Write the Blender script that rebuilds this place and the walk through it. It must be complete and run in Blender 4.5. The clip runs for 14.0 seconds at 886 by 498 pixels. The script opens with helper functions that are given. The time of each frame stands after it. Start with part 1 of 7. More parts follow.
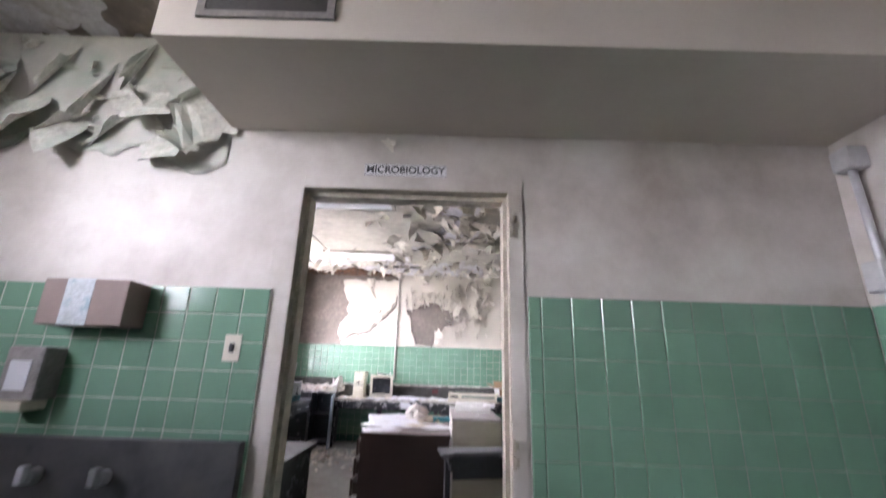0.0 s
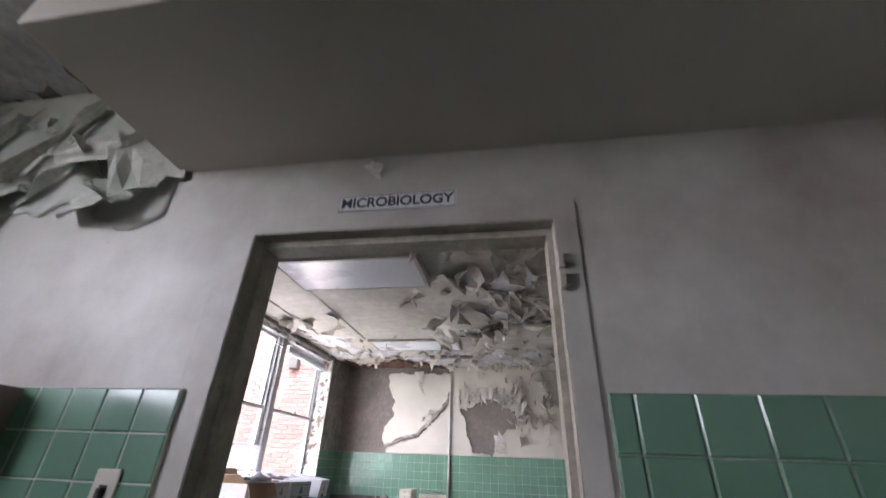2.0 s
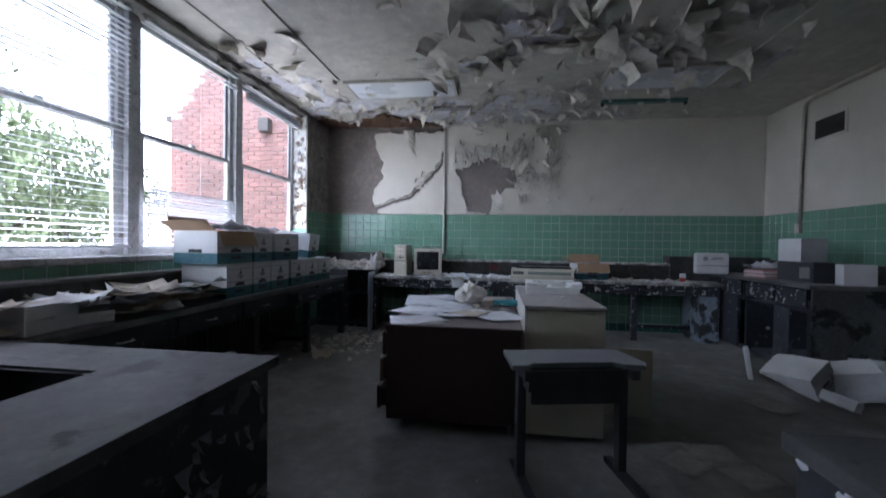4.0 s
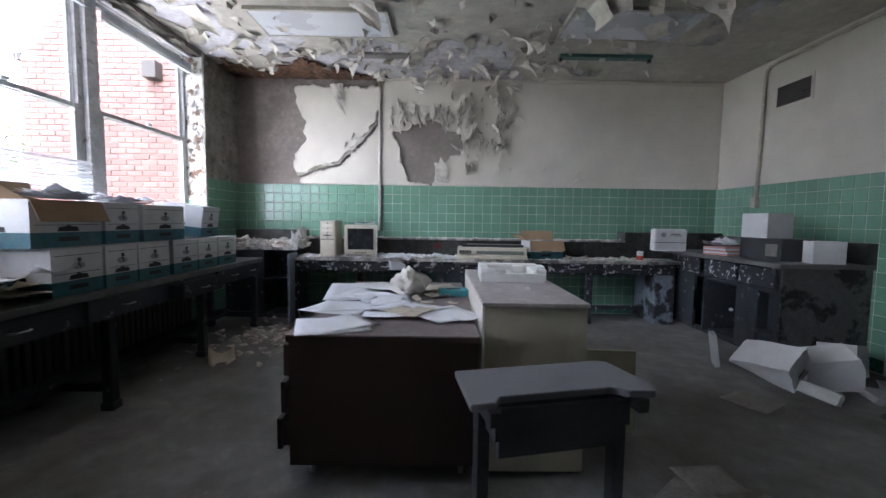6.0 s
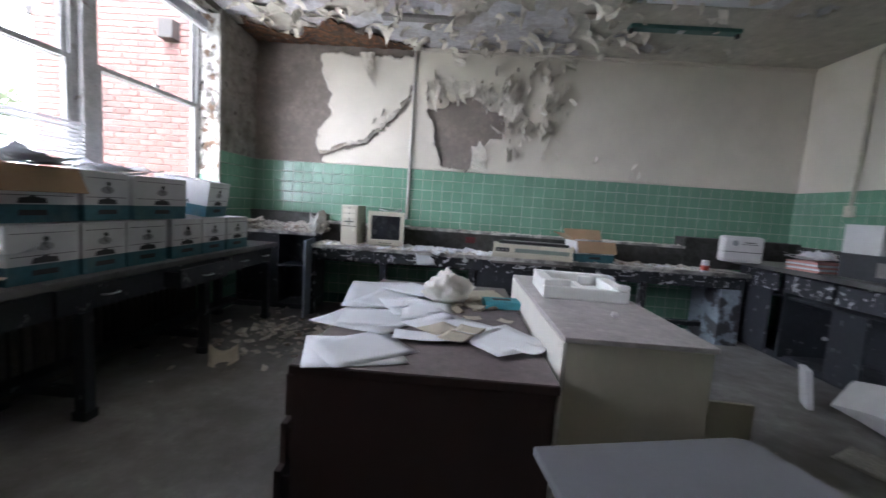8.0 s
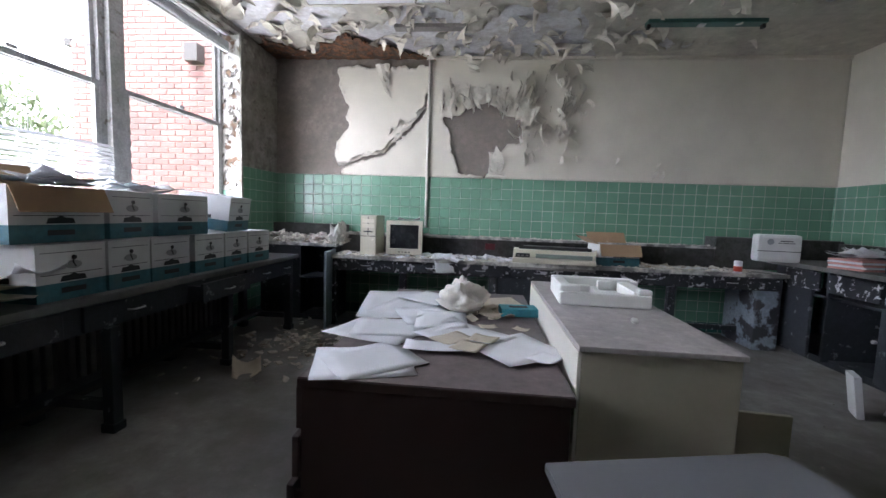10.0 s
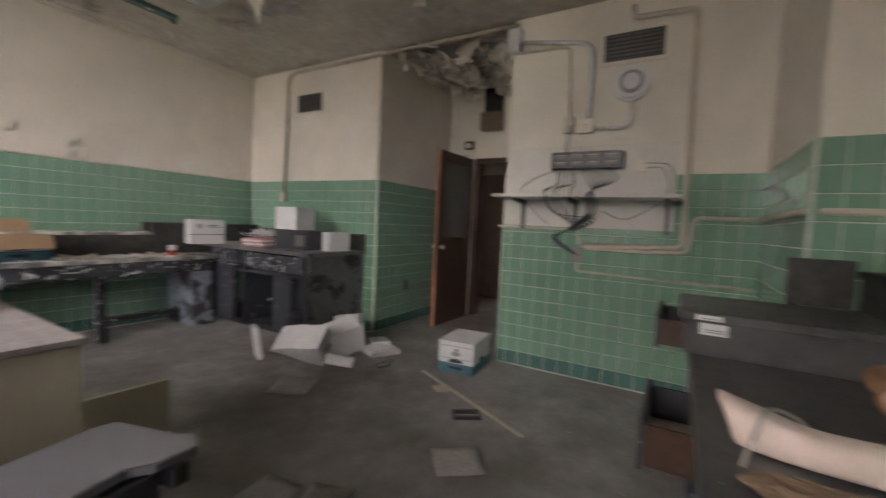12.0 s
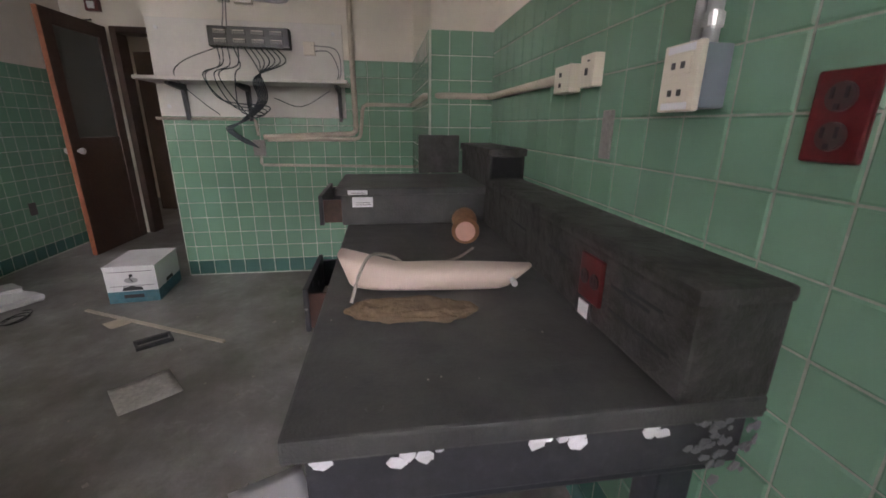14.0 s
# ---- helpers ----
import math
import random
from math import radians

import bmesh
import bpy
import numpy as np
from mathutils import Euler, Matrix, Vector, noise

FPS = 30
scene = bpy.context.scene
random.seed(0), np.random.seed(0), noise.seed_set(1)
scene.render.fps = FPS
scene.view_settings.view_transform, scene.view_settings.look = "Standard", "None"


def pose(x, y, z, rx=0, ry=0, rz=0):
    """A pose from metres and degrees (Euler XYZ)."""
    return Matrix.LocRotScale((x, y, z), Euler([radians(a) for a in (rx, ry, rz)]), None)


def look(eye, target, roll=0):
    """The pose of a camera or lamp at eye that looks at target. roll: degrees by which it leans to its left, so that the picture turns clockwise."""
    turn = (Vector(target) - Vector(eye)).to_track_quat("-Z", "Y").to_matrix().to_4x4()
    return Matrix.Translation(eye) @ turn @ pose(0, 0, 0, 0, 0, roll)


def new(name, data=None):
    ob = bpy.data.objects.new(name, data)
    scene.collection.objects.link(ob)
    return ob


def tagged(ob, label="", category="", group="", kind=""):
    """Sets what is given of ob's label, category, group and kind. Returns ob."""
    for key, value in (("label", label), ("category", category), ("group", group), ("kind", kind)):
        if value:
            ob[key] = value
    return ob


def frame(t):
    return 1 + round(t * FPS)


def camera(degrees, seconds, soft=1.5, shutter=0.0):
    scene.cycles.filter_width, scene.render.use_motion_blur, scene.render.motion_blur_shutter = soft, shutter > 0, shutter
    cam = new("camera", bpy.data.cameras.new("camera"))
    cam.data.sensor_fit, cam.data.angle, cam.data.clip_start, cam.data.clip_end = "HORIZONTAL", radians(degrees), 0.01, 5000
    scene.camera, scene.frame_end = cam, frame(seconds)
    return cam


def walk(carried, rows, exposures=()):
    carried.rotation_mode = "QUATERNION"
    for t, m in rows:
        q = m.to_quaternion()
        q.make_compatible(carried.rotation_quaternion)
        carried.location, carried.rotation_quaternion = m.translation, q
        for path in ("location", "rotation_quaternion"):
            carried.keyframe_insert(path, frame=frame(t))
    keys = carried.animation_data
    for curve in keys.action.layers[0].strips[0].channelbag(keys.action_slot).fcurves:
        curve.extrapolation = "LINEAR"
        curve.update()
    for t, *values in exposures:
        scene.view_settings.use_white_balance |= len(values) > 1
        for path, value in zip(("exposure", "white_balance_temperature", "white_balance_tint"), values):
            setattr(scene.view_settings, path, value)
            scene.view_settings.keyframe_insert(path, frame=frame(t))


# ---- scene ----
cam = camera(94.9, 14.0, shutter=0.5)
PATH = [
    (0, (0.719, -1.904, 1.352), (0.71, 0.019, 1.903), 1.8),
    (0.5, (0.758, -1.705, 1.467), (0.734, 0.097, 2.336), 1.6),
    (1, (0.801, -1.496, 1.52), (0.593, 0.202, 2.556), 2.9),
    (1.5, (0.888, -1.285, 1.522), (0.569, 0.431, 2.499), 2.5),
    (2, (0.879, -1.136, 1.493), (0.572, 0.598, 2.441), 2.3),
    (2.5, (0.739, -0.871, 1.41), (0.427, 0.978, 2.107), 2.0),
    (3, (0.648, -0.644, 1.316), (0.34, 1.305, 1.645), 0.9),
    (3.5, (0.648, -0.397, 1.26), (0.348, 1.575, 1.406), 0.4),
    (4, (0.662, -0.166, 1.232), (0.398, 1.816, 1.206), 0.8),
    (4.2, (0.633, -0.109, 1.222), (0.353, 1.869, 1.124), 0.7),
    (6.3, (0.638, 0.691, 1.228), (0.676, 2.684, 1.066), 0.8),
    (6.5, (0.652, 0.745, 1.22), (0.684, 2.735, 1.025), 1.0),
    (7, (0.628, 0.876, 1.226), (0.808, 2.855, 0.998), 2.8),
    (7.5, (0.516, 1.056, 1.249), (0.66, 3.042, 1.069), 3.0),
    (8, (0.465, 1.136, 1.241), (0.401, 3.125, 1.041), 3.9),
    (8.2, (0.478, 1.136, 1.247), (0.315, 3.12, 1.053), 3.7),
    (10.3, (0.546, 1.179, 1.241), (0.369, 3.165, 1.077), 1.7),
    (10.5, (0.572, 1.183, 1.22), (0.503, 3.176, 1.062), 1.9),
    (11, (0.668, 1.126, 1.252), (1.211, 3.043, 1.078), 2.0),
    (11.5, (0.784, 1.059, 1.244), (2.04, 2.607, 1.088), 2.2),
    (12, (0.84, 0.952, 1.233), (2.568, 1.952, 1.11), 2.7),
    (12.5, (0.859, 0.846, 1.261), (2.798, 1.302, 1.074), 2.2),
    (13, (0.864, 0.797, 1.25), (2.838, 0.863, 0.933), 1.0),
    (13.5, (0.865, 0.759, 1.227), (2.799, 0.569, 0.755), 0.9),
    (14, (0.864, 0.737, 1.209), (2.757, 0.454, 0.628), 0.6),
]
walk(cam, [(t, look(eye, target, roll)) for t, eye, target, roll in PATH],
     [(0, 3.85, 6300, 26), (0.5, 3.4, 6300, 27), (2.0, 2.75, 6150, 22), (2.5, 2.3, 5700, 19), (3.0, 2.1, 5550, 15), (4.2, 1.85, 5400, 16), (6.5, 2.65, 5850, 16), (10.5, 2.6, 5950, 15), (11.2, 2.5, 6500, 17), (12.0, 3.1, 7200, 22), (14, 3.15, 6850, 24)])

# ---- world, sun, exposure ----
world = bpy.data.worlds.new("world")
scene.world = world
world.use_nodes = True
sky = world.node_tree.nodes.new("ShaderNodeTexSky")
sky.sky_type, sky.sun_disc = "NISHITA", False
sky.sun_elevation, sky.sun_rotation = radians(50), radians(171)
sky.air_density, sky.dust_density = 1.0, 4.0
background = world.node_tree.nodes["Background"]
background.inputs["Strength"].default_value = 0.15
world.node_tree.links.new(sky.outputs[0], background.inputs[0])
sun = new("sun", bpy.data.lights.new("sun", "SUN"))
sun.data.energy, sun.data.angle, sun.data.color = 2.0, radians(0.6), (1.0, 0.95, 0.88)
sun.matrix_world = look((1.0, -6.2, 7.5), (0, 0, 0))


# pale glowing ring at the horizon, 80 m off, added to light the rooms
glow_mat = bpy.data.materials.new("ring_glow")
glow_mat.use_nodes = True
hz = glow_mat.node_tree.nodes["Principled BSDF"]
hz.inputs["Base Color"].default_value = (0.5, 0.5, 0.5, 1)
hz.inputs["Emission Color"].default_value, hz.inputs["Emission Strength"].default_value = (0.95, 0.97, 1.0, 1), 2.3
bm = bmesh.new()
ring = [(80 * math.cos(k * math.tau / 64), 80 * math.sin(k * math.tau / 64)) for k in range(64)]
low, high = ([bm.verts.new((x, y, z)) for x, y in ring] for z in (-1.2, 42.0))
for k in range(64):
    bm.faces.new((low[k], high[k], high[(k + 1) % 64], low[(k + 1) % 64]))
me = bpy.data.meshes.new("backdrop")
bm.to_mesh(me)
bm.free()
me.materials.append(glow_mat)
tagged(new("backdrop", me), "pale glowing ring in the far distance, added for light", "backdrop", kind="structure")


def fill_lamp(x, y, z, w, h, watts, colour, yaw, pitch=90):
    """An area lamp added outside a window's opening as fill, standing in for daylight."""
    lamp = new("window_fill", bpy.data.lights.new("window_fill", "AREA"))
    lamp.data.shape, lamp.data.size, lamp.data.size_y, lamp.data.energy, lamp.data.color = "RECTANGLE", w, h, watts, colour
    lamp.matrix_world = pose(x, y, z, pitch, 0, yaw)


for y in (2.02, 3.32, 4.64):
    fill_lamp(-2.5, y, 1.02, 1.1, 0.35, 9.5, (1.0, 0.98, 0.95), -90, 100)


# ---- materials ----
def mat(name, colour, rough=0.6, vary=0.25, scale=6.0, bump=0.15, grain=60.0, metal=0.0, second=None, cover=0.5, soft=0.08, spot=4.0, spec=0.5, jitter=0.0):
    """A surface with broad stains, fine grain, an optional second colour in ragged patches and a fine relief."""
    m = bpy.data.materials.new(name)
    m.use_nodes = True
    nt = m.node_tree
    n, l = nt.nodes, nt.links
    bsdf = n["Principled BSDF"]
    coord = n.new("ShaderNodeTexCoord")
    info = n.new("ShaderNodeObjectInfo")
    geo = n.new("ShaderNodeNewGeometry")
    place = geo.outputs["Position"]

    def noise_tex(sc, detail=5.0, rough_n=0.6):
        t = n.new("ShaderNodeTexNoise")
        t.inputs["Scale"].default_value, t.inputs["Detail"].default_value, t.inputs["Roughness"].default_value = sc, detail, rough_n
        l.new(place, t.inputs["Vector"])
        return t.outputs["Fac"]

    def ramp(src, a, b, lo, hi):
        r = n.new("ShaderNodeMapRange")
        r.inputs[1].default_value, r.inputs[2].default_value, r.inputs[3].default_value, r.inputs[4].default_value = a, b, lo, hi
        l.new(src, r.inputs[0])
        return r.outputs[0]

    def mix(fac, a, b, mode="MIX"):
        x = n.new("ShaderNodeMix")
        x.data_type, x.blend_type = "RGBA", mode
        for src, slot in ((fac, 0), (a, 6), (b, 7)):
            if isinstance(src, (int, float)):
                x.inputs[slot].default_value = src
            elif isinstance(src, tuple):
                x.inputs[slot].default_value = (*src, 1)
            else:
                l.new(src, x.inputs[slot])
        return x.outputs[2]

    big = noise_tex(scale)
    fine = noise_tex(grain, 3.0, 0.7)
    dark = tuple(c * (1 - vary) for c in colour)
    light = tuple(min(1.0, c * (1 + vary * 0.6)) for c in colour)
    col = mix(ramp(big, 0.3, 0.7, 0.0, 1.0), dark, light)
    col = mix(ramp(fine, 0.35, 0.7, 0.0, 0.3 * min(1, vary * 3)), col, tuple(c * 0.7 for c in colour))
    if vary >= 0.2:
        mid = noise_tex(scale * 4.7 + 3.0, 8.0, 0.72)
        col = mix(ramp(mid, 0.5, 0.68, 0.0, 0.55), col, tuple(c * 0.5 for c in colour))
        col = mix(ramp(mid, 0.47, 0.33, 0.0, 0.4), col, tuple(min(0.85, c * 1.55 + 0.01) for c in colour))
    height = fine
    if second:
        patch = noise_tex(spot, 8.0, 0.62)
        edge = ramp(patch, 1 - cover - soft, 1 - cover + soft, 0.0, 1.0)
        col = mix(edge, col, second)
        add = n.new("ShaderNodeMath")
        add.operation = "MULTIPLY_ADD"
        l.new(edge, add.inputs[0])
        add.inputs[1].default_value = -2.0
        l.new(fine, add.inputs[2])
        height = add.outputs[0]
    if jitter:
        hsv = n.new("ShaderNodeHueSaturation")
        l.new(ramp(info.outputs["Random"], 0, 1, 1 - jitter, 1 + jitter), hsv.inputs["Value"])
        l.new(col, hsv.inputs["Color"])
        col = hsv.outputs[0]
    l.new(col, bsdf.inputs["Base Color"])
    l.new(ramp(big, 0.3, 0.7, max(0.03, rough - 0.1), min(1, rough + 0.1)), bsdf.inputs["Roughness"])
    bsdf.inputs["Metallic"].default_value = metal
    bsdf.inputs["Specular IOR Level"].default_value = spec
    if bump:
        b = n.new("ShaderNodeBump")
        b.inputs["Strength"].default_value, b.inputs["Distance"].default_value = bump, 0.004
        l.new(height, b.inputs["Height"])
        l.new(b.outputs[0], bsdf.inputs["Normal"])
    return m


CREAM = mat("cream_wall_paint", (0.64, 0.595, 0.52), 0.55, 0.12, 1.6, 0.1)
ANTE = mat("dirty_white_wall_paint", (0.6, 0.57, 0.53), 0.45, 0.1, 2.0, 0.08, second=(0.34, 0.3, 0.26), cover=0.45, soft=0.13, spot=1.2)
SOFFIT = mat("soffit_paint", (0.57, 0.52, 0.46), 0.5, 0.1, 1.5, 0.06)
PEEL = mat("peeling_paint", (0.66, 0.62, 0.55), 0.6, 0.16, 9.0, 0.15, second=(0.5, 0.46, 0.4), cover=0.4, soft=0.1, spot=14)
PEEL_GREEN = mat("peeling_paint_greenish", (0.6, 0.59, 0.53), 0.5, 0.2, 6.0, 0.15, second=(0.44, 0.5, 0.44), cover=0.42, soft=0.1, spot=5)
UNDER = mat("chalky_under_coat", (0.6, 0.58, 0.54), 0.7, 0.15, 4, 0.3, second=(0.42, 0.5, 0.43), cover=0.4, soft=0.12, spot=3)
CEIL_PAINT = mat("ceiling_paint", (0.52, 0.49, 0.43), 0.55, 0.22, 1.2, 0.12, second=(0.36, 0.33, 0.29), cover=0.35, soft=0.25, spot=2.0)
CEIL_BASE = mat("ceiling_plaster", (0.56, 0.55, 0.58), 0.8, 0.2, 4.0, 0.4, second=(0.34, 0.3, 0.27), cover=0.42, soft=0.08, spot=3.0)
BARE = mat("bare_plaster", (0.24, 0.205, 0.18), 0.85, 0.28, 3.0, 0.5, second=(0.17, 0.14, 0.125), cover=0.4, soft=0.15, spot=3.5)
RUST = mat("rusted_lath", (0.2, 0.09, 0.04), 0.9, 0.5, 14.0, 1.0, second=(0.06, 0.04, 0.03), cover=0.5, spot=16)
ROTTEN = mat("rotten_wall_plaster", (0.28, 0.265, 0.235), 0.85, 0.4, 5.0, 0.8, second=(0.14, 0.12, 0.1), cover=0.45, soft=0.1, spot=7)
FLAKY = mat("flaky_white_reveal", (0.7, 0.68, 0.64), 0.8, 0.3, 12.0, 0.8, second=(0.16, 0.1, 0.065), cover=0.46, soft=0.04, spot=9)
TILE = mat("green_glazed_tile", (0.16, 0.3, 0.215), 0.16, 0.1, 2.5, 0.02, 40, jitter=0.05)
TILE_DARK = mat("dark_green_base_tile", (0.06, 0.15, 0.13), 0.2, 0.15, 4, 0.03, jitter=0.12)
GROUT = mat("grout", (0.52, 0.56, 0.48), 0.85, 0.25, 5, 0.3)
GROUT_GREY = mat("grimy_grout", (0.27, 0.31, 0.26), 0.85, 0.25, 5, 0.3)
FLOOR = mat("dusty_floor", (0.29, 0.285, 0.275), 0.5, 0.38, 1.1, 0.25, 90, second=(0.13, 0.122, 0.105), cover=0.46, soft=0.14, spot=1.7)
BENCH = mat("chipped_dark_paint", (0.03, 0.033, 0.04), 0.5, 0.35, 5, 0.4, second=(0.6, 0.6, 0.62), cover=0.41, soft=0.02, spot=17)
BENCH_MILD = mat("dark_painted_wood", (0.032, 0.036, 0.044), 0.5, 0.35, 5, 0.25, second=(0.2, 0.21, 0.22), cover=0.36, soft=0.02, spot=11)
BENCH_TOP = mat("dusty_stone_top", (0.11, 0.107, 0.107), 0.5, 0.35, 3, 0.2, 120, second=(0.19, 0.185, 0.18), cover=0.42, soft=0.2, spot=3)
SINK_TOP = mat("stained_stone_top", (0.1, 0.097, 0.1), 0.72, 0.3, 2.2, 0.25, 90, second=(0.035, 0.034, 0.035), cover=0.41, soft=0.035, spot=5)
SINK_SIDE = mat("flaking_bench_side", (0.03, 0.033, 0.036), 0.5, 0.35, 4, 0.6, second=(0.13, 0.135, 0.13), cover=0.4, soft=0.015, spot=6)
DUST_TOP = mat("dust_covered_top", (0.2, 0.195, 0.19), 0.8, 0.3, 6, 0.4, 90, second=(0.55, 0.53, 0.5), cover=0.5, soft=0.08, spot=7)
SLATE = mat("grey_slate_bench", (0.05, 0.053, 0.054), 0.5, 0.3, 2.2, 0.3, 140, second=(0.085, 0.087, 0.083), cover=0.46, soft=0.16, spot=5)
LEDGE = mat("weathered_grey_ledge", (0.06, 0.06, 0.058), 0.6, 0.5, 5, 0.7, 45, second=(0.02, 0.02, 0.017), cover=0.46, soft=0.12, spot=13)
WOOD_DOOR = mat("dark_varnished_wood", (0.06, 0.03, 0.02), 0.4, 0.35, 8, 0.15)
WOOD_RED = mat("reddish_wood_trim", (0.28, 0.1, 0.05), 0.45, 0.3, 8, 0.15)
FRAME = mat("dirty_cream_frame_paint", (0.44, 0.4, 0.33), 0.5, 0.25, 5, 0.2, second=(0.2, 0.17, 0.13), cover=0.3, soft=0.06, spot=9)
WINDOW_PAINT = mat("weathered_window_paint", (0.5, 0.5, 0.5), 0.6, 0.3, 10, 0.4, second=(0.22, 0.19, 0.16), cover=0.36, soft=0.05, spot=14)
BLIND = mat("blind_slat", (0.72, 0.72, 0.74), 0.45, 0.15, 8, 0.0)
STEEL = mat("galvanised_steel", (0.62, 0.63, 0.64), 0.38, 0.15, 12, 0.1, metal=0.55)
PIPE = mat("painted_conduit", (0.5, 0.46, 0.38), 0.5, 0.2, 9, 0.1)
WHITE_PIPE = mat("white_painted_pipe", (0.62, 0.6, 0.55), 0.5, 0.15, 9, 0.1)
RACEWAY = mat("beige_raceway", (0.5, 0.44, 0.36), 0.45, 0.15, 9, 0.05)
VENT = mat("dark_vent_metal", (0.06, 0.055, 0.05), 0.5, 0.3, 12, 0.1)
VENT_FRAME = mat("grey_vent_frame", (0.23, 0.215, 0.205), 0.5, 0.2, 12, 0.1)
CARD = mat("white_cardboard", (0.6, 0.6, 0.61), 0.75, 0.1, 6, 0.12, 140)
CARD_TEAL = mat("teal_printed_cardboard", (0.045, 0.15, 0.19), 0.7, 0.25, 6, 0.15, second=(0.09, 0.16, 0.17), cover=0.35, soft=0.15, spot=9)
CARD_BROWN = mat("brown_cardboard", (0.36, 0.24, 0.145), 0.8, 0.15, 6, 0.15)
INK = mat("dark_ink", (0.03, 0.03, 0.035), 0.7, 0.1, 10, 0)
PAPER = mat("paper", (0.72, 0.73, 0.76), 0.7, 0.06, 8, 0.1)
PAPER_DUST = mat("dust_greyed_sheet", (0.5, 0.485, 0.46), 0.8, 0.2, 7, 0.15)
PAPER_TROD = mat("trodden_grey_paper", (0.33, 0.31, 0.28), 0.8, 0.25, 8, 0.2)
PAPER_OLD = mat("yellowed_paper", (0.56, 0.5, 0.4), 0.75, 0.15, 8, 0.1)
FOAM = mat("white_foam", (0.74, 0.74, 0.72), 0.7, 0.06, 12, 0.2)
DESK = mat("dark_brown_desk_panel", (0.034, 0.018, 0.015), 0.4, 0.15, 5, 0.05)
CAB_TOP = mat("dusty_mauve_top", (0.4, 0.37, 0.365), 0.5, 0.25, 4, 0.1, 110, second=(0.4, 0.38, 0.36), cover=0.35, soft=0.15, spot=6)
DESK_TOP = mat("dusty_brown_desk_top", (0.165, 0.135, 0.135), 0.5, 0.2, 4, 0.1, 110)
CABINET = mat("cream_steel_cabinet", (0.48, 0.45, 0.35), 0.45, 0.12, 3, 0.06, second=(0.36, 0.32, 0.24), cover=0.35, soft=0.2, spot=2)
CABINET_SIDE = mat("white_cabinet_panel", (0.66, 0.64, 0.58), 0.5, 0.1, 4, 0.05)
TABLE = mat("grey_laminate", (0.18, 0.185, 0.2), 0.45, 0.12, 4, 0.05)
TABLE_LEG = mat("dark_steel_leg", (0.04, 0.042, 0.048), 0.4, 0.2, 8, 0.05)
BEIGE = mat("aged_beige_plastic", (0.56, 0.52, 0.42), 0.45, 0.12, 6, 0.05)
IVORY = mat("ivory_plastic", (0.68, 0.63, 0.53), 0.4, 0.08, 6, 0.0)
BLACK = mat("black_plastic", (0.02, 0.02, 0.022), 0.35, 0.2, 8, 0.05)
SCREEN = mat("dusty_screen_glass", (0.02, 0.022, 0.026), 0.2, 0.4, 6, 0.0, second=(0.07, 0.07, 0.07), cover=0.35, soft=0.15, spot=8)
RED = mat("red_plastic", (0.095, 0.009, 0.012), 0.4, 0.3, 8, 0.05)
TEAL = mat("teal_cardboard_tissue_box", (0.06, 0.3, 0.36), 0.6, 0.2, 20, 0.05)
PINK = mat("pink_moulded_plastic", (0.64, 0.53, 0.47), 0.38, 0.08, 5, 0.03)
SKINFOAM = mat("aged_brown_foam", (0.27, 0.14, 0.075), 0.75, 0.3, 12, 0.5)
PINK_END = mat("pale_pink_foam", (0.66, 0.4, 0.33), 0.7, 0.1, 12, 0.2)
HIDE = mat("brown_felted_cloth", (0.19, 0.135, 0.085), 0.95, 0.4, 18, 0.9, 160)
BOARD = mat("white_painted_plywood", (0.6, 0.58, 0.54), 0.6, 0.12, 3, 0.15)
CABLE = mat("dark_blue_cable", (0.025, 0.04, 0.05), 0.45, 0.2, 8, 0.0)
CORD = mat("grey_cord", (0.3, 0.28, 0.25), 0.6, 0.2, 12, 0.1)
DEBRIS = mat("plaster_debris", (0.68, 0.64, 0.58), 0.9, 0.35, 9, 0.5, second=(0.25, 0.17, 0.12), cover=0.4, spot=8)
BRICK = mat("pink_red_brick", (0.25, 0.135, 0.12), 0.85, 0.25, 6, 0.4, second=(0.12, 0.09, 0.085), cover=0.4, soft=0.2, spot=1.2, jitter=0.18)
MORTAR = mat("mortar", (0.45, 0.4, 0.37), 0.9, 0.2, 6, 0.3)
LEAF = mat("leaf_green", (0.19, 0.24, 0.12), 0.55, 0.4, 5, 0.0, jitter=0.2)
BARK = mat("bark", (0.12, 0.09, 0.07), 0.9, 0.4, 9, 0.6)
GROUND = mat("grass_ground", (0.16, 0.18, 0.09), 0.9, 0.3, 2, 0.3)
PINKPAPER = mat("pink_folder", (0.6, 0.3, 0.28), 0.7, 0.1, 8, 0.05)
DIFFUSER = mat("acrylic_light_panel", (0.62, 0.63, 0.66), 0.3, 0.08, 2, 0.0)
LAMP_GREEN = mat("teal_enamel_channel", (0.05, 0.14, 0.13), 0.4, 0.2, 8, 0.05)
MOP = mat("crumpled_white_cloth", (0.78, 0.75, 0.69), 0.9, 0.15, 12, 0.4)
GLASS = bpy.data.materials.new("window_glass")
GLASS.use_nodes = True
gb = GLASS.node_tree.nodes["Principled BSDF"]
gb.inputs["Transmission Weight"].default_value, gb.inputs["Roughness"].default_value, gb.inputs["IOR"].default_value = 1.0, 0.0, 1.03
FROST = bpy.data.materials.new("frosted_door_glass")
FROST.use_nodes = True
gb = FROST.node_tree.nodes["Principled BSDF"]
gb.inputs["Base Color"].default_value, gb.inputs["Roughness"].default_value = (0.14, 0.15, 0.14, 1), 0.25


# ---- builders ----
rnd = random.Random(7)
ORIGIN = {}


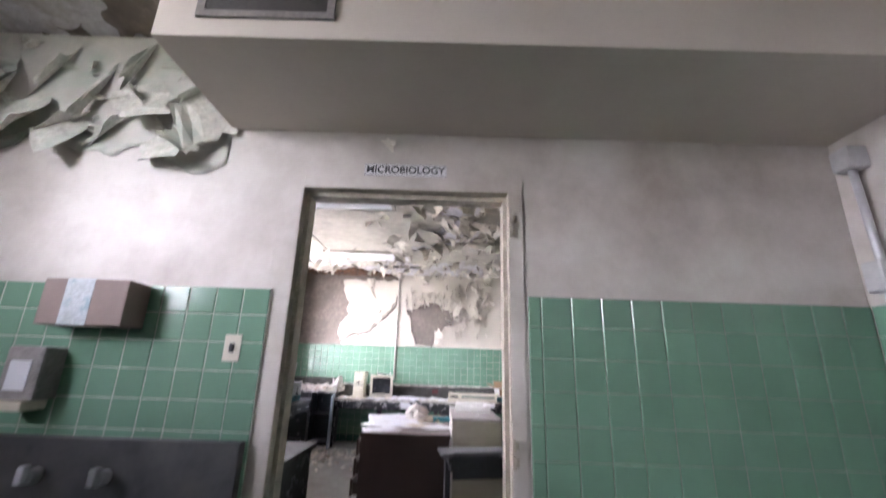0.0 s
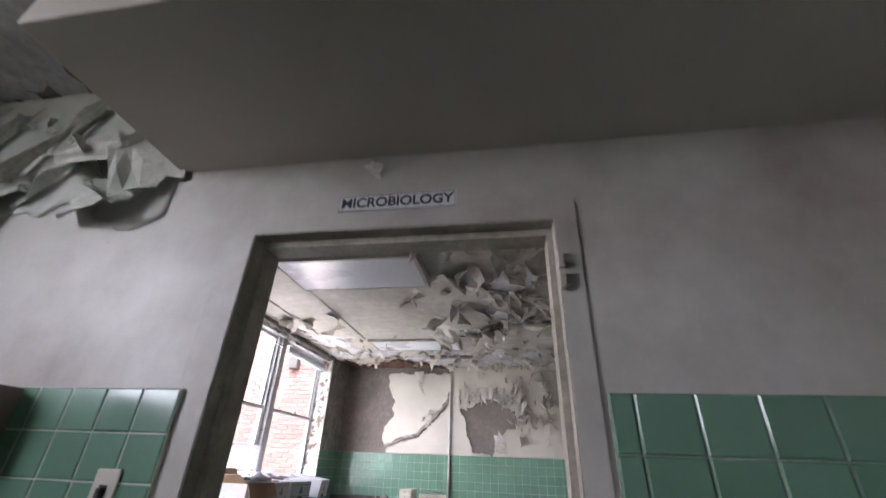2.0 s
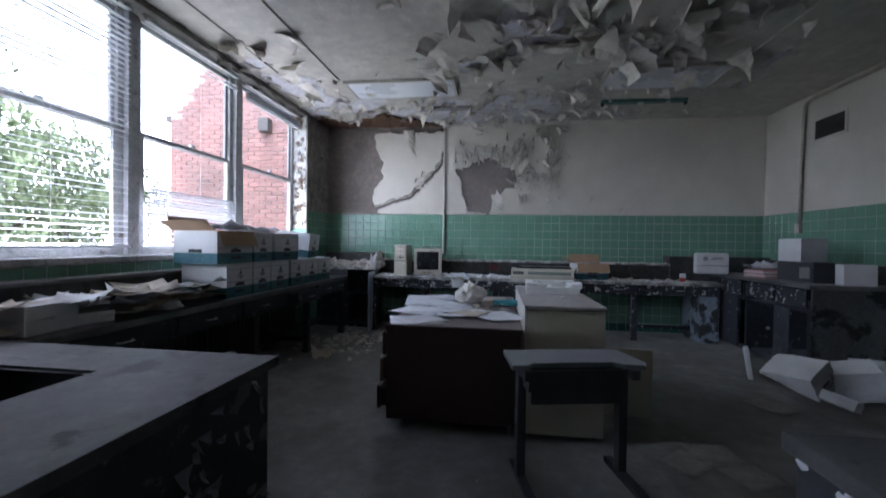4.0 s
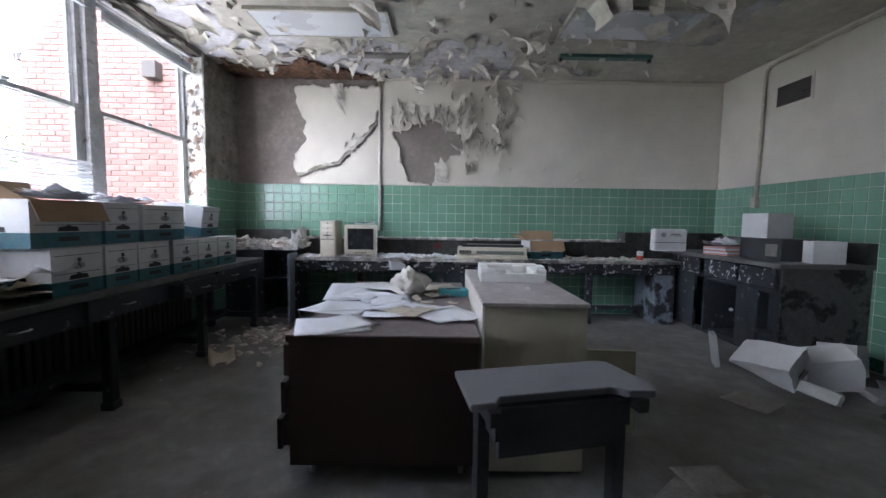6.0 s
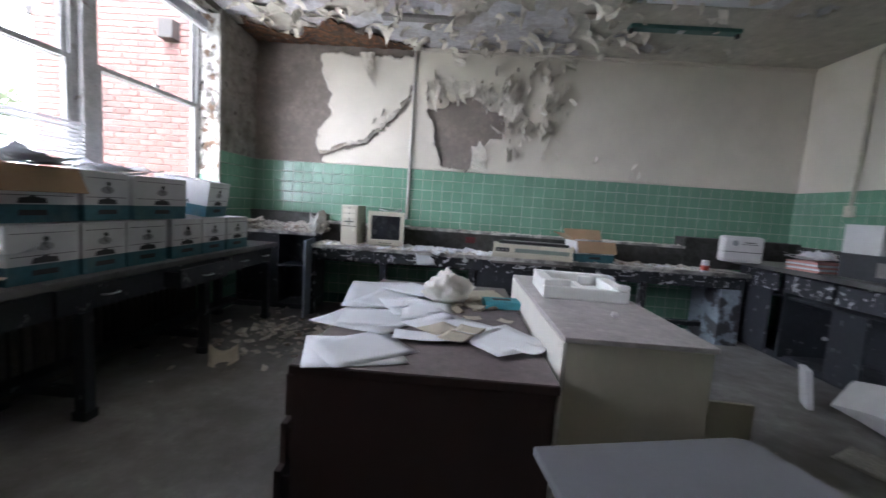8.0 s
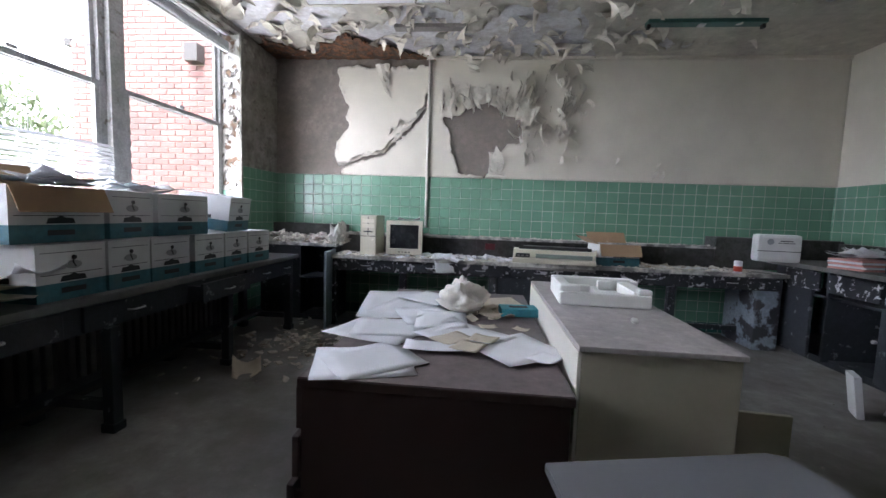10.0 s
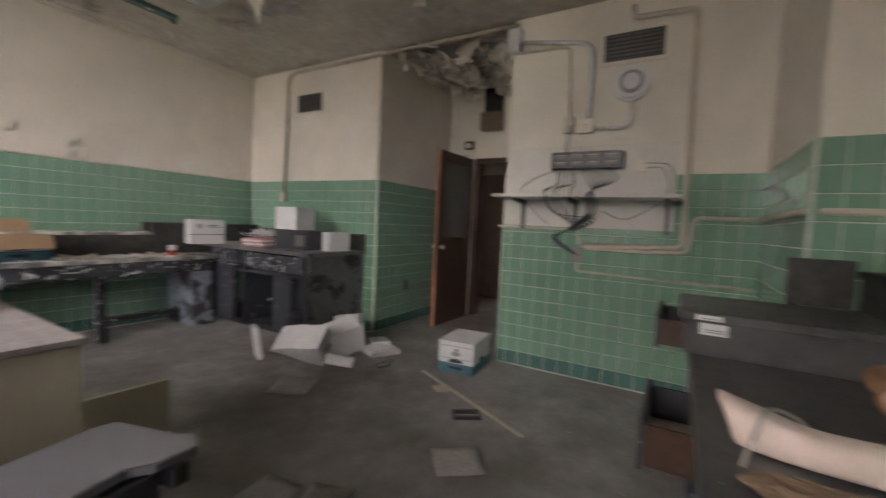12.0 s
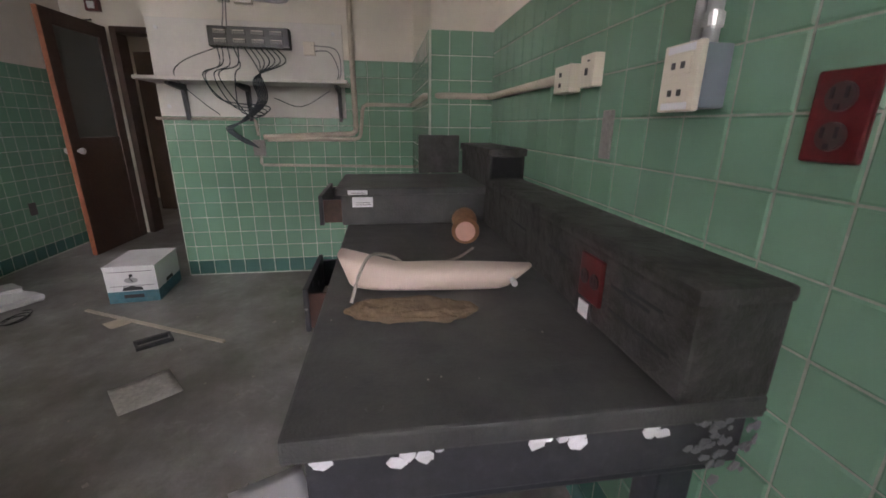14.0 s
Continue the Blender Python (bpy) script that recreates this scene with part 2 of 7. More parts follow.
def thing(name, x, y, z, label, category, group="", rz=0.0, rx=0.0, ry=0.0, kind=""):
    ob = new(name)
    ob.empty_display_size = 0.1
    ob.matrix_world = pose(x, y, z, rx, ry, rz)
    ORIGIN[ob.name] = (x, y, z)
    return tagged(ob, label, category, group, kind)


def link(name, bm, material, parent=None, label="", smooth=False):
    """Links a bmesh as one mesh object, under a thing or a part if one is given; its coordinates are the parent's own."""
    me = bpy.data.meshes.new(name)
    bmesh.ops.recalc_face_normals(bm, faces=bm.faces) if not smooth or smooth == "auto" else None
    bm.to_mesh(me)
    bm.free()
    me.materials.append(material)
    if smooth:
        me.polygons.foreach_set("use_smooth", [True] * len(me.polygons))
    ob = new(name, me)
    if parent:
        ob.parent = parent
    if label:
        ob["label"] = label
    return ob


part = link


def panels(name, list_of, material, parent, label="", bevel=0.002):
    """Flat pieces of one thing, each a part of its own."""
    return [part(name, boxes(b, bevel=bevel), material, parent, label) for b in list_of]


def cuboid(bm, x0, x1, y0, y1, z0, z1, bevel=0.0, m=None):
    vs = [bm.verts.new((x, y, z)) for x in (x0, x1) for y in (y0, y1) for z in (z0, z1)]
    fs = [bm.faces.new([vs[i] for i in f]) for f in ((0, 1, 3, 2), (4, 6, 7, 5), (0, 4, 5, 1), (2, 3, 7, 6), (0, 2, 6, 4), (1, 5, 7, 3))]
    if bevel:
        es = list({e for f in fs for e in f.edges})
        r = bmesh.ops.bevel(bm, geom=es, offset=bevel, segments=2, affect="EDGES", profile=0.6)
        vs = list({v for f in r["faces"] for v in f.verts} | {v for v in vs if v.is_valid})
    if m is not None:
        bmesh.ops.transform(bm, matrix=m, verts=vs)
    return bm


def box(x0, x1, y0, y1, z0, z1, bevel=0.004, m=None):
    return cuboid(bmesh.new(), x0, x1, y0, y1, z0, z1, bevel, m)


def boxes(*list_of, bevel=0.0):
    bm = bmesh.new()
    for b in list_of:
        cuboid(bm, *b, bevel)
    return bm


def prism(points, z0, z1, bevel=0.003):
    bm = bmesh.new()
    low = [bm.verts.new((x, y, z0)) for x, y in points]
    f = bm.faces.new(low)
    r = bmesh.ops.extrude_face_region(bm, geom=[f])
    bmesh.ops.translate(bm, vec=(0, 0, z1 - z0), verts=[v for v in r["geom"] if isinstance(v, bmesh.types.BMVert)])
    if bevel:
        bmesh.ops.bevel(bm, geom=list(bm.edges), offset=bevel, segments=2, affect="EDGES")
    return bm


def tube_into(bm, pts, r, n=8, taper=1.0):
    pts = [Vector(p) for p in pts]
    rings = []
    up = Vector((0.13, 0.27, 0.95))
    for i, p in enumerate(pts):
        d = (pts[min(i + 1, len(pts) - 1)] - pts[max(i - 1, 0)]).normalized()
        a = d.cross(up if abs(d.dot(up)) < 0.95 else Vector((1, 0, 0))).normalized()
        b = d.cross(a)
        rr = r * (1 + (taper - 1) * i / max(1, len(pts) - 1))
        rings.append([bm.verts.new(p + (a * math.cos(k * math.tau / n) + b * math.sin(k * math.tau / n)) * rr) for k in range(n)])
    for r0, r1 in zip(rings, rings[1:]):
        for k in range(n):
            bm.faces.new((r0[k], r0[(k + 1) % n], r1[(k + 1) % n], r1[k]))
    bm.faces.new(rings[0][::-1])
    bm.faces.new(rings[-1])
    return bm


def rounded(pts, r=0.08, n=5):
    """A polyline with its inner corners rounded."""
    pts = [Vector(p) for p in pts]
    out = [pts[0]]
    for a, b, c in zip(pts, pts[1:], pts[2:]):
        k = min(r, (a - b).length * 0.45, (c - b).length * 0.45)
        p, q = b + (a - b).normalized() * k, b + (c - b).normalized() * k
        out += [p * (1 - s) ** 2 + b * 2 * s * (1 - s) + q * s ** 2 for s in (i / n for i in range(n + 1))]
    return out + [pts[-1]]


def tube(pts, r, n=8, corner=0.0, taper=1.0):
    return tube_into(bmesh.new(), rounded(pts, corner) if corner else pts, r, n, taper)


def cable(pts, r, steps=6):
    """A sagging cable through the given points."""
    pts = [Vector(p) for p in pts]
    ext = [pts[0] * 2 - pts[1]] + pts + [pts[-1] * 2 - pts[-2]]
    out = []
    for a, b, c, d in zip(ext, ext[1:], ext[2:], ext[3:]):
        for i in range(steps):
            s = i / steps
            out.append(0.5 * (2 * b + (c - a) * s + (2 * a - 5 * b + 4 * c - d) * s * s + (3 * b - a - 3 * c + d) * s ** 3))
    return tube(out + [pts[-1]], r, 6)


def disc(x, y, z, r, h, n=24, axis="z", bevel=0.0):
    bm = bmesh.new()
    bmesh.ops.create_cone(bm, cap_ends=True, segments=n, radius1=r, radius2=r, depth=h)
    if bevel:
        bmesh.ops.bevel(bm, geom=[e for e in bm.edges if len(e.link_faces) == 2 and max(len(f.verts) for f in e.link_faces) > 4], offset=bevel, segments=2, affect="EDGES")
    turn = {"z": Matrix(), "x": pose(0, 0, 0, 0, 90, 0), "y": pose(0, 0, 0, 90, 0, 0)}[axis]
    bmesh.ops.transform(bm, matrix=Matrix.Translation((x, y, z)) @ turn, verts=bm.verts)
    return bm


def curl(bm, o, u, v, n, w, l, turn, segs=5, taper=0.5, back=0.0):
    """A strip of paint that has come loose at o and bends off along v, out along n."""
    o, u, v, n = Vector(o), Vector(u), Vector(v), Vector(n)
    rows = []
    skew = rnd.uniform(-0.35, 0.35)
    r = l / max(turn, 0.05)
    tear, spin = rnd.uniform(-0.45, 0.45), rnd.uniform(-0.5, 0.5)
    for i in range(segs + 1):
        s = i / segs
        a = turn * s
        c = o + v * (r * math.sin(a)) + n * (0.004 + r * (1 - math.cos(a)) + back * s)
        hw = w * 0.5 * (1 - taper * s) * rnd.uniform(0.78, 1.15)
        mid = c + u * skew * l * s
        bow = n * (rnd.uniform(-0.12, 0.16) * min(w, 0.12))
        cut = v * (tear * min(w, l) * s * s)  # the torn end runs aslant
        lift = n * (spin * hw * s)
        rows.append([bm.verts.new(mid - u * hw - cut - lift), bm.verts.new(mid + bow + v * rnd.uniform(-0.2, 0.2) * l / segs), bm.verts.new(mid + u * hw * rnd.uniform(0.75, 1.1) + cut + lift)])
    for a, b in zip(rows, rows[1:]):
        for k in (0, 1):
            bm.faces.new((a[k], a[k + 1], b[k + 1], b[k]))


def flakes_object(name, bm, material, parent, label, smooth=False):
    ob = link(name, bm, material, parent, label, smooth=smooth)
    sol = ob.modifiers.new("thickness", "SOLIDIFY")
    sol.thickness, sol.offset = 0.0016, 0
    ob["kind"] = "stuff"
    return ob


def inside(poly, x, y):
    hit = False
    for (x0, y0), (x1, y1) in zip(poly, poly[1:] + poly[:1]):
        if (y0 > y) != (y1 > y) and x < (x1 - x0) * (y - y0) / (y1 - y0) + x0:
            hit = not hit
    return hit


def wobble(x, y, s=1.0, seed=0.0):
    return noise.fractal(Vector((x * s, y * s, seed)), 0.9, 2.1, 4)


def sheet(name, place, u0, u1, v0, v1, step, hole, material, parent, label, out, thick=0.006, lift=0.01):
    """A coat of paint over a wall or ceiling: a fine grid without its holes, whose rims have come loose."""
    nu, nv = max(1, round((u1 - u0) / step)), max(1, round((v1 - v0) / step))
    du, dv = (u1 - u0) / nu, (v1 - v0) / nv
    bm, grid, where = bmesh.new(), {}, {}

    def vert(i, j):
        if (i, j) not in grid:
            grid[i, j] = bm.verts.new(place(u0 + i * du, v0 + j * dv))
            where[grid[i, j]] = (i, j)
        return grid[i, j]

    for i in range(nu):
        for j in range(nv):
            if not hole(u0 + (i + 0.5) * du, v0 + (j + 0.5) * dv):
                bm.faces.new((vert(i, j), vert(i + 1, j), vert(i + 1, j + 1), vert(i, j + 1)))
    rim = [v for v in bm.verts if any(e.is_boundary for e in v.link_edges) and 0 < where[v][0] < nu and 0 < where[v][1] < nv]
    for _ in range(2):
        goal = {v: sum((e.other_vert(v).co for e in v.link_edges if e.is_boundary), Vector()) / max(1, sum(e.is_boundary for e in v.link_edges)) for v in rim}
        for v, c in goal.items():
            v.co = v.co.lerp(c, 0.6)
    for v in rim:
        v.co += Vector(out) * rnd.random() ** 2 * lift + Vector([rnd.uniform(-0.2, 0.2) * step for _ in range(3)]) * 0.6
    ob = link(name, bm, material, parent, label, smooth=True)
    sol = ob.modifiers.new("thickness", "SOLIDIFY")
    sol.thickness, sol.offset = thick, 0
    return ob


# ---- walls, floor, ceiling ----
CEIL, TOP = 3.04, 1.675
SOUTH, NORTH, WEST, EAST = 0.125, 5.985, -2.0, 4.3


def wall(name, label, material, *slabs):
    ob = link(name, boxes(*slabs), material)
    return tagged(ob, label, "wall", kind="structure")


floor = tagged(link("floor", boxes((-2.0, EAST, -4.0, NORTH, -0.12, 0.0), (EAST, 8.5, 0.0, NORTH, -0.12, 0.0)), FLOOR), "dusty grey concrete floor with stains and litter", "floor", kind="structure")
wall_north = wall("wall_north", "cream painted plaster wall with bare brown patches above green tile", BARE, (-2.3, EAST + 0.15, NORTH, NORTH + 0.25, -0.12, 3.3))
wall_east = wall("wall_east", "cream painted wall above green tile with a vent", CREAM,
                 (EAST, 5.85, 3.81, NORTH, -0.12, 3.3))
wall_cable = wall("wall_cable", "cream painted wall above green tile with cable board", CREAM, (EAST, 5.85, SOUTH, 2.33, -0.12, 3.3))
wall_chase = wall("wall_chase", "cream painted pipe chase above green tile", CREAM, (3.15, EAST, SOUTH, 0.47, -0.12, 3.3))
wall_recess = wall("wall_recess", "cream wall round the doorway at the back of the recess", CREAM,
                   (5.85, 6.0, 3.40, 3.81, -0.12, 3.3), (5.85, 6.0, 2.33, 2.45, -0.12, 3.3), (5.85, 6.0, 2.45, 3.40, 2.13, 3.3))
wall_hall = wall("wall_hall", "dim plaster walls of the hall beyond the open door", CREAM, (8.3, 8.5, 0.0, NORTH, 0, 3.3), (6.0, 8.3, 4.6, 4.75, 0, 3.3), (6.0, 8.3, 0.9, 1.05, 0, 3.3))
wall_south = wall("wall_south", "dirty white plaster wall with a doorway and green tile", ANTE,
                  (-2.3, -0.07, 0.0, SOUTH, -0.12, 3.3), (1.10, EAST + 0.1, 0.0, SOUTH, -0.12, 3.3), (-0.07, 1.10, 0.0, SOUTH, 2.27, 3.3))
wall_south_inner = wall("wall_south_inner", "cream paint above the tile inside the laboratory", CREAM, (1.12, 3.15, SOUTH, SOUTH + 0.003, TOP, 3.04), (-2.0, -0.09, SOUTH, SOUTH + 0.003, TOP, 3.04), (-0.09, 1.12, SOUTH, SOUTH + 0.003, 2.29, 3.04))
WIN = [(1.42, 2.62), (2.72, 3.92), (4.03, 5.25)]
SILL, HEAD = 1.10, 3.02
wall_west = wall("wall_west", "decayed plaster window wall with green tile under the sill", ROTTEN,
                 (-2.3, WEST, 5.25, NORTH, -0.12, 3.3), (-2.3, WEST, 1.42, 5.25, -0.12, SILL), (-2.3, WEST, SOUTH, 1.42, -0.12, 3.3), (-2.3, WEST, 1.42, 5.25, HEAD, 3.3))
wall_anteroom = wall("wall_anteroom", "plain painted walls of the anteroom", ANTE,
                     (2.72, 2.9, -4.0, 0.0, -0.12, 3.3), (-2.0, 2.9, -4.15, -4.0, -0.12, 3.3),
                     (-2.15, -2.0, -1.25, 0.0, -0.12, 3.3), (-2.15, -2.0, -4.0, -2.6, -0.12, 3.3), (-2.15, -2.0, -2.6, -1.25, -0.12, 1.9), (-2.15, -2.0, -2.6, -1.25, 3.04, 3.3))
ceiling = tagged(link("ceiling", boxes((-2.3, 6.0, 0.0, 6.2, CEIL + 0.006, 3.3), (6.0, 8.5, 0.0, 6.2, 2.6, 3.3)), CEIL_BASE), "stained plaster ceiling with paint peeling off in curls", "ceiling", kind="structure")
ceiling_anteroom = tagged(link("ceiling_anteroom", box(-2.15, 2.9, -4.15, 0.0, 3.1, 3.3, 0), CEIL_BASE), "stained anteroom ceiling with bare patches", "ceiling", kind="structure")
soffit = tagged(link("soffit", box(-0.42, 2.72, -0.646, 0.0, 2.521, 3.1, 0.006), SOFFIT), "boxed-in duct painted dull cream above the doorway", "soffit", kind="structure")

# ---- coats of paint ----
BARE_NW = [(-2.1, 1.6), (-1.17, 1.6), (-1.18, 1.72), (-1.27, 1.9), (-1.27, 2.05), (-1.1, 2.25), (-1.12, 2.5), (-1.22, 2.7), (-1.25, 3.1), (-2.1, 3.1)]
BARE_MID = [(0.05, 2.28), (0.03, 2.4), (0.2, 2.38), (0.42, 2.5), (0.64, 2.44), (0.8, 2.36), (0.94, 2.34), (0.93, 2.08), (0.78, 2.08), (0.68, 1.95), (0.57, 1.72), (0.2, 1.72), (0.2, 1.85), (0.1, 2.02), (0.12, 2.14)]
CRACK = [(-0.17, 2.62), (-0.2, 2.42), (-0.35, 2.24), (-0.58, 2.02), (-0.66, 1.93), (-0.92, 1.87), (-1.2, 1.76)]


def north_hole(x, z):
    w = wobble(x, z, 5.0) * 0.05
    if inside(BARE_NW, x + w, z) or inside(BARE_MID, x + w, z + w):
        return True
    if 0.0 < x < 1.0 and 2.42 < z < 2.74 and math.sin(x * 52 + 2.5 * wobble(x, z, 2.0, 21)) > 0.8 + 0.5 * (z - 2.42):  # slits to the dark plaster, cut to stand for shadow between the tongues
        return True
    if z > 2.93 + wobble(x, 0, 4, 3) * 0.08 and -1.3 < x < -0.15:
        return True
    for (x0, z0), (x1, z1) in zip(CRACK, CRACK[1:]):
        t = max(0, min(1, ((x - x0) * (x1 - x0) + (z - z0) * (z1 - z0)) / ((x1 - x0) ** 2 + (z1 - z0) ** 2)))
        if math.hypot(x - x0 - t * (x1 - x0), z - z0 - t * (z1 - z0)) < 0.013 + 0.02 * abs(wobble(x, z, 6, 5)):
            return True
    return False


coat_north = sheet("paint_coat", lambda u, v: (u, NORTH - 0.012, v), WEST, EAST, TOP, CEIL, 0.022, north_hole, CREAM, wall_north, "cream paint coat broken open round bare plaster", (0, -1, 0), 0.012, 0.03)

bm = bmesh.new()
N_OUT, DOWN, SIDE = (0, -1, 0), (0, 0, -1), (1, 0, 0)
for k in range(17):  # torn tongues that fan out over the upper rim of the bare patch
    x = 0.0 + 0.06 * k + rnd.uniform(-0.02, 0.02)
    lean = (x - 0.42) * rnd.uniform(0.2, 0.7)
    d = Vector((-lean, 0, -1)).normalized()
    curl(bm, (x, NORTH - 0.018, rnd.uniform(2.66, 2.76) - 0.25 * abs(x - 0.45)), Vector((-d.z, 0, d.x)), d, N_OUT, rnd.uniform(0.05, 0.12), rnd.uniform(0.14, 0.27), rnd.uniform(0.12, 0.5), 5, taper=rnd.choice((0.0, 0.3, 0.7, 0.95)), back=rnd.uniform(0.03, 0.09))
for k in range(16):  # narrow upright rolls between them
    x = rnd.uniform(0.0, 1.02)
    lean = (x - 0.45) * rnd.uniform(0.3, 0.9) + rnd.gauss(0, 0.12)
    u = Vector((lean, 0, 1)).normalized()
    curl(bm, (x, NORTH - 0.016, rnd.uniform(2.48, 2.74)), u, Vector((u.z, 0, -u.x)) * rnd.choice((-1, 1)), N_OUT, rnd.uniform(0.2, 0.36), rnd.uniform(0.035, 0.06), rnd.uniform(2.0, 3.6), 6, taper=rnd.uniform(0.2, 0.8))
for cx, cz, sx, sz, n in ((0.95, 2.42, 0.12, 0.2, 24), (1.08, 2.2, 0.1, 0.14, 14), (1.5, 2.62, 0.11, 0.16, 30), (1.42, 2.2, 0.1, 0.16, 26), (1.15, 2.72, 0.16, 0.1, 10)):  # clusters of ridged strips
    for _ in range(n):
        a, q = rnd.gauss(0, 0.55), rnd.choice((-1, 1))
        u, v = Vector((math.sin(a), 0, math.cos(a))), Vector((math.cos(a) * q, 0, -math.sin(a) * q))
        curl(bm, (rnd.gauss(cx, sx), NORTH - 0.018, max(1.8, rnd.gauss(cz, sz))), u, v, N_OUT, rnd.uniform(0.06, 0.2), rnd.uniform(0.016, 0.05), rnd.uniform(0.8, 2.6), 5, taper=rnd.uniform(0.3, 0.95), back=rnd.uniform(0.01, 0.05))
curl(bm, (0.66, NORTH - 0.02, 1.7), (0.9, 0, -0.3), (0.3, 0, 0.95), N_OUT, 0.22, 0.3, 0.7, 6, taper=0.5, back=0.02)  # a flap folded up at the lower rim
curl(bm, (0.9, NORTH - 0.02, 2.35), (0.2, 0, -0.98), (0.98, 0, 0.2), N_OUT, 0.24, 0.17, 0.5, 6, taper=0.2, back=0.03)
for x, z, w, l, t in ((-0.74, 2.95, 0.13, 0.4, 0.5), (-0.66, 2.96, 0.08, 0.25, 0.7), (1.62, 3.0, 0.16, 0.16, 0.9), (0.35, 3.0, 0.2, 0.18, 0.8), (0.62, 1.98, 0.15, 0.25, -0.5)):
    curl(bm, (x, NORTH - 0.02, z), SIDE, DOWN, N_OUT, w, l, abs(t), taper=0.45)
for (x0, z0), (x1, z1) in zip(CRACK[1:], CRACK[2:]):
    for k in range(3):
        t = rnd.random()
        d = Vector((x1 - x0, 0, z1 - z0)).normalized()
        curl(bm, (x0 + t * (x1 - x0) - 0.01, NORTH - 0.018, z0 + t * (z1 - z0) + 0.02), d, Vector((d.z, 0, -d.x)), N_OUT, rnd.uniform(0.08, 0.2), 0.04, rnd.uniform(0.6, 1.4), taper=0.3)
for x, z in ((1.98, 1.9), (2.42, 1.86), (2.4, 1.76), (2.48, 1.76), (-0.6, 2.2), (-0.5, 2.3), (1.0, 2.2), (1.1, 2.05), (0.7, 1.8), (0.63, 1.85)):
    curl(bm, (x, NORTH - 0.018, z), (0.3, 0, 0.95), (0.95, 0, -0.3), N_OUT, 0.12, 0.04, 1.5, taper=0.4)
flakes_object("peeling_paint", bm, PEEL, wall_north, "curled strips of loose cream paint")


PANELS = [(-1.08, 0.17, 1.63, 2.27), (-1.08, 0.17, 4.22, 4.75), (1.75, 2.95, 4.12, 4.72), (1.75, 2.95, 1.75, 2.38)]


def ceiling_hole(x, y):
    w = wobble(x, y, 1.7, 1)
    d = max(0, 1 - math.hypot((x - 0.0) / 2.4, (y - 5.6) / 1.3)) * 1.6 + max(0, 1 - math.hypot((x - 1.3) / 1.5, (y - 3.4) / 2.0)) * 0.62
    d += max(0, 1 - math.hypot((x + 1.7) / 0.5, (y - 4.4) / 1.4)) * 0.9
    d += max(0, 1 - math.hypot((x - 5.0) / 0.9, (y - 3.0) / 0.9)) * 1.1
    return w + d > 0.62


sheet("paint_coat", lambda u, v: (u, v, CEIL), WEST, 5.85, SOUTH, NORTH, 0.045, ceiling_hole, CEIL_PAINT, ceiling, "grey-cream ceiling paint with ragged holes", (0, 0, -1), 0.004, 0.03)
bm = bmesh.new()


def rust_cell(x, y):
    return 5.985 - y < 0.2 + 0.5 * max(0, 1 - abs(x + 0.95) / 0.55) + 0.36 * max(0, 1 - abs(x + 1.85) / 0.4) + wobble(x, y, 3, 8) * 0.16 and x < -0.05 + wobble(0, y, 3, 2) * 0.2


def ceiling_flake(x, y, w, l, t, taper=0.6):
    a = rnd.uniform(0, math.tau)
    if not rust_cell(x, y):
        curl(bm, (x, y, CEIL - 0.003), (math.cos(a), math.sin(a), 0), (-math.sin(a), math.cos(a), 0), (0, 0, -1), w, l, t, taper=taper)


for _ in range(95):  # the great flaps that hang in the middle of the room
    x, y = rnd.gauss(1.35, 0.7), max(1.3, min(5.0, rnd.gauss(2.75, 1.05)))
    ceiling_flake(x, y, rnd.uniform(0.14, 0.34), rnd.uniform(0.14, 0.34), rnd.uniform(0.8, 1.7), rnd.choice((0.15, 0.4, 0.6, 0.95)))
for _ in range(60):
    x, y = rnd.gauss(1.45, 0.8), rnd.gauss(3.3, 1.1)
    ceiling_flake(x, min(5.9, y), rnd.uniform(0.05, 0.14), rnd.uniform(0.06, 0.18), rnd.uniform(0.8, 2.2), rnd.uniform(0.2, 1.0))
for _ in range(105):
    x, y = rnd.uniform(-1.9, 2.0), 5.97 - abs(rnd.gauss(0, 0.75))
    ceiling_flake(x, max(3.9, y), rnd.uniform(0.05, 0.17), rnd.uniform(0.05, 0.17), rnd.uniform(0.6, 1.9), rnd.choice((0.1, 0.5, 0.97)))
for _ in range(26):  # pointed cones near the north wall
    ceiling_flake(rnd.uniform(-0.9, 2.1), rnd.uniform(4.7, 5.9), rnd.uniform(0.1, 0.18), rnd.uniform(0.16, 0.26), rnd.uniform(1.1, 1.7), 0.98)
for _ in range(20):
    ceiling_flake(rnd.gauss(-1.6, 0.18), rnd.uniform(3.2, 5.4), rnd.uniform(0.08, 0.24), rnd.uniform(0.1, 0.28), rnd.uniform(0.6, 1.8))
for _ in range(40):
    ceiling_flake(rnd.uniform(-0.3, 3.0), rnd.uniform(1.4, 5.3), rnd.uniform(0.04, 0.13), rnd.uniform(0.05, 0.14), rnd.uniform(0.7, 2.0))
for _ in range(110):
    ceiling_flake(rnd.uniform(4.35, 5.8), rnd.uniform(2.4, 3.78), rnd.uniform(0.1, 0.28), rnd.uniform(0.12, 0.32), rnd.uniform(0.6, 2.0))
flakes_object("peeling_paint", bm, PEEL, ceiling, "curled flakes of loose ceiling paint")

# rusted lath where the plaster has fallen, along the north edge
rust = sheet("rusted_lath", lambda u, v: (u, v, CEIL - 0.018 + 0.022 * wobble(u, v, 9, 4)), WEST, 0.4, 4.9, NORTH - 0.012, 0.035, lambda x, y: not rust_cell(x, y), RUST, ceiling, "bare rust-brown lath", (0, 0, -1), 0.012, 0.04)

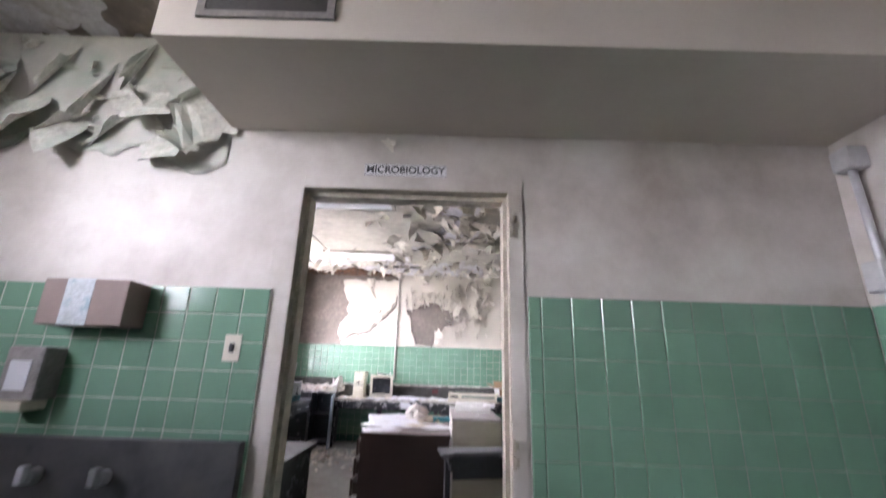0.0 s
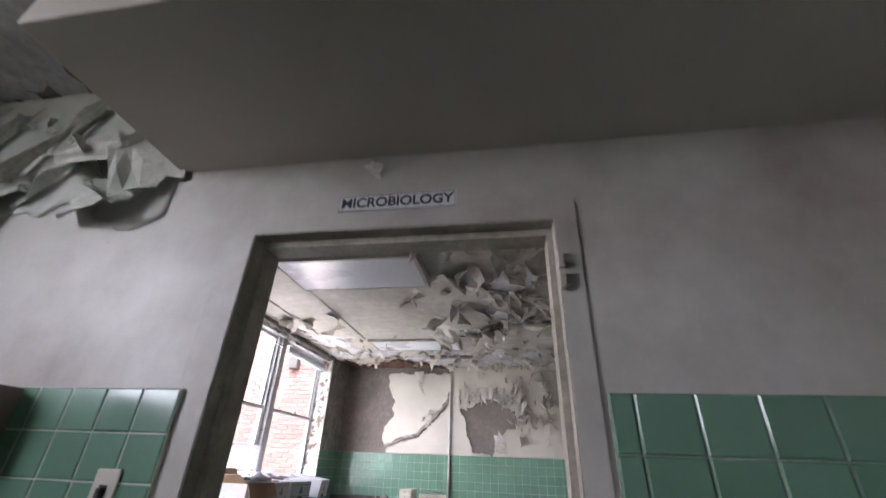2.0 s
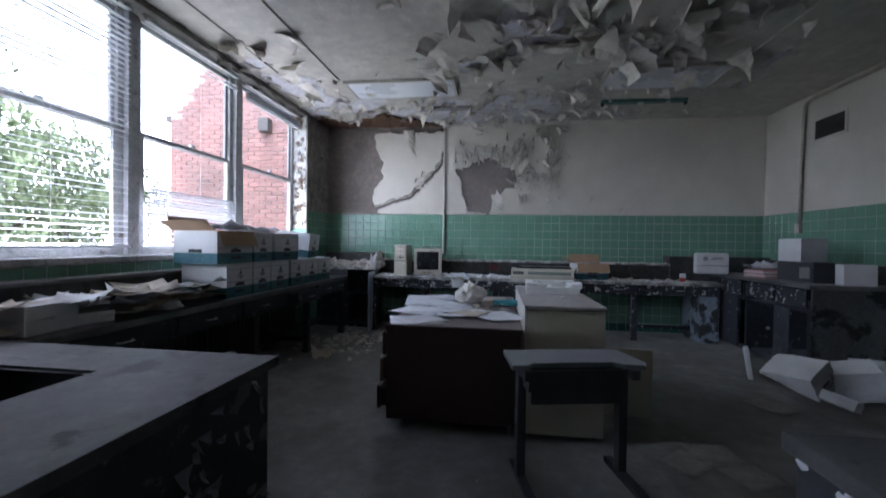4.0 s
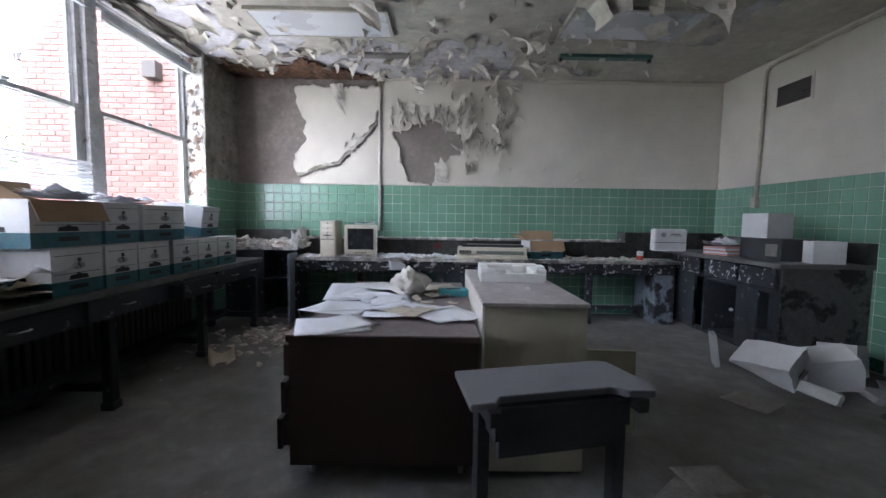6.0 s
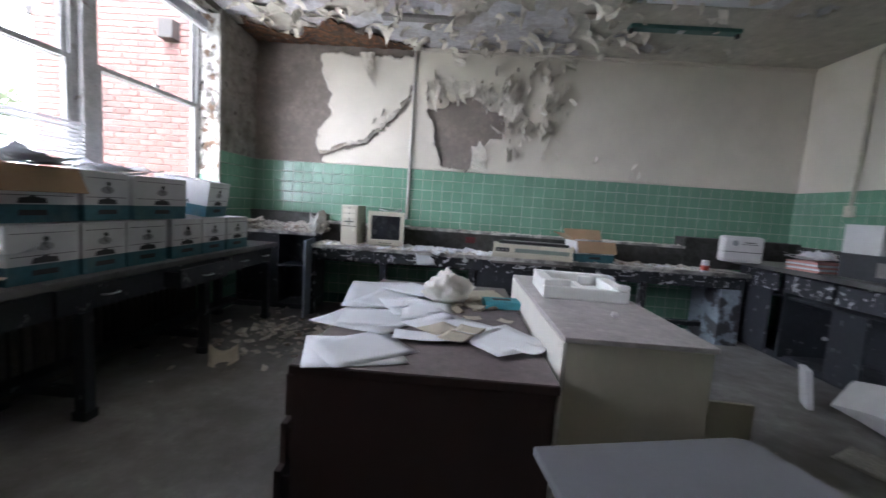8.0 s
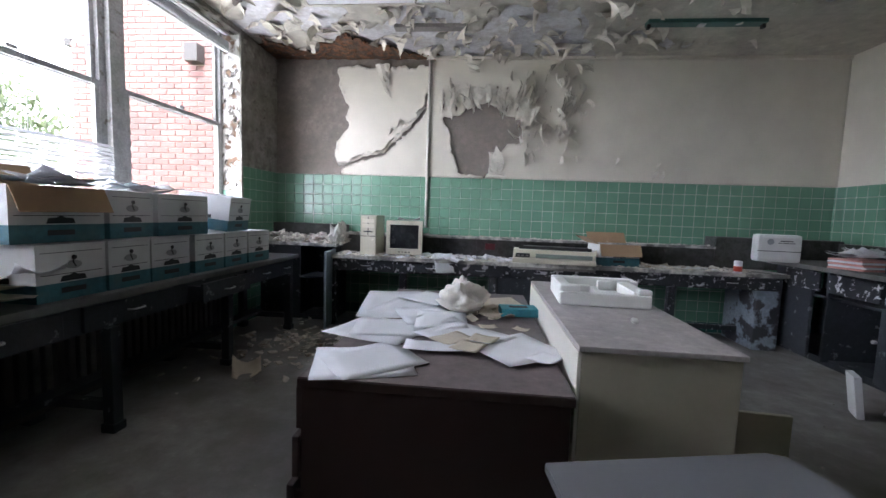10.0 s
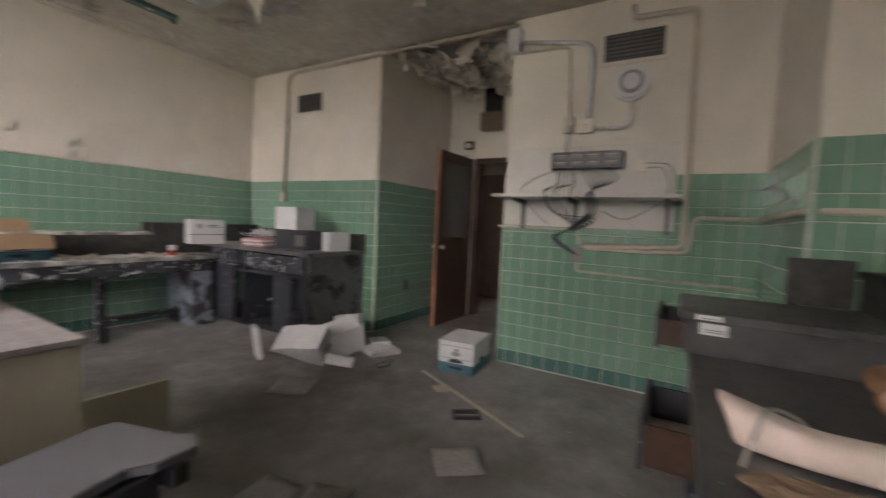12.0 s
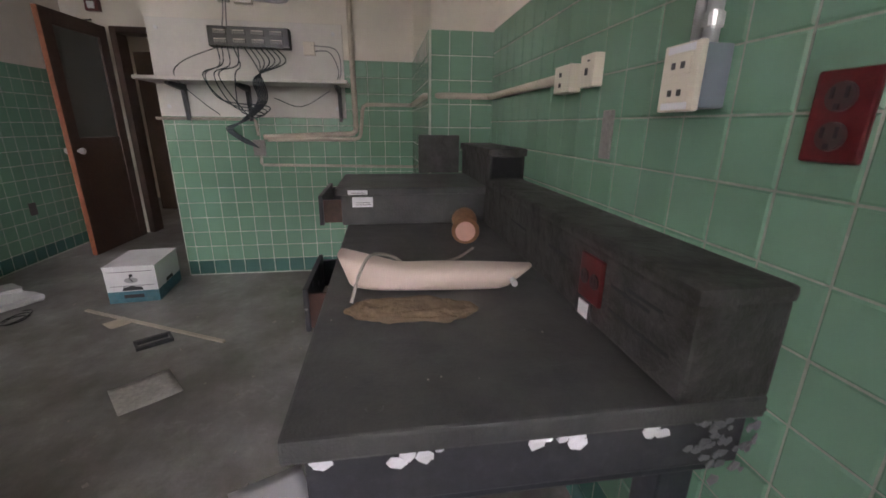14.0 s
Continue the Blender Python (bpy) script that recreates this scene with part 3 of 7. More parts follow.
# anteroom wall: curled greenish paint beside the soffit
bm = bmesh.new()
A_OUT = (0, -1, 0)
for x, z, a, w, l, t in ((-0.6, 2.78, 0.75, 0.5, 0.07, 2.4), (-0.86, 2.62, -0.9, 0.44, 0.06, 2.6), (-1.0, 2.9, 1.2, 0.4, 0.08, 2.8), (-1.2, 2.7, 1.25, 0.46, 0.07, 2.9), (-1.46, 2.85, 1.0, 0.36, 0.07, 2.6), (-1.72, 2.7, 1.35, 0.42, 0.08, 2.4),
                         (-0.74, 2.95, 1.4, 0.3, 0.09, 2.2), (-1.06, 2.52, 0.75, 0.34, 0.06, 2.2), (-1.4, 2.5, 0.35, 0.5, 0.06, 2.0), (-1.75, 2.42, 0.25, 0.4, 0.06, 1.8)):  # narrow rolls
    u, v = Vector((math.cos(a), 0, math.sin(a))), Vector((math.sin(a), 0, -math.cos(a)))
    curl(bm, (x, -0.012, z), u, v, A_OUT, w, l, t, 8, rnd.uniform(0.2, 0.7))
for x, z, a, w, l, t in ((-0.5, 2.64, -0.75, 0.34, 0.24, 0.55), (-0.6, 2.52, -0.5, 0.26, 0.18, 0.8), (-0.78, 2.46, 0.5, 0.26, 0.2, 0.7), (-0.98, 2.75, 0.3, 0.3, 0.28, 0.5), (-1.25, 2.55, -0.3, 0.3, 0.22, 0.6), (-1.55, 2.66, 0.2, 0.34, 0.26, 0.5), (-0.62, 3.0, -0.3, 0.3, 0.2, 0.6), (-1.8, 2.9, 0.1, 0.3, 0.3, 0.6)):  # broad flat flaps
    u, v = Vector((math.cos(a), 0, math.sin(a))), Vector((math.sin(a), 0, -math.cos(a)))
    curl(bm, (x, -0.014, z), u, v, A_OUT, w, l, t, 6, rnd.uniform(0.0, 0.5), 0.02)
for _ in range(14):  # small scraps between them
    a, q = rnd.uniform(-1.3, 1.3), rnd.choice((-1, 1))
    u, v = Vector((math.sin(a), 0, math.cos(a))), Vector((math.cos(a) * q, 0, -math.sin(a) * q))
    curl(bm, (rnd.uniform(-1.9, -0.55), -0.013, rnd.uniform(2.34, 3.02)), u, v, A_OUT, rnd.uniform(0.05, 0.14), rnd.uniform(0.03, 0.07), rnd.uniform(0.8, 2.2), 5, rnd.uniform(0.2, 0.9))
flakes_object("peeling_paint", bm, PEEL_GREEN, wall_south, "large curls of loose pale green paint")
sheet("under_coat", lambda u, v: (u, -0.003, v), -2.0, -0.42, 2.1, 3.1, 0.03, lambda x, z: z < 2.36 + 0.22 * wobble(x, z, 2.6, 6), UNDER, wall_south, "chalky under-coat with pale green stains", (0, -1, 0), 0.002, 0.012)
sheet("bare_patch", lambda u, v: (u, v, 3.096), -2.0, -0.42, -1.4, 0.0, 0.04, lambda x, y: wobble(x, y, 2.2, 12) < 0.12, BARE, ceiling_anteroom, "bare brown plaster", (0, 0, -1), 0.004, 0.01)
bm = bmesh.new()
for x, l, t in ((0.42, 0.16, 0.7), (0.75, 0.2, 1.1), (1.2, 0.26, 0.5), (1.32, 0.2, 0.9), (1.42, 0.14, 1.2), (0.1, 0.12, 0.8)):
    curl(bm, (x, -0.65, 3.06), (1, 0, 0), (0, 0, -1), (0, -1, 0), rnd.uniform(0.04, 0.14), l, t, 6, 0.4)
curl(bm, (0.4, -0.006, 2.44), (0.7, 0, -0.7), (0.7, 0, 0.7), (0, -1, 0), 0.1, 0.05, 1.2)
flakes_object("peeling_paint", bm, PEEL, soffit, "loose curls of paint on the duct")

# rotten plaster lumps on the window pier and reveal
bm = bmesh.new()
for _ in range(46):
    y, z = rnd.uniform(5.28, 5.97), rnd.uniform(1.7, 3.0)
    curl(bm, (WEST + 0.004, y, z), (0, rnd.uniform(-0.6, 0.6), 0.8), (0, 0.8, rnd.uniform(-0.6, 0.6)), (1, 0, 0), rnd.uniform(0.03, 0.11), rnd.uniform(0.02, 0.05), rnd.uniform(0.3, 0.9), 4)
for _ in range(40):
    x, z = rnd.uniform(-2.27, -2.0), rnd.uniform(1.3, 2.95)
    curl(bm, (x, 5.243, z), (0.3, 0, 0.95), (0.95, 0, -0.3), (0, -1, 0), rnd.uniform(0.04, 0.12), rnd.uniform(0.03, 0.06), rnd.uniform(0.5, 1.8), 4)
flakes_object("peeling_paint", bm, ROTTEN, wall_west, "loose flakes on the rotten pier")
reveal = link("reveal", box(-2.27, -2.0, 5.236, 5.249, SILL, HEAD, 0), FLAKY, wall_west, "flaking white window reveal")
link("corner_bead", boxes((-2.004, -1.985, 5.225, 5.25, 1.0, 3.03)), ROTTEN, wall_west, "rotten brown corner strip")

part("head_board", box(-2.19, -2.0, 1.42, 5.24, HEAD - 0.035, HEAD - 0.003, 0.004), ROTTEN, wall_west, "rotten grey board along the window head")
bm = bmesh.new()
for _ in range(60):  # scraps that hang from the window head
    curl(bm, (rnd.uniform(-2.12, -1.98), rnd.uniform(1.5, 5.2), HEAD - 0.036), (0, 1, 0), (0.5, 0, -0.86), (0.86, 0, 0.5), rnd.uniform(0.03, 0.14), rnd.uniform(0.02, 0.08), rnd.uniform(0.3, 1.4), 4, rnd.uniform(0.2, 0.9))
flakes_object("peeling_paint", bm, ROTTEN, wall_west, "loose scraps along the window head")

# ---- doorway between the rooms ----
door_1 = tagged(new("door_1"), "doorway with a worn cream-painted frame", "door frame", kind="structure")
prof = lambda x0, x1, z0, z1, y0, y1: box(x0, x1, y0, y1, z0, z1, 0.0012)
part("casing", prof(-0.07, 0.0, 0, 2.27, -0.003, 0.137), FRAME, door_1)
for b in ((-0.07, -0.004, 0, 2.27), (1.034, 1.10, 0, 2.27), (-0.004, 1.034, 2.204, 2.27)):
    part("architrave", prof(*b, -0.0065, -0.0035), ANTE, door_1, "flush trim painted like the wall")
part("casing", prof(1.03, 1.10, 0, 2.27, -0.003, 0.137), FRAME, door_1)
part("casing", prof(0.0, 1.03, 2.20, 2.27, -0.003, 0.137), FRAME, door_1)
part("door_stop", prof(0.0, 0.02, 0, 2.18, 0.05, 0.135), FRAME, door_1)
part("door_stop", prof(1.01, 1.03, 0, 2.18, 0.05, 0.135), FRAME, door_1)
part("door_stop", prof(0.0, 1.03, 2.175, 2.2, 0.05, 0.135), FRAME, door_1)
for z in (2.02, 1.0):
    part("hinge", boxes((1.03, 1.045, -0.03, -0.01, z - 0.06, z - 0.005), (1.03, 1.045, -0.03, -0.01, z + 0.005, z + 0.06), (1.045, 1.06, -0.02, -0.012, z - 0.05, z - 0.02), (1.045, 1.06, -0.02, -0.012, z + 0.02, z + 0.05)), FRAME, door_1, "old dark hinge leaf")
part("surface_wire", box(1.112, 1.113, -0.0008, 0.0, 0.0, 2.2, 0), ANTE, door_1)
part("surface_wire", box(-0.112, -0.111, -0.0008, 0.0, 1.7, 2.0, 0), ANTE, door_1)

sign = thing("door_sign", 0.505, -0.004, 2.31, "white strip sign with black bordered capitals over the doorway", "sign")
part("plate", box(-0.212, 0.212, -0.001, 0.003, -0.034, 0.034, 0), CARD, sign)
part("border", boxes((-0.209, 0.209, -0.0022, -0.001, 0.0295, 0.031), (-0.209, 0.209, -0.0022, -0.001, -0.031, -0.0295), (-0.209, -0.2075, -0.0022, -0.001, -0.0295, 0.0295), (0.2075, 0.209, -0.0022, -0.001, -0.0295, 0.0295)), INK, sign)



def lettering(text, size, parent, m, material, name="lettering", bold=0.0, wide=1.0):
    cu = bpy.data.curves.new(name, "FONT")
    cu.body, cu.size, cu.align_x, cu.align_y, cu.extrude, cu.offset = text, size, "CENTER", "CENTER", 0.0008, bold
    tmp = bpy.data.objects.new(name, cu)
    me = bpy.data.meshes.new_from_object(tmp)
    bpy.data.objects.remove(tmp)
    me.materials.append(material)
    ob = new(name, me)
    ob.parent = parent
    ob.matrix_basis = m @ Matrix.Diagonal((wide, 1, 1, 1))
    return ob


lettering("MICROBIOLOGY", 0.054, sign, pose(0, -0.0018, 0, 90, 0, 0), INK, bold=0.0014, wide=1.0)

# ---- grilles ----


def grille(label, w, h, m, slats, group=""):
    """A louvred grille in the local xz plane that faces -y."""
    g = new("vent_grille")
    g.matrix_world = m
    tagged(g, label, "vent", group)
    part("frame", boxes((-w / 2, w / 2, -0.012, 0, h / 2 - 0.03, h / 2), (-w / 2, w / 2, -0.012, 0, -h / 2, -h / 2 + 0.03), (-w / 2, -w / 2 + 0.03, -0.012, 0, -h / 2 + 0.03, h / 2 - 0.03), (w / 2 - 0.03, w / 2, -0.012, 0, -h / 2 + 0.03, h / 2 - 0.03)), VENT_FRAME if slats > 10 else CREAM, g)
    part("backing", box(-w / 2 + 0.03, w / 2 - 0.03, -0.003, 0, -h / 2 + 0.03, h / 2 - 0.03, 0), BLACK, g)
    n = slats
    first = None
    for i in range(n):
        z = -h / 2 + 0.03 + (i + 0.5) * (h - 0.06) / n
        if first is None:
            first = part("slat", box(-w / 2 + 0.03, w / 2 - 0.03, -0.009, -0.007, -0.3 * (h - 0.06) / n, 0.3 * (h - 0.06) / n, 0, pose(0, 0, 0, 25, 0, 0)), VENT, g)
            first.location.z = z
        else:
            s = first.copy()
            scene.collection.objects.link(s)
            s.location.z = z
    return g


grille("grey louvred air grille on the boxed duct", 0.53, 0.28, pose(0.005, -0.647, 2.745), 14)
grille("small dark air grille in a cream frame", 0.47, 0.27, pose(EAST - 0.002, 4.88, 2.6, 0, 0, -90), 7, "wall vents")
grille("dark air grille in a cream frame over the cable board", 0.48, 0.27, pose(EAST - 0.002, 1.355, 2.66, 0, 0, -90), 7, "wall vents")

# ---- windows ----
for k, (a, b) in enumerate(WIN):
    w = tagged(new(f"window_{k + 1}"), "weathered double-hung window with peeling grey paint", "window", kind="structure")
    x0, x1 = -2.27, -2.2
    part("window_frame", boxes((x0, x1, a, a + 0.05, SILL, HEAD), (x0, x1, b - 0.05, b, SILL, HEAD), (x0, x1, a + 0.05, b - 0.05, HEAD - 0.03, HEAD), (x0, x1, a + 0.05, b - 0.05, SILL, SILL + 0.04)), WINDOW_PAINT, w)
    for nm, z0, z1, dx in (("lower_sash", SILL + 0.04, 2.1, 0.0), ("upper_sash", 2.06, HEAD - 0.03, -0.028)):
        xs = (-2.228 + dx, -2.202 + dx)
        part(nm, boxes((*xs, a + 0.05, a + 0.085, z0, z1), (*xs, b - 0.085, b - 0.05, z0, z1), (*xs, a + 0.085, b - 0.085, z0, z0 + 0.04), (*xs, a + 0.085, b - 0.085, z1 - 0.035, z1)), WINDOW_PAINT, w)
        g = part("pane", box(xs[0] + 0.01, xs[0] + 0.014, a + 0.085, b - 0.085, z0 + 0.04, z1 - 0.035, 0), GLASS, w)
        g.visible_shadow = False
    part("sash_lock", box(-2.205, -2.18, (a + b) / 2 - 0.03, (a + b) / 2 + 0.03, 2.1, 2.125), STEEL, w)
for y0, y1 in ((2.62, 2.72), (3.92, 4.03)):
    part("mullion", box(-2.3, -2.16, y0, y1, SILL, HEAD, 0.006), WINDOW_PAINT, wall_west, "flaking grey mullion")
part("window_sill", box(-2.2, -1.975, 1.42, 5.25, SILL - 0.03, SILL + 0.012, 0.006), WINDOW_PAINT, wall_west, "dusty sill with worn paint")


def blind(y0, y1, label, slats, x=-2.13):
    bl = thing("venetian_blind", x, (y0 + y1) / 2, HEAD, label, "blind", "window blinds")
    h = (y1 - y0) / 2
    part("headrail", box(-0.025, 0.025, -h, h, -0.05, -0.005), BLIND, bl)
    first = None
    for z, tilt in slats:
        if first is None:
            first = part("slat", box(-0.024, 0.024, -h + 0.005, h - 0.005, -0.0006, 0.0006, 0), BLIND, bl)
        else:
            first = first.copy()
            scene.collection.objects.link(first)
        first.matrix_basis = pose(0, 0, z - HEAD, 0, tilt, 0)
    for y in (-h * 0.7, 0, h * 0.7):
        part("ladder_cord", tube([(0.024, y, -0.05), (0.024, y, slats[-1][0] - HEAD)], 0.0015, 4), BLIND, bl)
    part("bottom_rail", box(-0.022, 0.022, -h, h, slats[-1][0] - HEAD - 0.03, slats[-1][0] - HEAD - 0.012), BLIND, bl)
    return bl


blind(1.46, 2.6, "lowered white venetian blind with open dusty slats", [(2.88 - i * 0.042, 9 + 5 * math.sin(i * 0.9)) for i in range(41)])
blind(2.75, 3.89, "white venetian blind with its slats slipped to the bottom", [(2.88, 20), (2.84, 10)] + [(1.64 - i * 0.028, 30 + 7 * math.sin(i * 2.1)) for i in range(9)] + [(1.37 - i * 0.045, 24) for i in range(5)])
blind(4.06, 5.22, "raised blind bunched under the window head", [(2.9 - i * 0.006, 4 * math.sin(i * 1.7)) for i in range(12)])

# ---- ceiling fixtures ----
for k, (a, b, c, d) in enumerate(PANELS):
    drop = 0.09 if k == 0 else 0.035
    cl = thing("ceiling_light", (a + b) / 2, (c + d) / 2, CEIL, "flat dusty ceiling light with a grey acrylic panel", "ceiling light", "ceiling lights")
    w, h = (b - a) / 2, (d - c) / 2
    part("frame", boxes((-w, w, -h, -h + 0.03, -drop, 0), (-w, w, h - 0.03, h, -drop, 0), (-w, -w + 0.03, -h + 0.03, h - 0.03, -drop, 0), (w - 0.03, w, -h + 0.03, h - 0.03, -drop, 0)), CEIL_PAINT, cl)
    part("diffuser", box(-w + 0.028, w - 0.028, -h + 0.028, h - 0.028, -drop + 0.006, -0.01, 0), DIFFUSER, cl)
cl = thing("fluorescent_fixture", 2.42, 5.15, CEIL, "empty teal fluorescent channel with its tube gone", "ceiling light")
part("channel", box(-0.5, 0.5, -0.05, 0.05, -0.035, 0), LAMP_GREEN, cl)
part("lamp_holder", box(-0.5, -0.47, -0.02, 0.02, -0.07, -0.035), BLACK, cl)
part("lamp_holder", box(0.47, 0.5, -0.02, 0.02, -0.07, -0.035), BLACK, cl)
part("ballast_clip", box(-0.06, 0.0, -0.03, 0.03, -0.045, -0.035), STEEL, cl)
cl = thing("fluorescent_fixture", -0.05, 5.2, CEIL, "grey fluorescent channel hidden in peeling paint", "ceiling light")
part("channel", box(-0.35, 0.35, -0.05, 0.05, -0.035, 0), VENT_FRAME, cl)
for nm, pts in (("ceiling_trim", (-1.7, 1.2, 4.2)), ("ceiling_trim", (-1.12, 2.3, 4.2)), ("ceiling_trim", (2.97, 2.4, 4.8))):
    x, y0, y1 = pts
    link(nm, box(x - 0.012, x + 0.012, y0, y1, CEIL - 0.016, CEIL - 0.002, 0.002), CEIL_PAINT, ceiling)
link("ceiling_trim", box(1.7, 3.0, 4.74, 4.765, CEIL - 0.018, CEIL - 0.002, 0.002), CEIL_PAINT, ceiling)
link("ceiling_trim", boxes((-0.1, EAST - 0.01, NORTH - 0.05, NORTH - 0.012, CEIL - 0.035, CEIL - 0.004)), CREAM, ceiling, "narrow cream cove at the wall")

# ---- conduits and wall fittings of the laboratory ----


def conduit(label, pts, r, material, corner=0.07):
    t = tagged(link("conduit", tube(pts, r, 10, corner), material, smooth=True), label, "conduit")
    return t


conduit("white painted conduit down the north wall", [(-0.147, NORTH - 0.034, CEIL - 0.05), (-0.147, NORTH - 0.034, 1.08)], 0.017, WHITE_PIPE)
conduit("cream painted conduit bent along the ceiling", [(EAST - 0.03, 5.27, 1.52), (EAST - 0.03, 5.23, CEIL - 0.06), (EAST - 0.03, 2.28, CEIL - 0.06)], 0.019, PIPE, 0.12)
ob = thing("outlet_box", EAST - 0.03, 5.27, 1.48, "cream junction box at the foot of a conduit", "outlet")
part("body", box(-0.03, 0.025, -0.04, 0.04, -0.06, 0.05), PIPE, ob)

# cable board
X = EAST
bd = thing("cable_board", X - 0.01, 1.665, 1.585, "white painted plywood board with screws for network cables", "board")
part("panel", box(-0.012, 0.008, -0.665, 0.665, -0.33, 0.325, 0.003), BOARD, bd)
for y in (-0.6, 0.6):
    for z in (-0.26, 0.26):
        part("screw", disc(-0.015, y, z, 0.014, 0.008, 14, "x", 0.002), STEEL, bd)
sh = thing("wall_shelf", X - 0.02, 1.64, 1.49, "thin white board shelf on dark brackets", "shelf")
part("board", box(-0.34, 0.0, -0.68, 0.67, -0.012, 0.012, 0.003), BOARD, sh)
for y in (-0.6, 0.06, 0.5):
    bm = prism([(-0.27, 0.0), (0.0, 0.0), (0.0, -0.25), (-0.022, -0.25), (-0.05, -0.045), (-0.27, -0.02)], -0.013, 0.013, 0.002)
    bmesh.ops.transform(bm, matrix=pose(0, y, -0.013, 90, 0, 0), verts=bm.verts)
    part("bracket", bm, TABLE_LEG, sh, "black steel bracket")
pp = thing("patch_panel", X - 0.11, 1.635, 1.79, "black rack patch panel full of sockets", "patch panel")
part("housing", box(0.0, 0.09, -0.27, 0.27, -0.065, 0.065, 0.004), BLACK, pp)
for k in range(4):
    y = 0.19 - k * 0.125
    for z in (-0.028, 0.028):
        part("port_block", box(-0.005, 0.001, y - 0.045, y + 0.045, z - 0.02, z + 0.016, 0.002), BLACK, pp)
        for q in range(6):
            part("port", box(-0.0065, -0.0045, y - 0.04 + q * 0.0142, y - 0.0305 + q * 0.0142, z - 0.012, z + 0.004, 0), VENT_FRAME, pp, "grey socket")
        part("port_label", box(-0.0065, -0.004, y - 0.04, y + 0.04, z + 0.008, z + 0.013, 0), IVORY, pp)
wires = []
for k in range(12):
    y0 = 1.85 - 0.035 * k
    sw = rnd.uniform(-0.08, 0.08)
    if k < 5:
        pts = [(X - 0.12, y0, 1.73), (X - 0.16, y0 - 0.02 + sw * 0.4, 1.6), (X - 0.38, y0 + sw, 1.51), (X - 0.3, y0 - 0.05, 1.36 - 0.02 * k), (X - 0.12, 1.55 + 0.03 * k, 1.33 - 0.02 * k), (X - 0.06, 1.6, 1.27)]
    else:
        pts = [(X - 0.12, y0, 1.73), (X - 0.2, y0 - 0.08, 1.62), (X - 0.37, 1.47 + 0.008 * k, 1.5), (X - 0.3, 1.46 + 0.01 * k, 1.36), (X - 0.12, 1.62 + 0.012 * k, 1.27 - 0.004 * k), (X - 0.1, 1.78 + 0.008 * k, 1.17), (X - 0.09, 1.66 + 0.01 * k, 1.08), (X - 0.04, 1.67, 1.03)]
    wires.append(pts)
cb = thing("cable_bundle", X - 0.1, 1.65, 1.0, "tangle of thin dark network cables looping under the shelf", "cables")
for pts in wires:
    part("cable", cable([Vector(p) - Vector((X - 0.1, 1.65, 1.0)) for p in pts], 0.004), CABLE, cb)
for pts in ([(X - 0.1, 1.85, 1.72), (X - 0.18, 2.05, 1.62), (X - 0.34, 2.06, 1.5), (X - 0.1, 2.0, 1.35), (X - 0.03, 1.92, 1.27)], [(X - 0.05, 1.22, 1.76), (X - 0.03, 1.05, 1.74), (X - 0.03, 1.02, 1.6), (X - 0.06, 1.05, 1.5)], [(X - 0.05, 1.22, 1.72), (X - 0.03, 1.1, 1.72), (X - 0.03, 1.04, 1.6), (X - 0.06, 1.06, 1.5)], [(X - 0.3, 1.46, 1.38), (X - 0.2, 1.3, 1.33), (X - 0.1, 1.1, 1.45)],
            [(X - 0.12, 1.8, 1.84), (X - 0.06, 1.8, 1.95), (X - 0.05, 1.79, 2.08)], [(X - 0.12, 1.77, 1.84), (X - 0.06, 1.78, 1.95), (X - 0.05, 1.77, 2.08)]):
    part("cable", cable([Vector(p) - Vector((X - 0.1, 1.65, 1.0)) for p in pts], 0.003), CABLE, cb)


def wall_box(name, label, x, y, z, w, h, d, material, m=None, sockets=0, face=None, category="outlet"):
    """A box or plate on a wall whose face looks along local -x."""
    t = thing(name, x, y, z, label, category)
    if m:
        t.matrix_world = m
    part("plate", box(-d, 0, -w / 2, w / 2, -h / 2, h / 2, 0.004), material, t)
    for k in range(sockets):
        zz = (k - (sockets - 1) / 2) * h * 0.42
        part("socket", disc(-d - 0.002, 0, zz, min(w, h) * 0.24, 0.008, 20, "x", 0.001), face or material, t)
        part("slot", boxes((-d - 0.0075, -d - 0.0055, -0.011, -0.007, zz - 0.002, zz + 0.012), (-d - 0.0075, -d - 0.0055, 0.007, 0.011, zz - 0.002, zz + 0.012), (-d - 0.0075, -d - 0.0055, -0.003, 0.003, zz - 0.016, zz - 0.009)), INK, t)
    return t


wall_box("wall_jack", "small ivory jack beside the patch panel", X - 0.022, 1.24, 1.74, 0.08, 0.09, 0.03, IVORY)
wall_box("switch_box", "rusty brown wall box under the vent", X - 0.001, 1.8, 2.09, 0.08, 0.13, 0.03, FRAME)
wall_box("outlet_box", "ivory outlet in a steel surface box", X - 0.001, 1.665, 2.07, 0.12, 0.11, 0.05, IVORY, sockets=1)
wall_box("cable_outlet", "grey box where the cables enter the wall", X - 0.012, 1.67, 1.03, 0.085, 0.12, 0.03, VENT_FRAME)
sp = thing("wall_speaker", X, 1.345, 2.365, "round white wall speaker with a grille", "speaker")
part("rim", disc(-0.04, 0, 0, 0.135, 0.08, 36, "x", 0.02), CARD, sp)
part("grille", disc(-0.085, 0, 0, 0.085, 0.02, 30, "x", 0.006), VENT_FRAME, sp)
part("boss", disc(-0.09, 0, 0, 0.06, 0.024, 30, "x", 0.006), CARD, sp)
conduit("steel conduit with a bend from ceiling to outlet", [(X - 0.03, 2.33, 2.84), (X - 0.03, 1.64, 2.72), (X - 0.03, 1.65, 2.12)], 0.018, STEEL, 0.14)
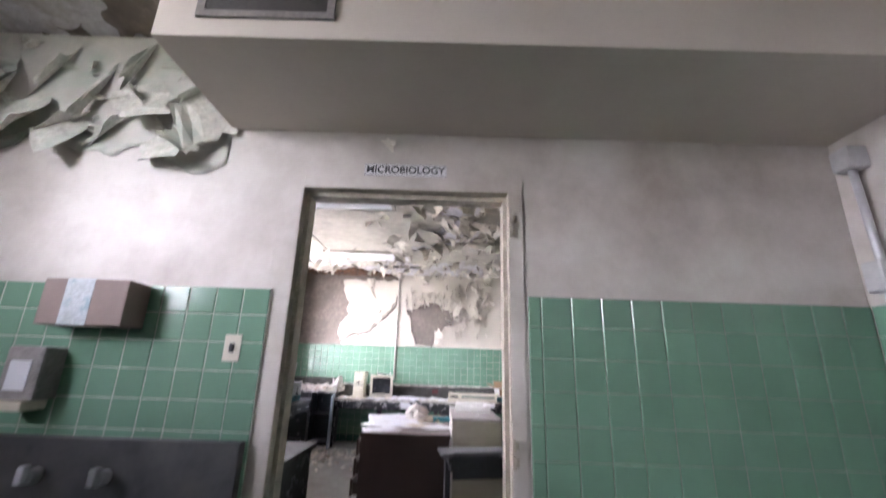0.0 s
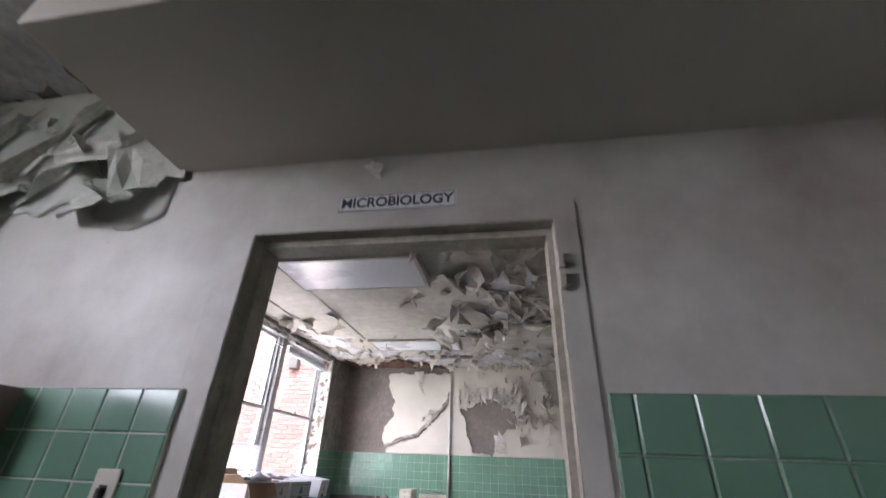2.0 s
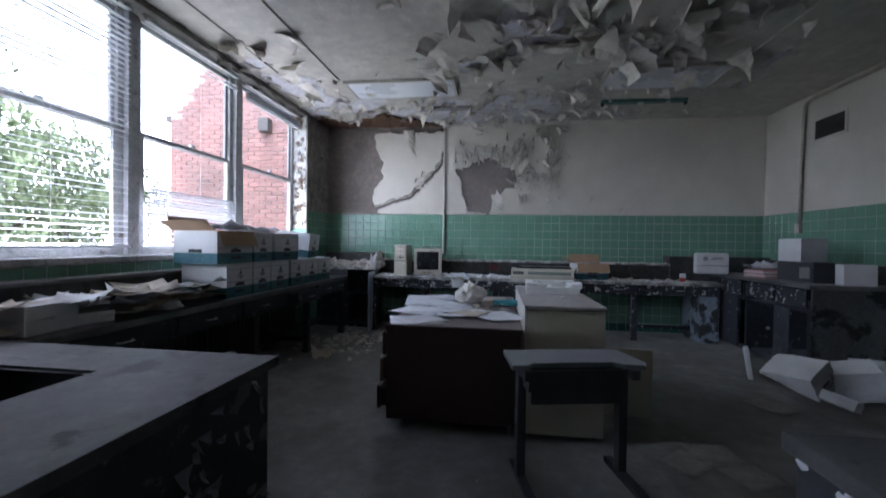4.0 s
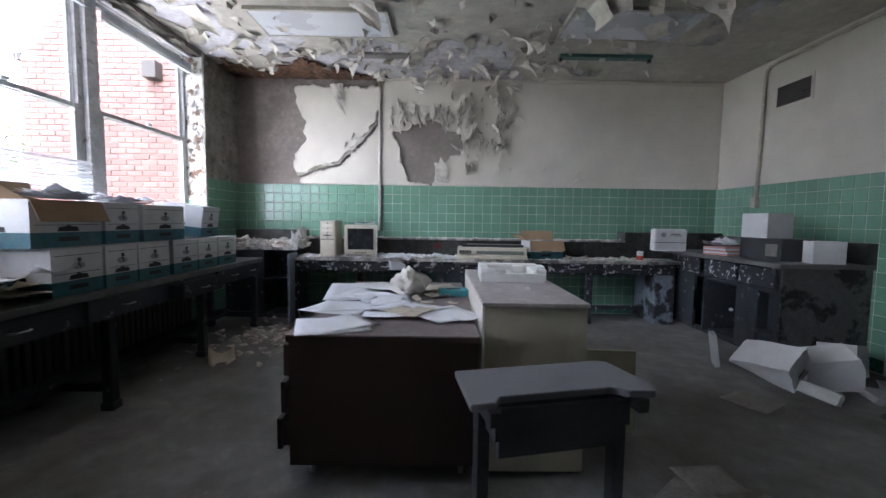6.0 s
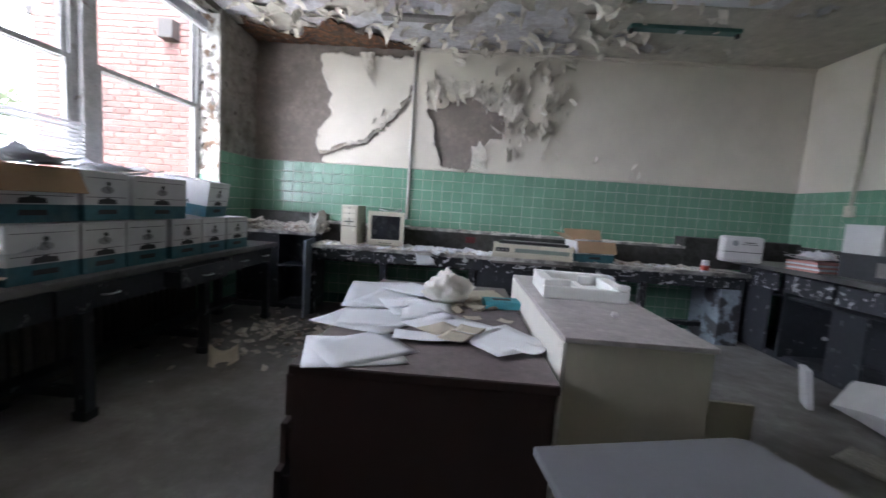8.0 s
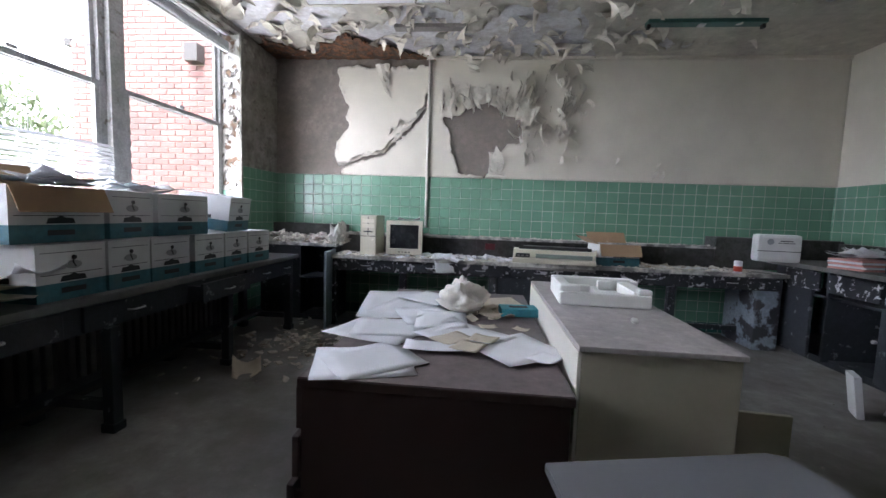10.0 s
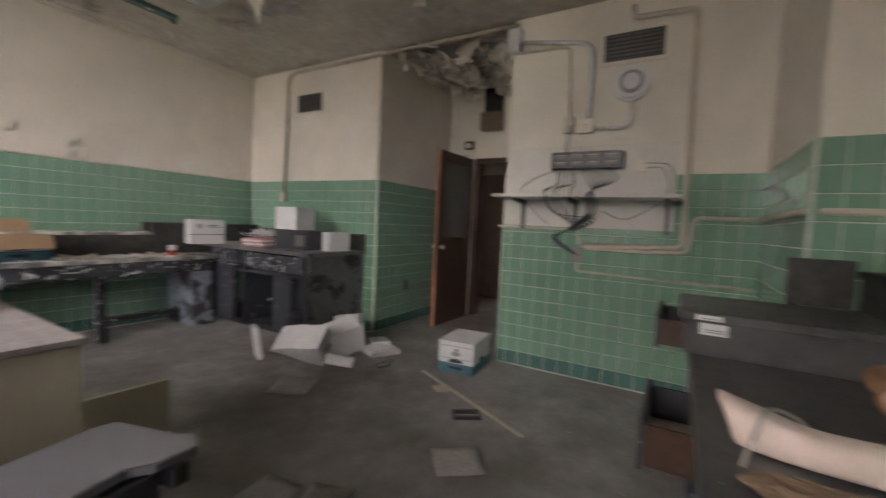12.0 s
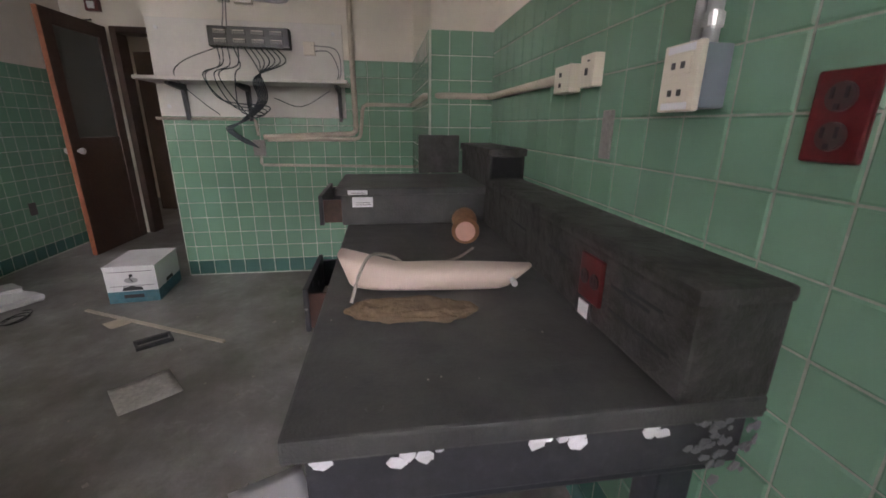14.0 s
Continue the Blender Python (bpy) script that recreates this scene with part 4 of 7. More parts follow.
conduit("thin cream conduit beside the steel one", [(X - 0.02, 2.3, 2.74), (X - 0.02, 1.83, 2.72), (X - 0.02, 1.8, 2.15)], 0.01, PIPE, 0.05)
conduit("steel conduit curved up to the wall speaker", [(X - 0.03, 1.6, 2.05), (X - 0.03, 1.34, 2.03), (X - 0.03, 1.34, 2.25)], 0.012, STEEL, 0.12)
conduit("beige surface raceway round the cable board", [(X - 0.02, 1.37, 2.95), (X - 0.02, 1.37, 2.86), (X - 0.02, 0.95, 2.84), (X - 0.02, 0.93, 1.14), (X - 0.02, 1.63, 1.11)], 0.02, RACEWAY, 0.05)
conduit("beige raceway along the tile to the corner", [(X - 0.02, 1.6, 1.09), (X - 0.02, 0.9, 1.1), (X - 0.02, 0.87, 1.36), (X - 0.02, 0.5, 1.36)], 0.014, RACEWAY, 0.05)
conduit("beige raceway across the pipe chase", [(X - 0.02, 0.49, 1.36), (3.2, 0.5, 1.36), (3.13, 0.42, 1.36), (3.13, 0.16, 1.36), (3.1, 0.148, 1.36), (2.26, 0.148, 1.36)], 0.016, RACEWAY, 0.02)
conduit("thin cream pipe along the tile", [(X - 0.018, 1.67, 0.98), (X - 0.018, 1.67, 0.9), (X - 0.018, 0.48, 0.88)], 0.011, PIPE, 0.02)
conduit("thin pipe below the cable board", [(X - 0.018, 2.37, 1.24), (X - 0.018, 1.68, 1.24), (X - 0.018, 1.67, 1.12)], 0.01, PIPE, 0.02)
jb = thing("junction_box", X - 0.045, 2.3, 2.86, "steel junction box where conduits meet", "junction box")
part("body", box(-0.03, 0.045, -0.05, 0.06, -0.11, 0.08), STEEL, jb)

# sockets on the south wall over the bench
Y = SOUTH + 0.016
flip = lambda x, z: pose(x, Y, z, 0, 0, -90)
t = wall_box("wall_jack", "ivory phone jack box on the raceway", 0, 0, 0, 0.11, 0.08, 0.04, IVORY, flip(2.15, 1.348))
for z in (-0.016, 0.014):
    part("jack", box(-0.0415, -0.0395, 0.0, 0.016, z - 0.007, z + 0.006, 0), INK, t)
t = wall_box("wall_jack", "ivory phone jack plate next to the raceway box", 0, 0, 0, 0.08, 0.085, 0.03, IVORY, flip(2.01, 1.358))
part("jack", box(-0.0315, -0.0295, -0.008, 0.008, -0.012, 0.006, 0), INK, t)
part("notch", box(-0.0315, -0.0295, -0.016, -0.004, 0.022, 0.026, 0), INK, t)
wall_box("blank_plate", "narrow brushed steel blank plate", 0, 0, 0, 0.05, 0.125, 0.008, VENT_FRAME, flip(1.91, 1.19), category="wall plate")
t = wall_box("jack_box", "grey steel box with an ivory four-jack plate", 0, 0, 0, 0.09, 0.105, 0.05, mat("grey_steel_box", (0.2, 0.24, 0.28), 0.4, 0.1, 9, 0.05), flip(1.585, 1.295), category="outlet")
part("face_plate", box(-0.064, -0.05, -0.047, 0.047, -0.058, 0.058, 0.005), IVORY, t, "ivory jack plate")
for z in (-0.024, 0.022):
    part("jack_insert", box(-0.0668, -0.063, -0.03, 0.03, z - 0.017, z + 0.017, 0.002), IVORY, t)
    for y in (-0.012, 0.012):
        part("jack", box(-0.068, -0.066, y - 0.005, y + 0.005, z - 0.007, z + 0.004, 0), INK, t)
for z in (-0.048, 0.048):
    part("label_strip", box(-0.0655, -0.0638, -0.034, 0.034, z - 0.006, z + 0.006, 0), PAPER, t)
conduit("bright steel conduit down to the jack box", [(1.565, Y + 0.03, 1.35), (1.565, Y + 0.03, CEIL)], 0.013, STEEL)
conduit("second bright steel conduit beside it", [(1.605, Y + 0.026, 1.35), (1.605, Y + 0.026, CEIL)], 0.009, STEEL)
cp = thing("conduit_clamp", 1.565, Y + 0.03, 1.385, "ribbed steel conduit coupling", "coupling")
part("collar", disc(0, 0, 0, 0.017, 0.03, 16, "z", 0.004), STEEL, cp)
wall_box("red_outlet", "red emergency duplex outlet on green tile", 0, 0, 0, 0.078, 0.118, 0.008, RED, flip(1.34, 1.225), 2, mat("dark_socket_face", (0.05, 0.035, 0.035), 0.4, 0.1, 8, 0))

# ---- benches and cabinets ----


def cabinet_front(parent, x, y0, y1, z0, z1, material, handle=True, out=-1, name="drawer_front"):
    f = part(name, box(x - 0.02 if out < 0 else x, x if out < 0 else x + 0.02, y0, y1, z0, z1, 0.004), material, parent)
    if handle:
        xx = x + out * 0.02
        yc, zc = (y0 + y1) / 2, (z0 + z1) / 2
        part("handle", tube([(xx, yc - 0.05, zc), (xx + out * 0.03, yc - 0.04, zc), (xx + out * 0.03, yc + 0.04, zc), (xx, yc + 0.05, zc)], 0.005, 6, 0.015), STEEL, f)
    return f


# bench under the windows
wb = thing("window_bench", -1.7, 3.3, 0, "long dark bench with drawers and square legs under the windows", "bench")
part("worktop", box(-0.3, 0.3, -2.0, 2.0, 0.73, 0.77, 0.006), BENCH_TOP, wb, "dusty grey worktop")
part("apron", box(-0.27, 0.26, -1.95, 1.95, 0.58, 0.73, 0.004), BENCH_MILD, wb)
for k, y in enumerate((-1.75, -1.05, -0.35, 0.35, 1.05, 1.6)):
    if k == 3:
        continue
    cabinet_front(wb, 0.26, y + 0.02, y + (0.3 if k == 5 else 0.62), 0.59, 0.72, BENCH_MILD, out=1)
for y in (-1.9, -0.17, 0.835, 1.85):
    for x in (0.26, -0.24):
        part("leg", box(x - 0.031, x + 0.031, y - 0.031, y + 0.031, 0, 0.58, 0.004), BENCH_MILD, wb)
        part("foot", box(x - 0.04, x + 0.04, y - 0.04, y + 0.04, 0, 0.05, 0.006), BENCH_MILD, wb)
    part("foot_rail", box(-0.2, 0.22, y - 0.025, y + 0.025, 0.12, 0.17, 0.003), BENCH_MILD, wb)
part("shelf_rail", box(-0.14, -0.02, -1.9, 1.85, 0.16, 0.19, 0.003), BENCH_MILD, wb)
od = thing("open_drawer", -1.42, 3.98, 0.59, "dark bench drawer pulled part way open", "drawer")
part("front", box(0.08, 0.1, -0.28, 0.28, 0, 0.13, 0.004), BENCH_MILD, od)
part("sides", boxes((-0.1, 0.08, -0.27, -0.255, 0.01, 0.11), (-0.1, 0.08, 0.255, 0.27, 0.01, 0.11), (-0.1, 0.08, -0.255, 0.255, 0.005, 0.015)), BENCH_MILD, od)
part("handle", tube([(0.1, -0.05, 0.06), (0.13, -0.04, 0.06), (0.13, 0.04, 0.06), (0.1, 0.05, 0.06)], 0.005, 6, 0.015), STEEL, od)
lg = thing("bench_ledge", -1.93, 3.3, 0.77, "raised dark service ledge behind the window bench", "ledge")
part("body", box(-0.065, 0.07, -1.95, 1.85, 0.001, 0.2, 0.005), LEDGE, lg)
part("cap", box(-0.068, 0.09, -1.95, 1.85, 0.2, 0.225, 0.005), BENCH_TOP, lg)
rad = thing("radiator", -1.9, 3.4, 0.06, "dark cast radiator behind the bench legs", "radiator")
part("manifold", boxes((-0.06, 0.04, -1.3, 1.3, 0.0, 0.05), (-0.06, 0.04, -1.3, 1.3, 0.42, 0.47)), VENT, rad)
first = part("fin", box(-0.07, 0.05, -0.02, 0.02, 0.05, 0.42, 0.008), VENT, rad)
for k in range(1, 40):
    f = first.copy()
    scene.collection.objects.link(f)
    f.location.y = -1.28 + k * 0.065
first.location.y = -1.28

# bench along the north wall
nb = thing("north_bench", 1.2, 5.68, 0, "dark laboratory bench with chipped paint and open knee spaces", "bench")
part("worktop", box(-2.3, 2.3, -0.32, 0.29, 0.735, 0.775, 0.006), DUST_TOP, nb, "dusty littered worktop")
part("apron", box(-2.28, 2.28, -0.26, -0.24, 0.6, 0.735, 0.003), BENCH, nb)
for a, b in ((-2.2, -1.6), (-1.45, -0.95), (-0.9, -0.45), (-0.35, 0.2), (0.75, 1.3), (1.4, 2.2)):
    f = part("drawer_front", box(a, b, -0.285, -0.262, 0.62, 0.725, 0.004), BENCH, nb)
    part("handle", tube([((a + b) / 2 - 0.05, -0.285, 0.67), ((a + b) / 2 - 0.04, -0.31, 0.67), ((a + b) / 2 + 0.04, -0.31, 0.67), ((a + b) / 2 + 0.05, -0.285, 0.67)], 0.005, 6, 0.012), STEEL, f)
for x in (-2.27, -1.5, -0.55, 0.3, 1.25):
    part("leg", box(x - 0.035, x + 0.035, -0.27, -0.2, 0, 0.6, 0.004), BENCH, nb)
panels("foot_rail", ((-1.4, -0.6, 0.1, 0.15, 0.12, 0.17), (1.3, 2.25, 0.0, 0.05, 0.12, 0.17)), BENCH, nb)
part("pedestal", box(-0.5, 0.28, -0.25, 0.26, 0.02, 0.6, 0.004), BENCH_MILD, nb)
part("side_panel", box(2.05, 2.28, -0.26, 0.26, 0.0, 0.6, 0.004), mat("scabby_blue_white_paint", (0.3, 0.36, 0.42), 0.6, 0.3, 5, 0.4, second=(0.04, 0.04, 0.045), cover=0.5, soft=0.03, spot=5), nb, "panel with pale paint flaking to black")
ng = thing("reagent_ledge", 1.2, 5.86, 0.775, "raised dark service ledge with recessed panels", "ledge")
part("body", box(-2.3, 1.8, -0.1, 0.11, 0.001, 0.2, 0.004), LEDGE, ng)
part("cap", box(-2.3, 1.8, -0.13, 0.11, 0.2, 0.225, 0.005), DUST_TOP, ng, "dusty cap strewn with plaster crumbs")
for x in (-1.9, -1.15, -0.75, -0.3, 0.2, 0.8, 1.3):
    part("pilaster", box(x - 0.02, x + 0.02, -0.115, -0.1, 0.0, 0.2, 0.002), LEDGE, ng)
part("raised_end", box(1.8, 3.05, -0.12, 0.11, 0.001, 0.33, 0.006), LEDGE, ng)
t = wall_box("red_outlet", "small red outlet set in the service ledge", 0, 0, 0, 0.11, 0.07, 0.01, RED, pose(0.62, 5.758, 0.9, 0, 0, 90), 0)

# higher corner unit, north west
nw = thing("corner_cupboard", -1.53, 5.75, 0, "dark open-fronted corner cupboard with a hanging door", "cupboard")
panels("panel", ((-0.47, 0.02, -0.17, 0.22, 0.0, 0.84), (0.38, 0.42, -0.2, 0.22, 0.0, 0.84), (0.02, 0.38, -0.18, 0.22, 0.0, 0.05), (0.02, 0.38, 0.2, 0.22, 0.05, 0.84), (0.02, 0.38, -0.16, 0.2, 0.47, 0.49)), BENCH_MILD, nw)
part("worktop", box(-0.47, 0.45, -0.22, 0.22, 0.84, 0.875, 0.005), DUST_TOP, nw)
d = part("door", box(-0.012, 0.012, -0.38, 0, 0.02, 0.82, 0.004, pose(0.43, -0.2, 0, 0, 0, 6)), mat("pale_blue_grey_paint", (0.3, 0.36, 0.43), 0.4, 0.2, 6, 0.15, second=(0.05, 0.05, 0.055), cover=0.3, soft=0.05, spot=6), nw, "pale grey door hanging open")
part("back_ledge", box(-0.47, 0.45, 0.12, 0.22, 0.875, 1.08, 0.004), LEDGE, nw)

# corner counter, north east
eb = thing("corner_counter", 3.9, 4.95, 0, "high dark counter with chipped drawers and a door ajar", "counter")
panels("panel", ((-0.36, -0.33, 0.2, 0.66, 0.06, 0.86), (-0.36, 0.38, -0.98, -0.95, 0.02, 0.86), (-0.36, 0.38, 0.02, 0.04, 0.06, 0.86), (-0.3, 0.38, -0.95, 1.0, 0.02, 0.08), (0.36, 0.38, -0.95, 1.0, 0.08, 0.86), (-0.34, 0.36, -0.95, 0.6, 0.62, 0.64)), BENCH_MILD, eb)
part("end_panel", box(-0.38, 0.385, -1.0, -0.982, 0.02, 0.86, 0.003), mat("black_streaked_panel", (0.11, 0.115, 0.115), 0.55, 0.3, 4, 0.3, second=(0.015, 0.015, 0.016), cover=0.44, soft=0.03, spot=4), eb, "end panel with black mould streaks")
part("worktop", box(-0.42, 0.39, -1.02, 1.03, 0.86, 0.9, 0.006), BENCH_TOP, eb)
part("backsplash", box(0.3, 0.385, -1.02, 1.03, 0.9, 1.08, 0.005), LEDGE, eb)
for a, b in ((0.1, 0.55), (-0.46, 0.0), (-0.92, -0.5)):
    cabinet_front(eb, -0.36, a, b, 0.68, 0.84, BENCH, False)
dr = part("door", box(-0.02, 0.0, -0.42, 0.0, 0.08, 0.66, 0.004, pose(-0.37, -0.5, 0, 0, 0, -16)), BENCH_MILD, eb, "cupboard door standing ajar")
part("knob", disc(-0.49, -0.58, 0.42, 0.014, 0.03, 14, "x", 0.004), STEEL, dr)
part("door", box(-0.38, -0.36, -0.98, -0.94, 0.08, 0.66, 0.004), BENCH_MILD, eb)

# bench on the south wall, by the tile
sb = thing("south_bench", 2.2, 0.59, 0, "grey slate-topped bench with drawers pulled open", "bench")
part("worktop", box(-0.865, 0.9, -0.46, 0.30, 0.76, 0.8, 0.006), SLATE, sb, "scuffed grey slate worktop")
part("apron", box(-0.825, 0.9, -0.44, 0.27, 0.62, 0.76, 0.004), BENCH_MILD, sb)
part("chipped_edge", box(-0.85, -0.825, -0.44, 0.27, 0.66, 0.758, 0.003), TABLE_LEG, sb, "dark end board with white chips")
part("pedestal", box(0.1, 0.85, -0.4, 0.26, 0.02, 0.62, 0.004), BENCH_MILD, sb)
for y in (-0.38, 0.22):
    part("leg", box(-0.8, -0.73, y - 0.035, y + 0.035, 0, 0.62, 0.004), BENCH_MILD, sb)
for x, z, w in ((0.3, 0.52, 0.36), (0.66, 0.52, 0.3), (0.3, 0.24, 0.36)):
    part("drawer_front", box(x - w / 2, x + w / 2, 0.26, 0.28, z - 0.1, z + 0.09, 0.004), BENCH_MILD, sb)
rb = thing("raised_drawer_box", 2.82, 0.6, 0.8, "slate-topped drawer box with paper labels on the bench", "drawer box")
part("carcass", box(-0.24, 0.25, -0.3, 0.31, 0.002, 0.13, 0.004), SLATE, rb)
part("top", box(-0.26, 0.26, -0.31, 0.33, 0.13, 0.16, 0.006), SLATE, rb)
for a, b, z in ((0.2, 0.28, 0.143), (0.18, 0.265, 0.1)):
    xx = -0.262 if z > 0.13 else -0.242
    part("label", box(xx - 0.001, xx + 0.001, a, b, z - (0.009 if z > 0.13 else 0.022), z + (0.009 if z > 0.13 else 0.02), 0), PAPER, rb, "white paper label")
    for q in range(2):
        part("label_line", box(xx - 0.002, xx - 0.001, a + 0.01, b - 0.015, z - 0.004 - 0.008 * q, z - 0.002 - 0.008 * q, 0), INK, rb)


def loose_drawer(x, y, z, w, l, h, label):
    """A drawer standing out of a bench front towards +y."""
    d = thing("open_drawer", x, y, z, label, "drawer", "open drawers")
    part("front", box(-w / 2, w / 2, l - 0.018, l, -0.01, h + 0.02, 0.004), BENCH_MILD, d)
    part("side", box(-w / 2 + 0.01, -w / 2 + 0.022, 0.0, l - 0.018, 0, h, 0.002), WOOD_DOOR, d, "bare brown drawer side")
    part("side", box(w / 2 - 0.022, w / 2 - 0.01, 0.0, l - 0.018, 0, h, 0.002), BENCH_MILD, d)
    part("bottom", box(-w / 2 + 0.022, w / 2 - 0.022, 0.0, l - 0.018, 0.004, 0.012, 0), FRAME, d)
    return d


loose_drawer(2.83, 0.85, 0.80, 0.4, 0.16, 0.1, "shallow dark drawer pulled out of the drawer box")
loose_drawer(2.4, 0.85, 0.52, 0.4, 0.17, 0.13, "chipped dark drawer with a wood rim pulled out")
sl = thing("service_ledge", 1.95, 0.22, 0.8, "weathered dark service ledge on the bench along green tile", "ledge")
part("body", box(-0.618, 0.62, -0.078, 0.08, 0.002, 0.168, 0.008), LEDGE, sl)
part("cap", box(-0.624, 0.62, -0.08, 0.086, 0.165, 0.195, 0.013), LEDGE, sl, "worn rounded ledge top")
for x, w, z in ((-0.5, 0.05, 0.125), (-0.46, 0.06, 0.112), (-0.49, 0.09, 0.062), (-0.16, 0.07, 0.105), (0.16, 0.07, 0.1)):  # cut slots
    part("slot", box(x - w, x + w, 0.0792, 0.081, z - 0.003, z + 0.003, 0), INK, sl)
part("outlet_plate", box(-0.375, -0.285, 0.079, 0.088, 0.05, 0.15, 0.003), RED, sl, "red duplex outlet")
for x in (-0.351, -0.309):
    part("outlet_face", disc(x, 0.088, 0.1, 0.017, 0.005, 20, "y", 0.001), BLACK, sl)
    part("slot", boxes((x - 0.007, x - 0.005, 0.0895, 0.0915, 0.097, 0.108), (x + 0.005, x + 0.007, 0.0895, 0.0915, 0.097, 0.108)), INK, sl)
part("torn_hole", box(-0.34, -0.27, 0.0795, 0.083, -0.0, 0.045, 0), INK, sl)
part("paper_scrap", box(-0.33, -0.29, 0.082, 0.086, 0.005, 0.04, 0.001), PAPER, sl)
ub = thing("upper_ledge", 2.84, 0.215, 0.97, "higher dark ledge block with an open end", "ledge")
part("body", box(-0.3, 0.3, -0.072, 0.08, -0.168, 0.12, 0.005), LEDGE, ub)
part("cap", box(-0.32, 0.3, -0.075, 0.09, 0.12, 0.15, 0.005), LEDGE, ub)
part("end_panel", box(-0.304, -0.3, -0.06, 0.07, 0.03, 0.115, 0.002), BLACK, ub)
bp = thing("back_panel", 3.11, 0.44, 0.96, "dark upright panel leaning on the pipe chase", "panel")
part("board", box(-0.012, 0.012, -0.12, 0.1, 0.0, 0.2, 0.004), LEDGE, bp)

# bench beside the doorway, with a sink hole
ds = thing("sink_bench", -0.73, 0.72, 0, "dark stone-topped bench with an empty sink opening", "bench")
part("worktop", boxes((-0.65, 0.58, -0.55, -0.06, 0.765, 0.8), (-0.65, 0.58, 0.28, 0.55, 0.765, 0.8), (-0.65, -0.3, -0.06, 0.28, 0.765, 0.8), (0.1, 0.58, -0.06, 0.28, 0.765, 0.8)), SINK_TOP, ds, "dusty stone worktop")
panels("side_panel", ((-0.62, 0.55, -0.53, -0.51, 0.0, 0.765), (-0.62, 0.55, 0.51, 0.53, 0.0, 0.765), (0.53, 0.55, -0.51, 0.51, 0.0, 0.765), (-0.62, -0.6, -0.51, 0.51, 0.0, 0.765)), SINK_SIDE, ds, "dark side with flaking paint")
part("sink_basin", boxes((-0.3, -0.285, -0.06, 0.28, 0.5, 0.79), (0.085, 0.1, -0.06, 0.28, 0.5, 0.79), (-0.285, 0.085, -0.06, -0.045, 0.5, 0.79), (-0.285, 0.085, 0.265, 0.28, 0.5, 0.79), (-0.285, 0.085, -0.045, 0.265, 0.48, 0.5)), BLACK, ds, "black stone basin")

bm = bmesh.new()
for _ in range(46):
    cy, cz = rnd.choice(((-0.3, 0.62), (-0.1, 0.35), (0.2, 0.55), (0.35, 0.7), (0.4, 0.3)))
    curl(bm, (0.552, max(-0.48, min(0.48, rnd.gauss(cy, 0.08))), min(0.74, rnd.gauss(cz, 0.07))), (0, 1, 0), (0, rnd.uniform(-0.3, 0.3), -1), (1, 0, 0), rnd.uniform(0.02, 0.08), rnd.uniform(0.015, 0.06), rnd.uniform(0.3, 1.3), 4, rnd.uniform(0.1, 0.9))
flakes_object("peeling_paint", bm, TABLE, ds, "grey paint flakes lifting off the side")

# ---- desk, cream cabinet and small table ----
dk = thing("office_desk", 0.395, 3.2, 0, "dark brown pedestal desk with drawers hanging open", "desk")
part("desktop", box(-0.445, 0.435, -0.81, 0.79, 0.672, 0.7, 0.003), DESK, dk)
part("laminate", box(-0.442, 0.432, -0.807, 0.787, 0.7, 0.705, 0.001), DESK_TOP, dk, "dusty grey-brown laminate top")
part("end_panel", box(-0.435, 0.425, -0.8, -0.74, 0.09, 0.672, 0.003), DESK, dk)
part("end_panel", box(-0.42, 0.42, 0.72, 0.75, 0.09, 0.675, 0.003), DESK, dk)
part("pedestal", boxes((-0.4, 0.41, -0.74, -0.3, 0.1, 0.67), (-0.4, 0.41, 0.28, 0.72, 0.1, 0.67), (0.38, 0.41, -0.3, 0.28, 0.15, 0.67)), DESK, dk)
for z, o in ((0.56, 0.065), (0.38, 0.08), (0.2, 0.1)):
    f = part("drawer_front", box(-0.42 - o, -0.4 - o + 0.005, -0.73, -0.31, z - 0.075, z + 0.075, 0.004), DESK, dk)
    part("handle", box(-0.43 - o, -0.42 - o, -0.6, -0.44, z + 0.02, z + 0.035, 0.002), STEEL, f)
    part("drawer_side", box(-0.4 - o, -0.38, -0.72, -0.71, z - 0.06, z + 0.05, 0), DESK, dk)
for x in (-0.36, 0.36):
    for y in (-0.7, 0.68):
        part("leg", tube([(x, y, 0), (x, y, 0.1)], 0.014, 10), STEEL, dk)
cc = thing("cream_cabinet", 1.1, 3.1, 0, "cream steel cabinet with a wood-grain top and open door", "cabinet")
panels("panel", ((-0.245, 0.235, -0.64, -0.62, 0.03, 0.825), (-0.245, 0.235, 0.62, 0.64, 0.03, 0.825), (-0.245, 0.235, -0.62, 0.62, 0.03, 0.05), (-0.245, 0.235, -0.62, 0.62, 0.4, 0.42), (0.215, 0.235, -0.62, 0.62, 0.42, 0.825)), CABINET, cc)
part("side_panel", box(-0.258, -0.246, -0.64, 0.64, 0.02, 0.825, 0.002), CABINET_SIDE, cc, "white side panel beside the desk")
part("plinth", box(-0.22, 0.2, -0.6, 0.6, 0.0, 0.03, 0), TABLE_LEG, cc)
part("top", box(-0.26, 0.24, -0.66, 0.62, 0.832, 0.85, 0.003), CAB_TOP, cc, "dusty mauve-grey top")
part("door", box(0.0, 0.4, -0.01, 0.01, 0.05, 0.52, 0.003, pose(0.235, -0.28, 0, 0, 0, -4)), CABINET, cc, "small door standing open")

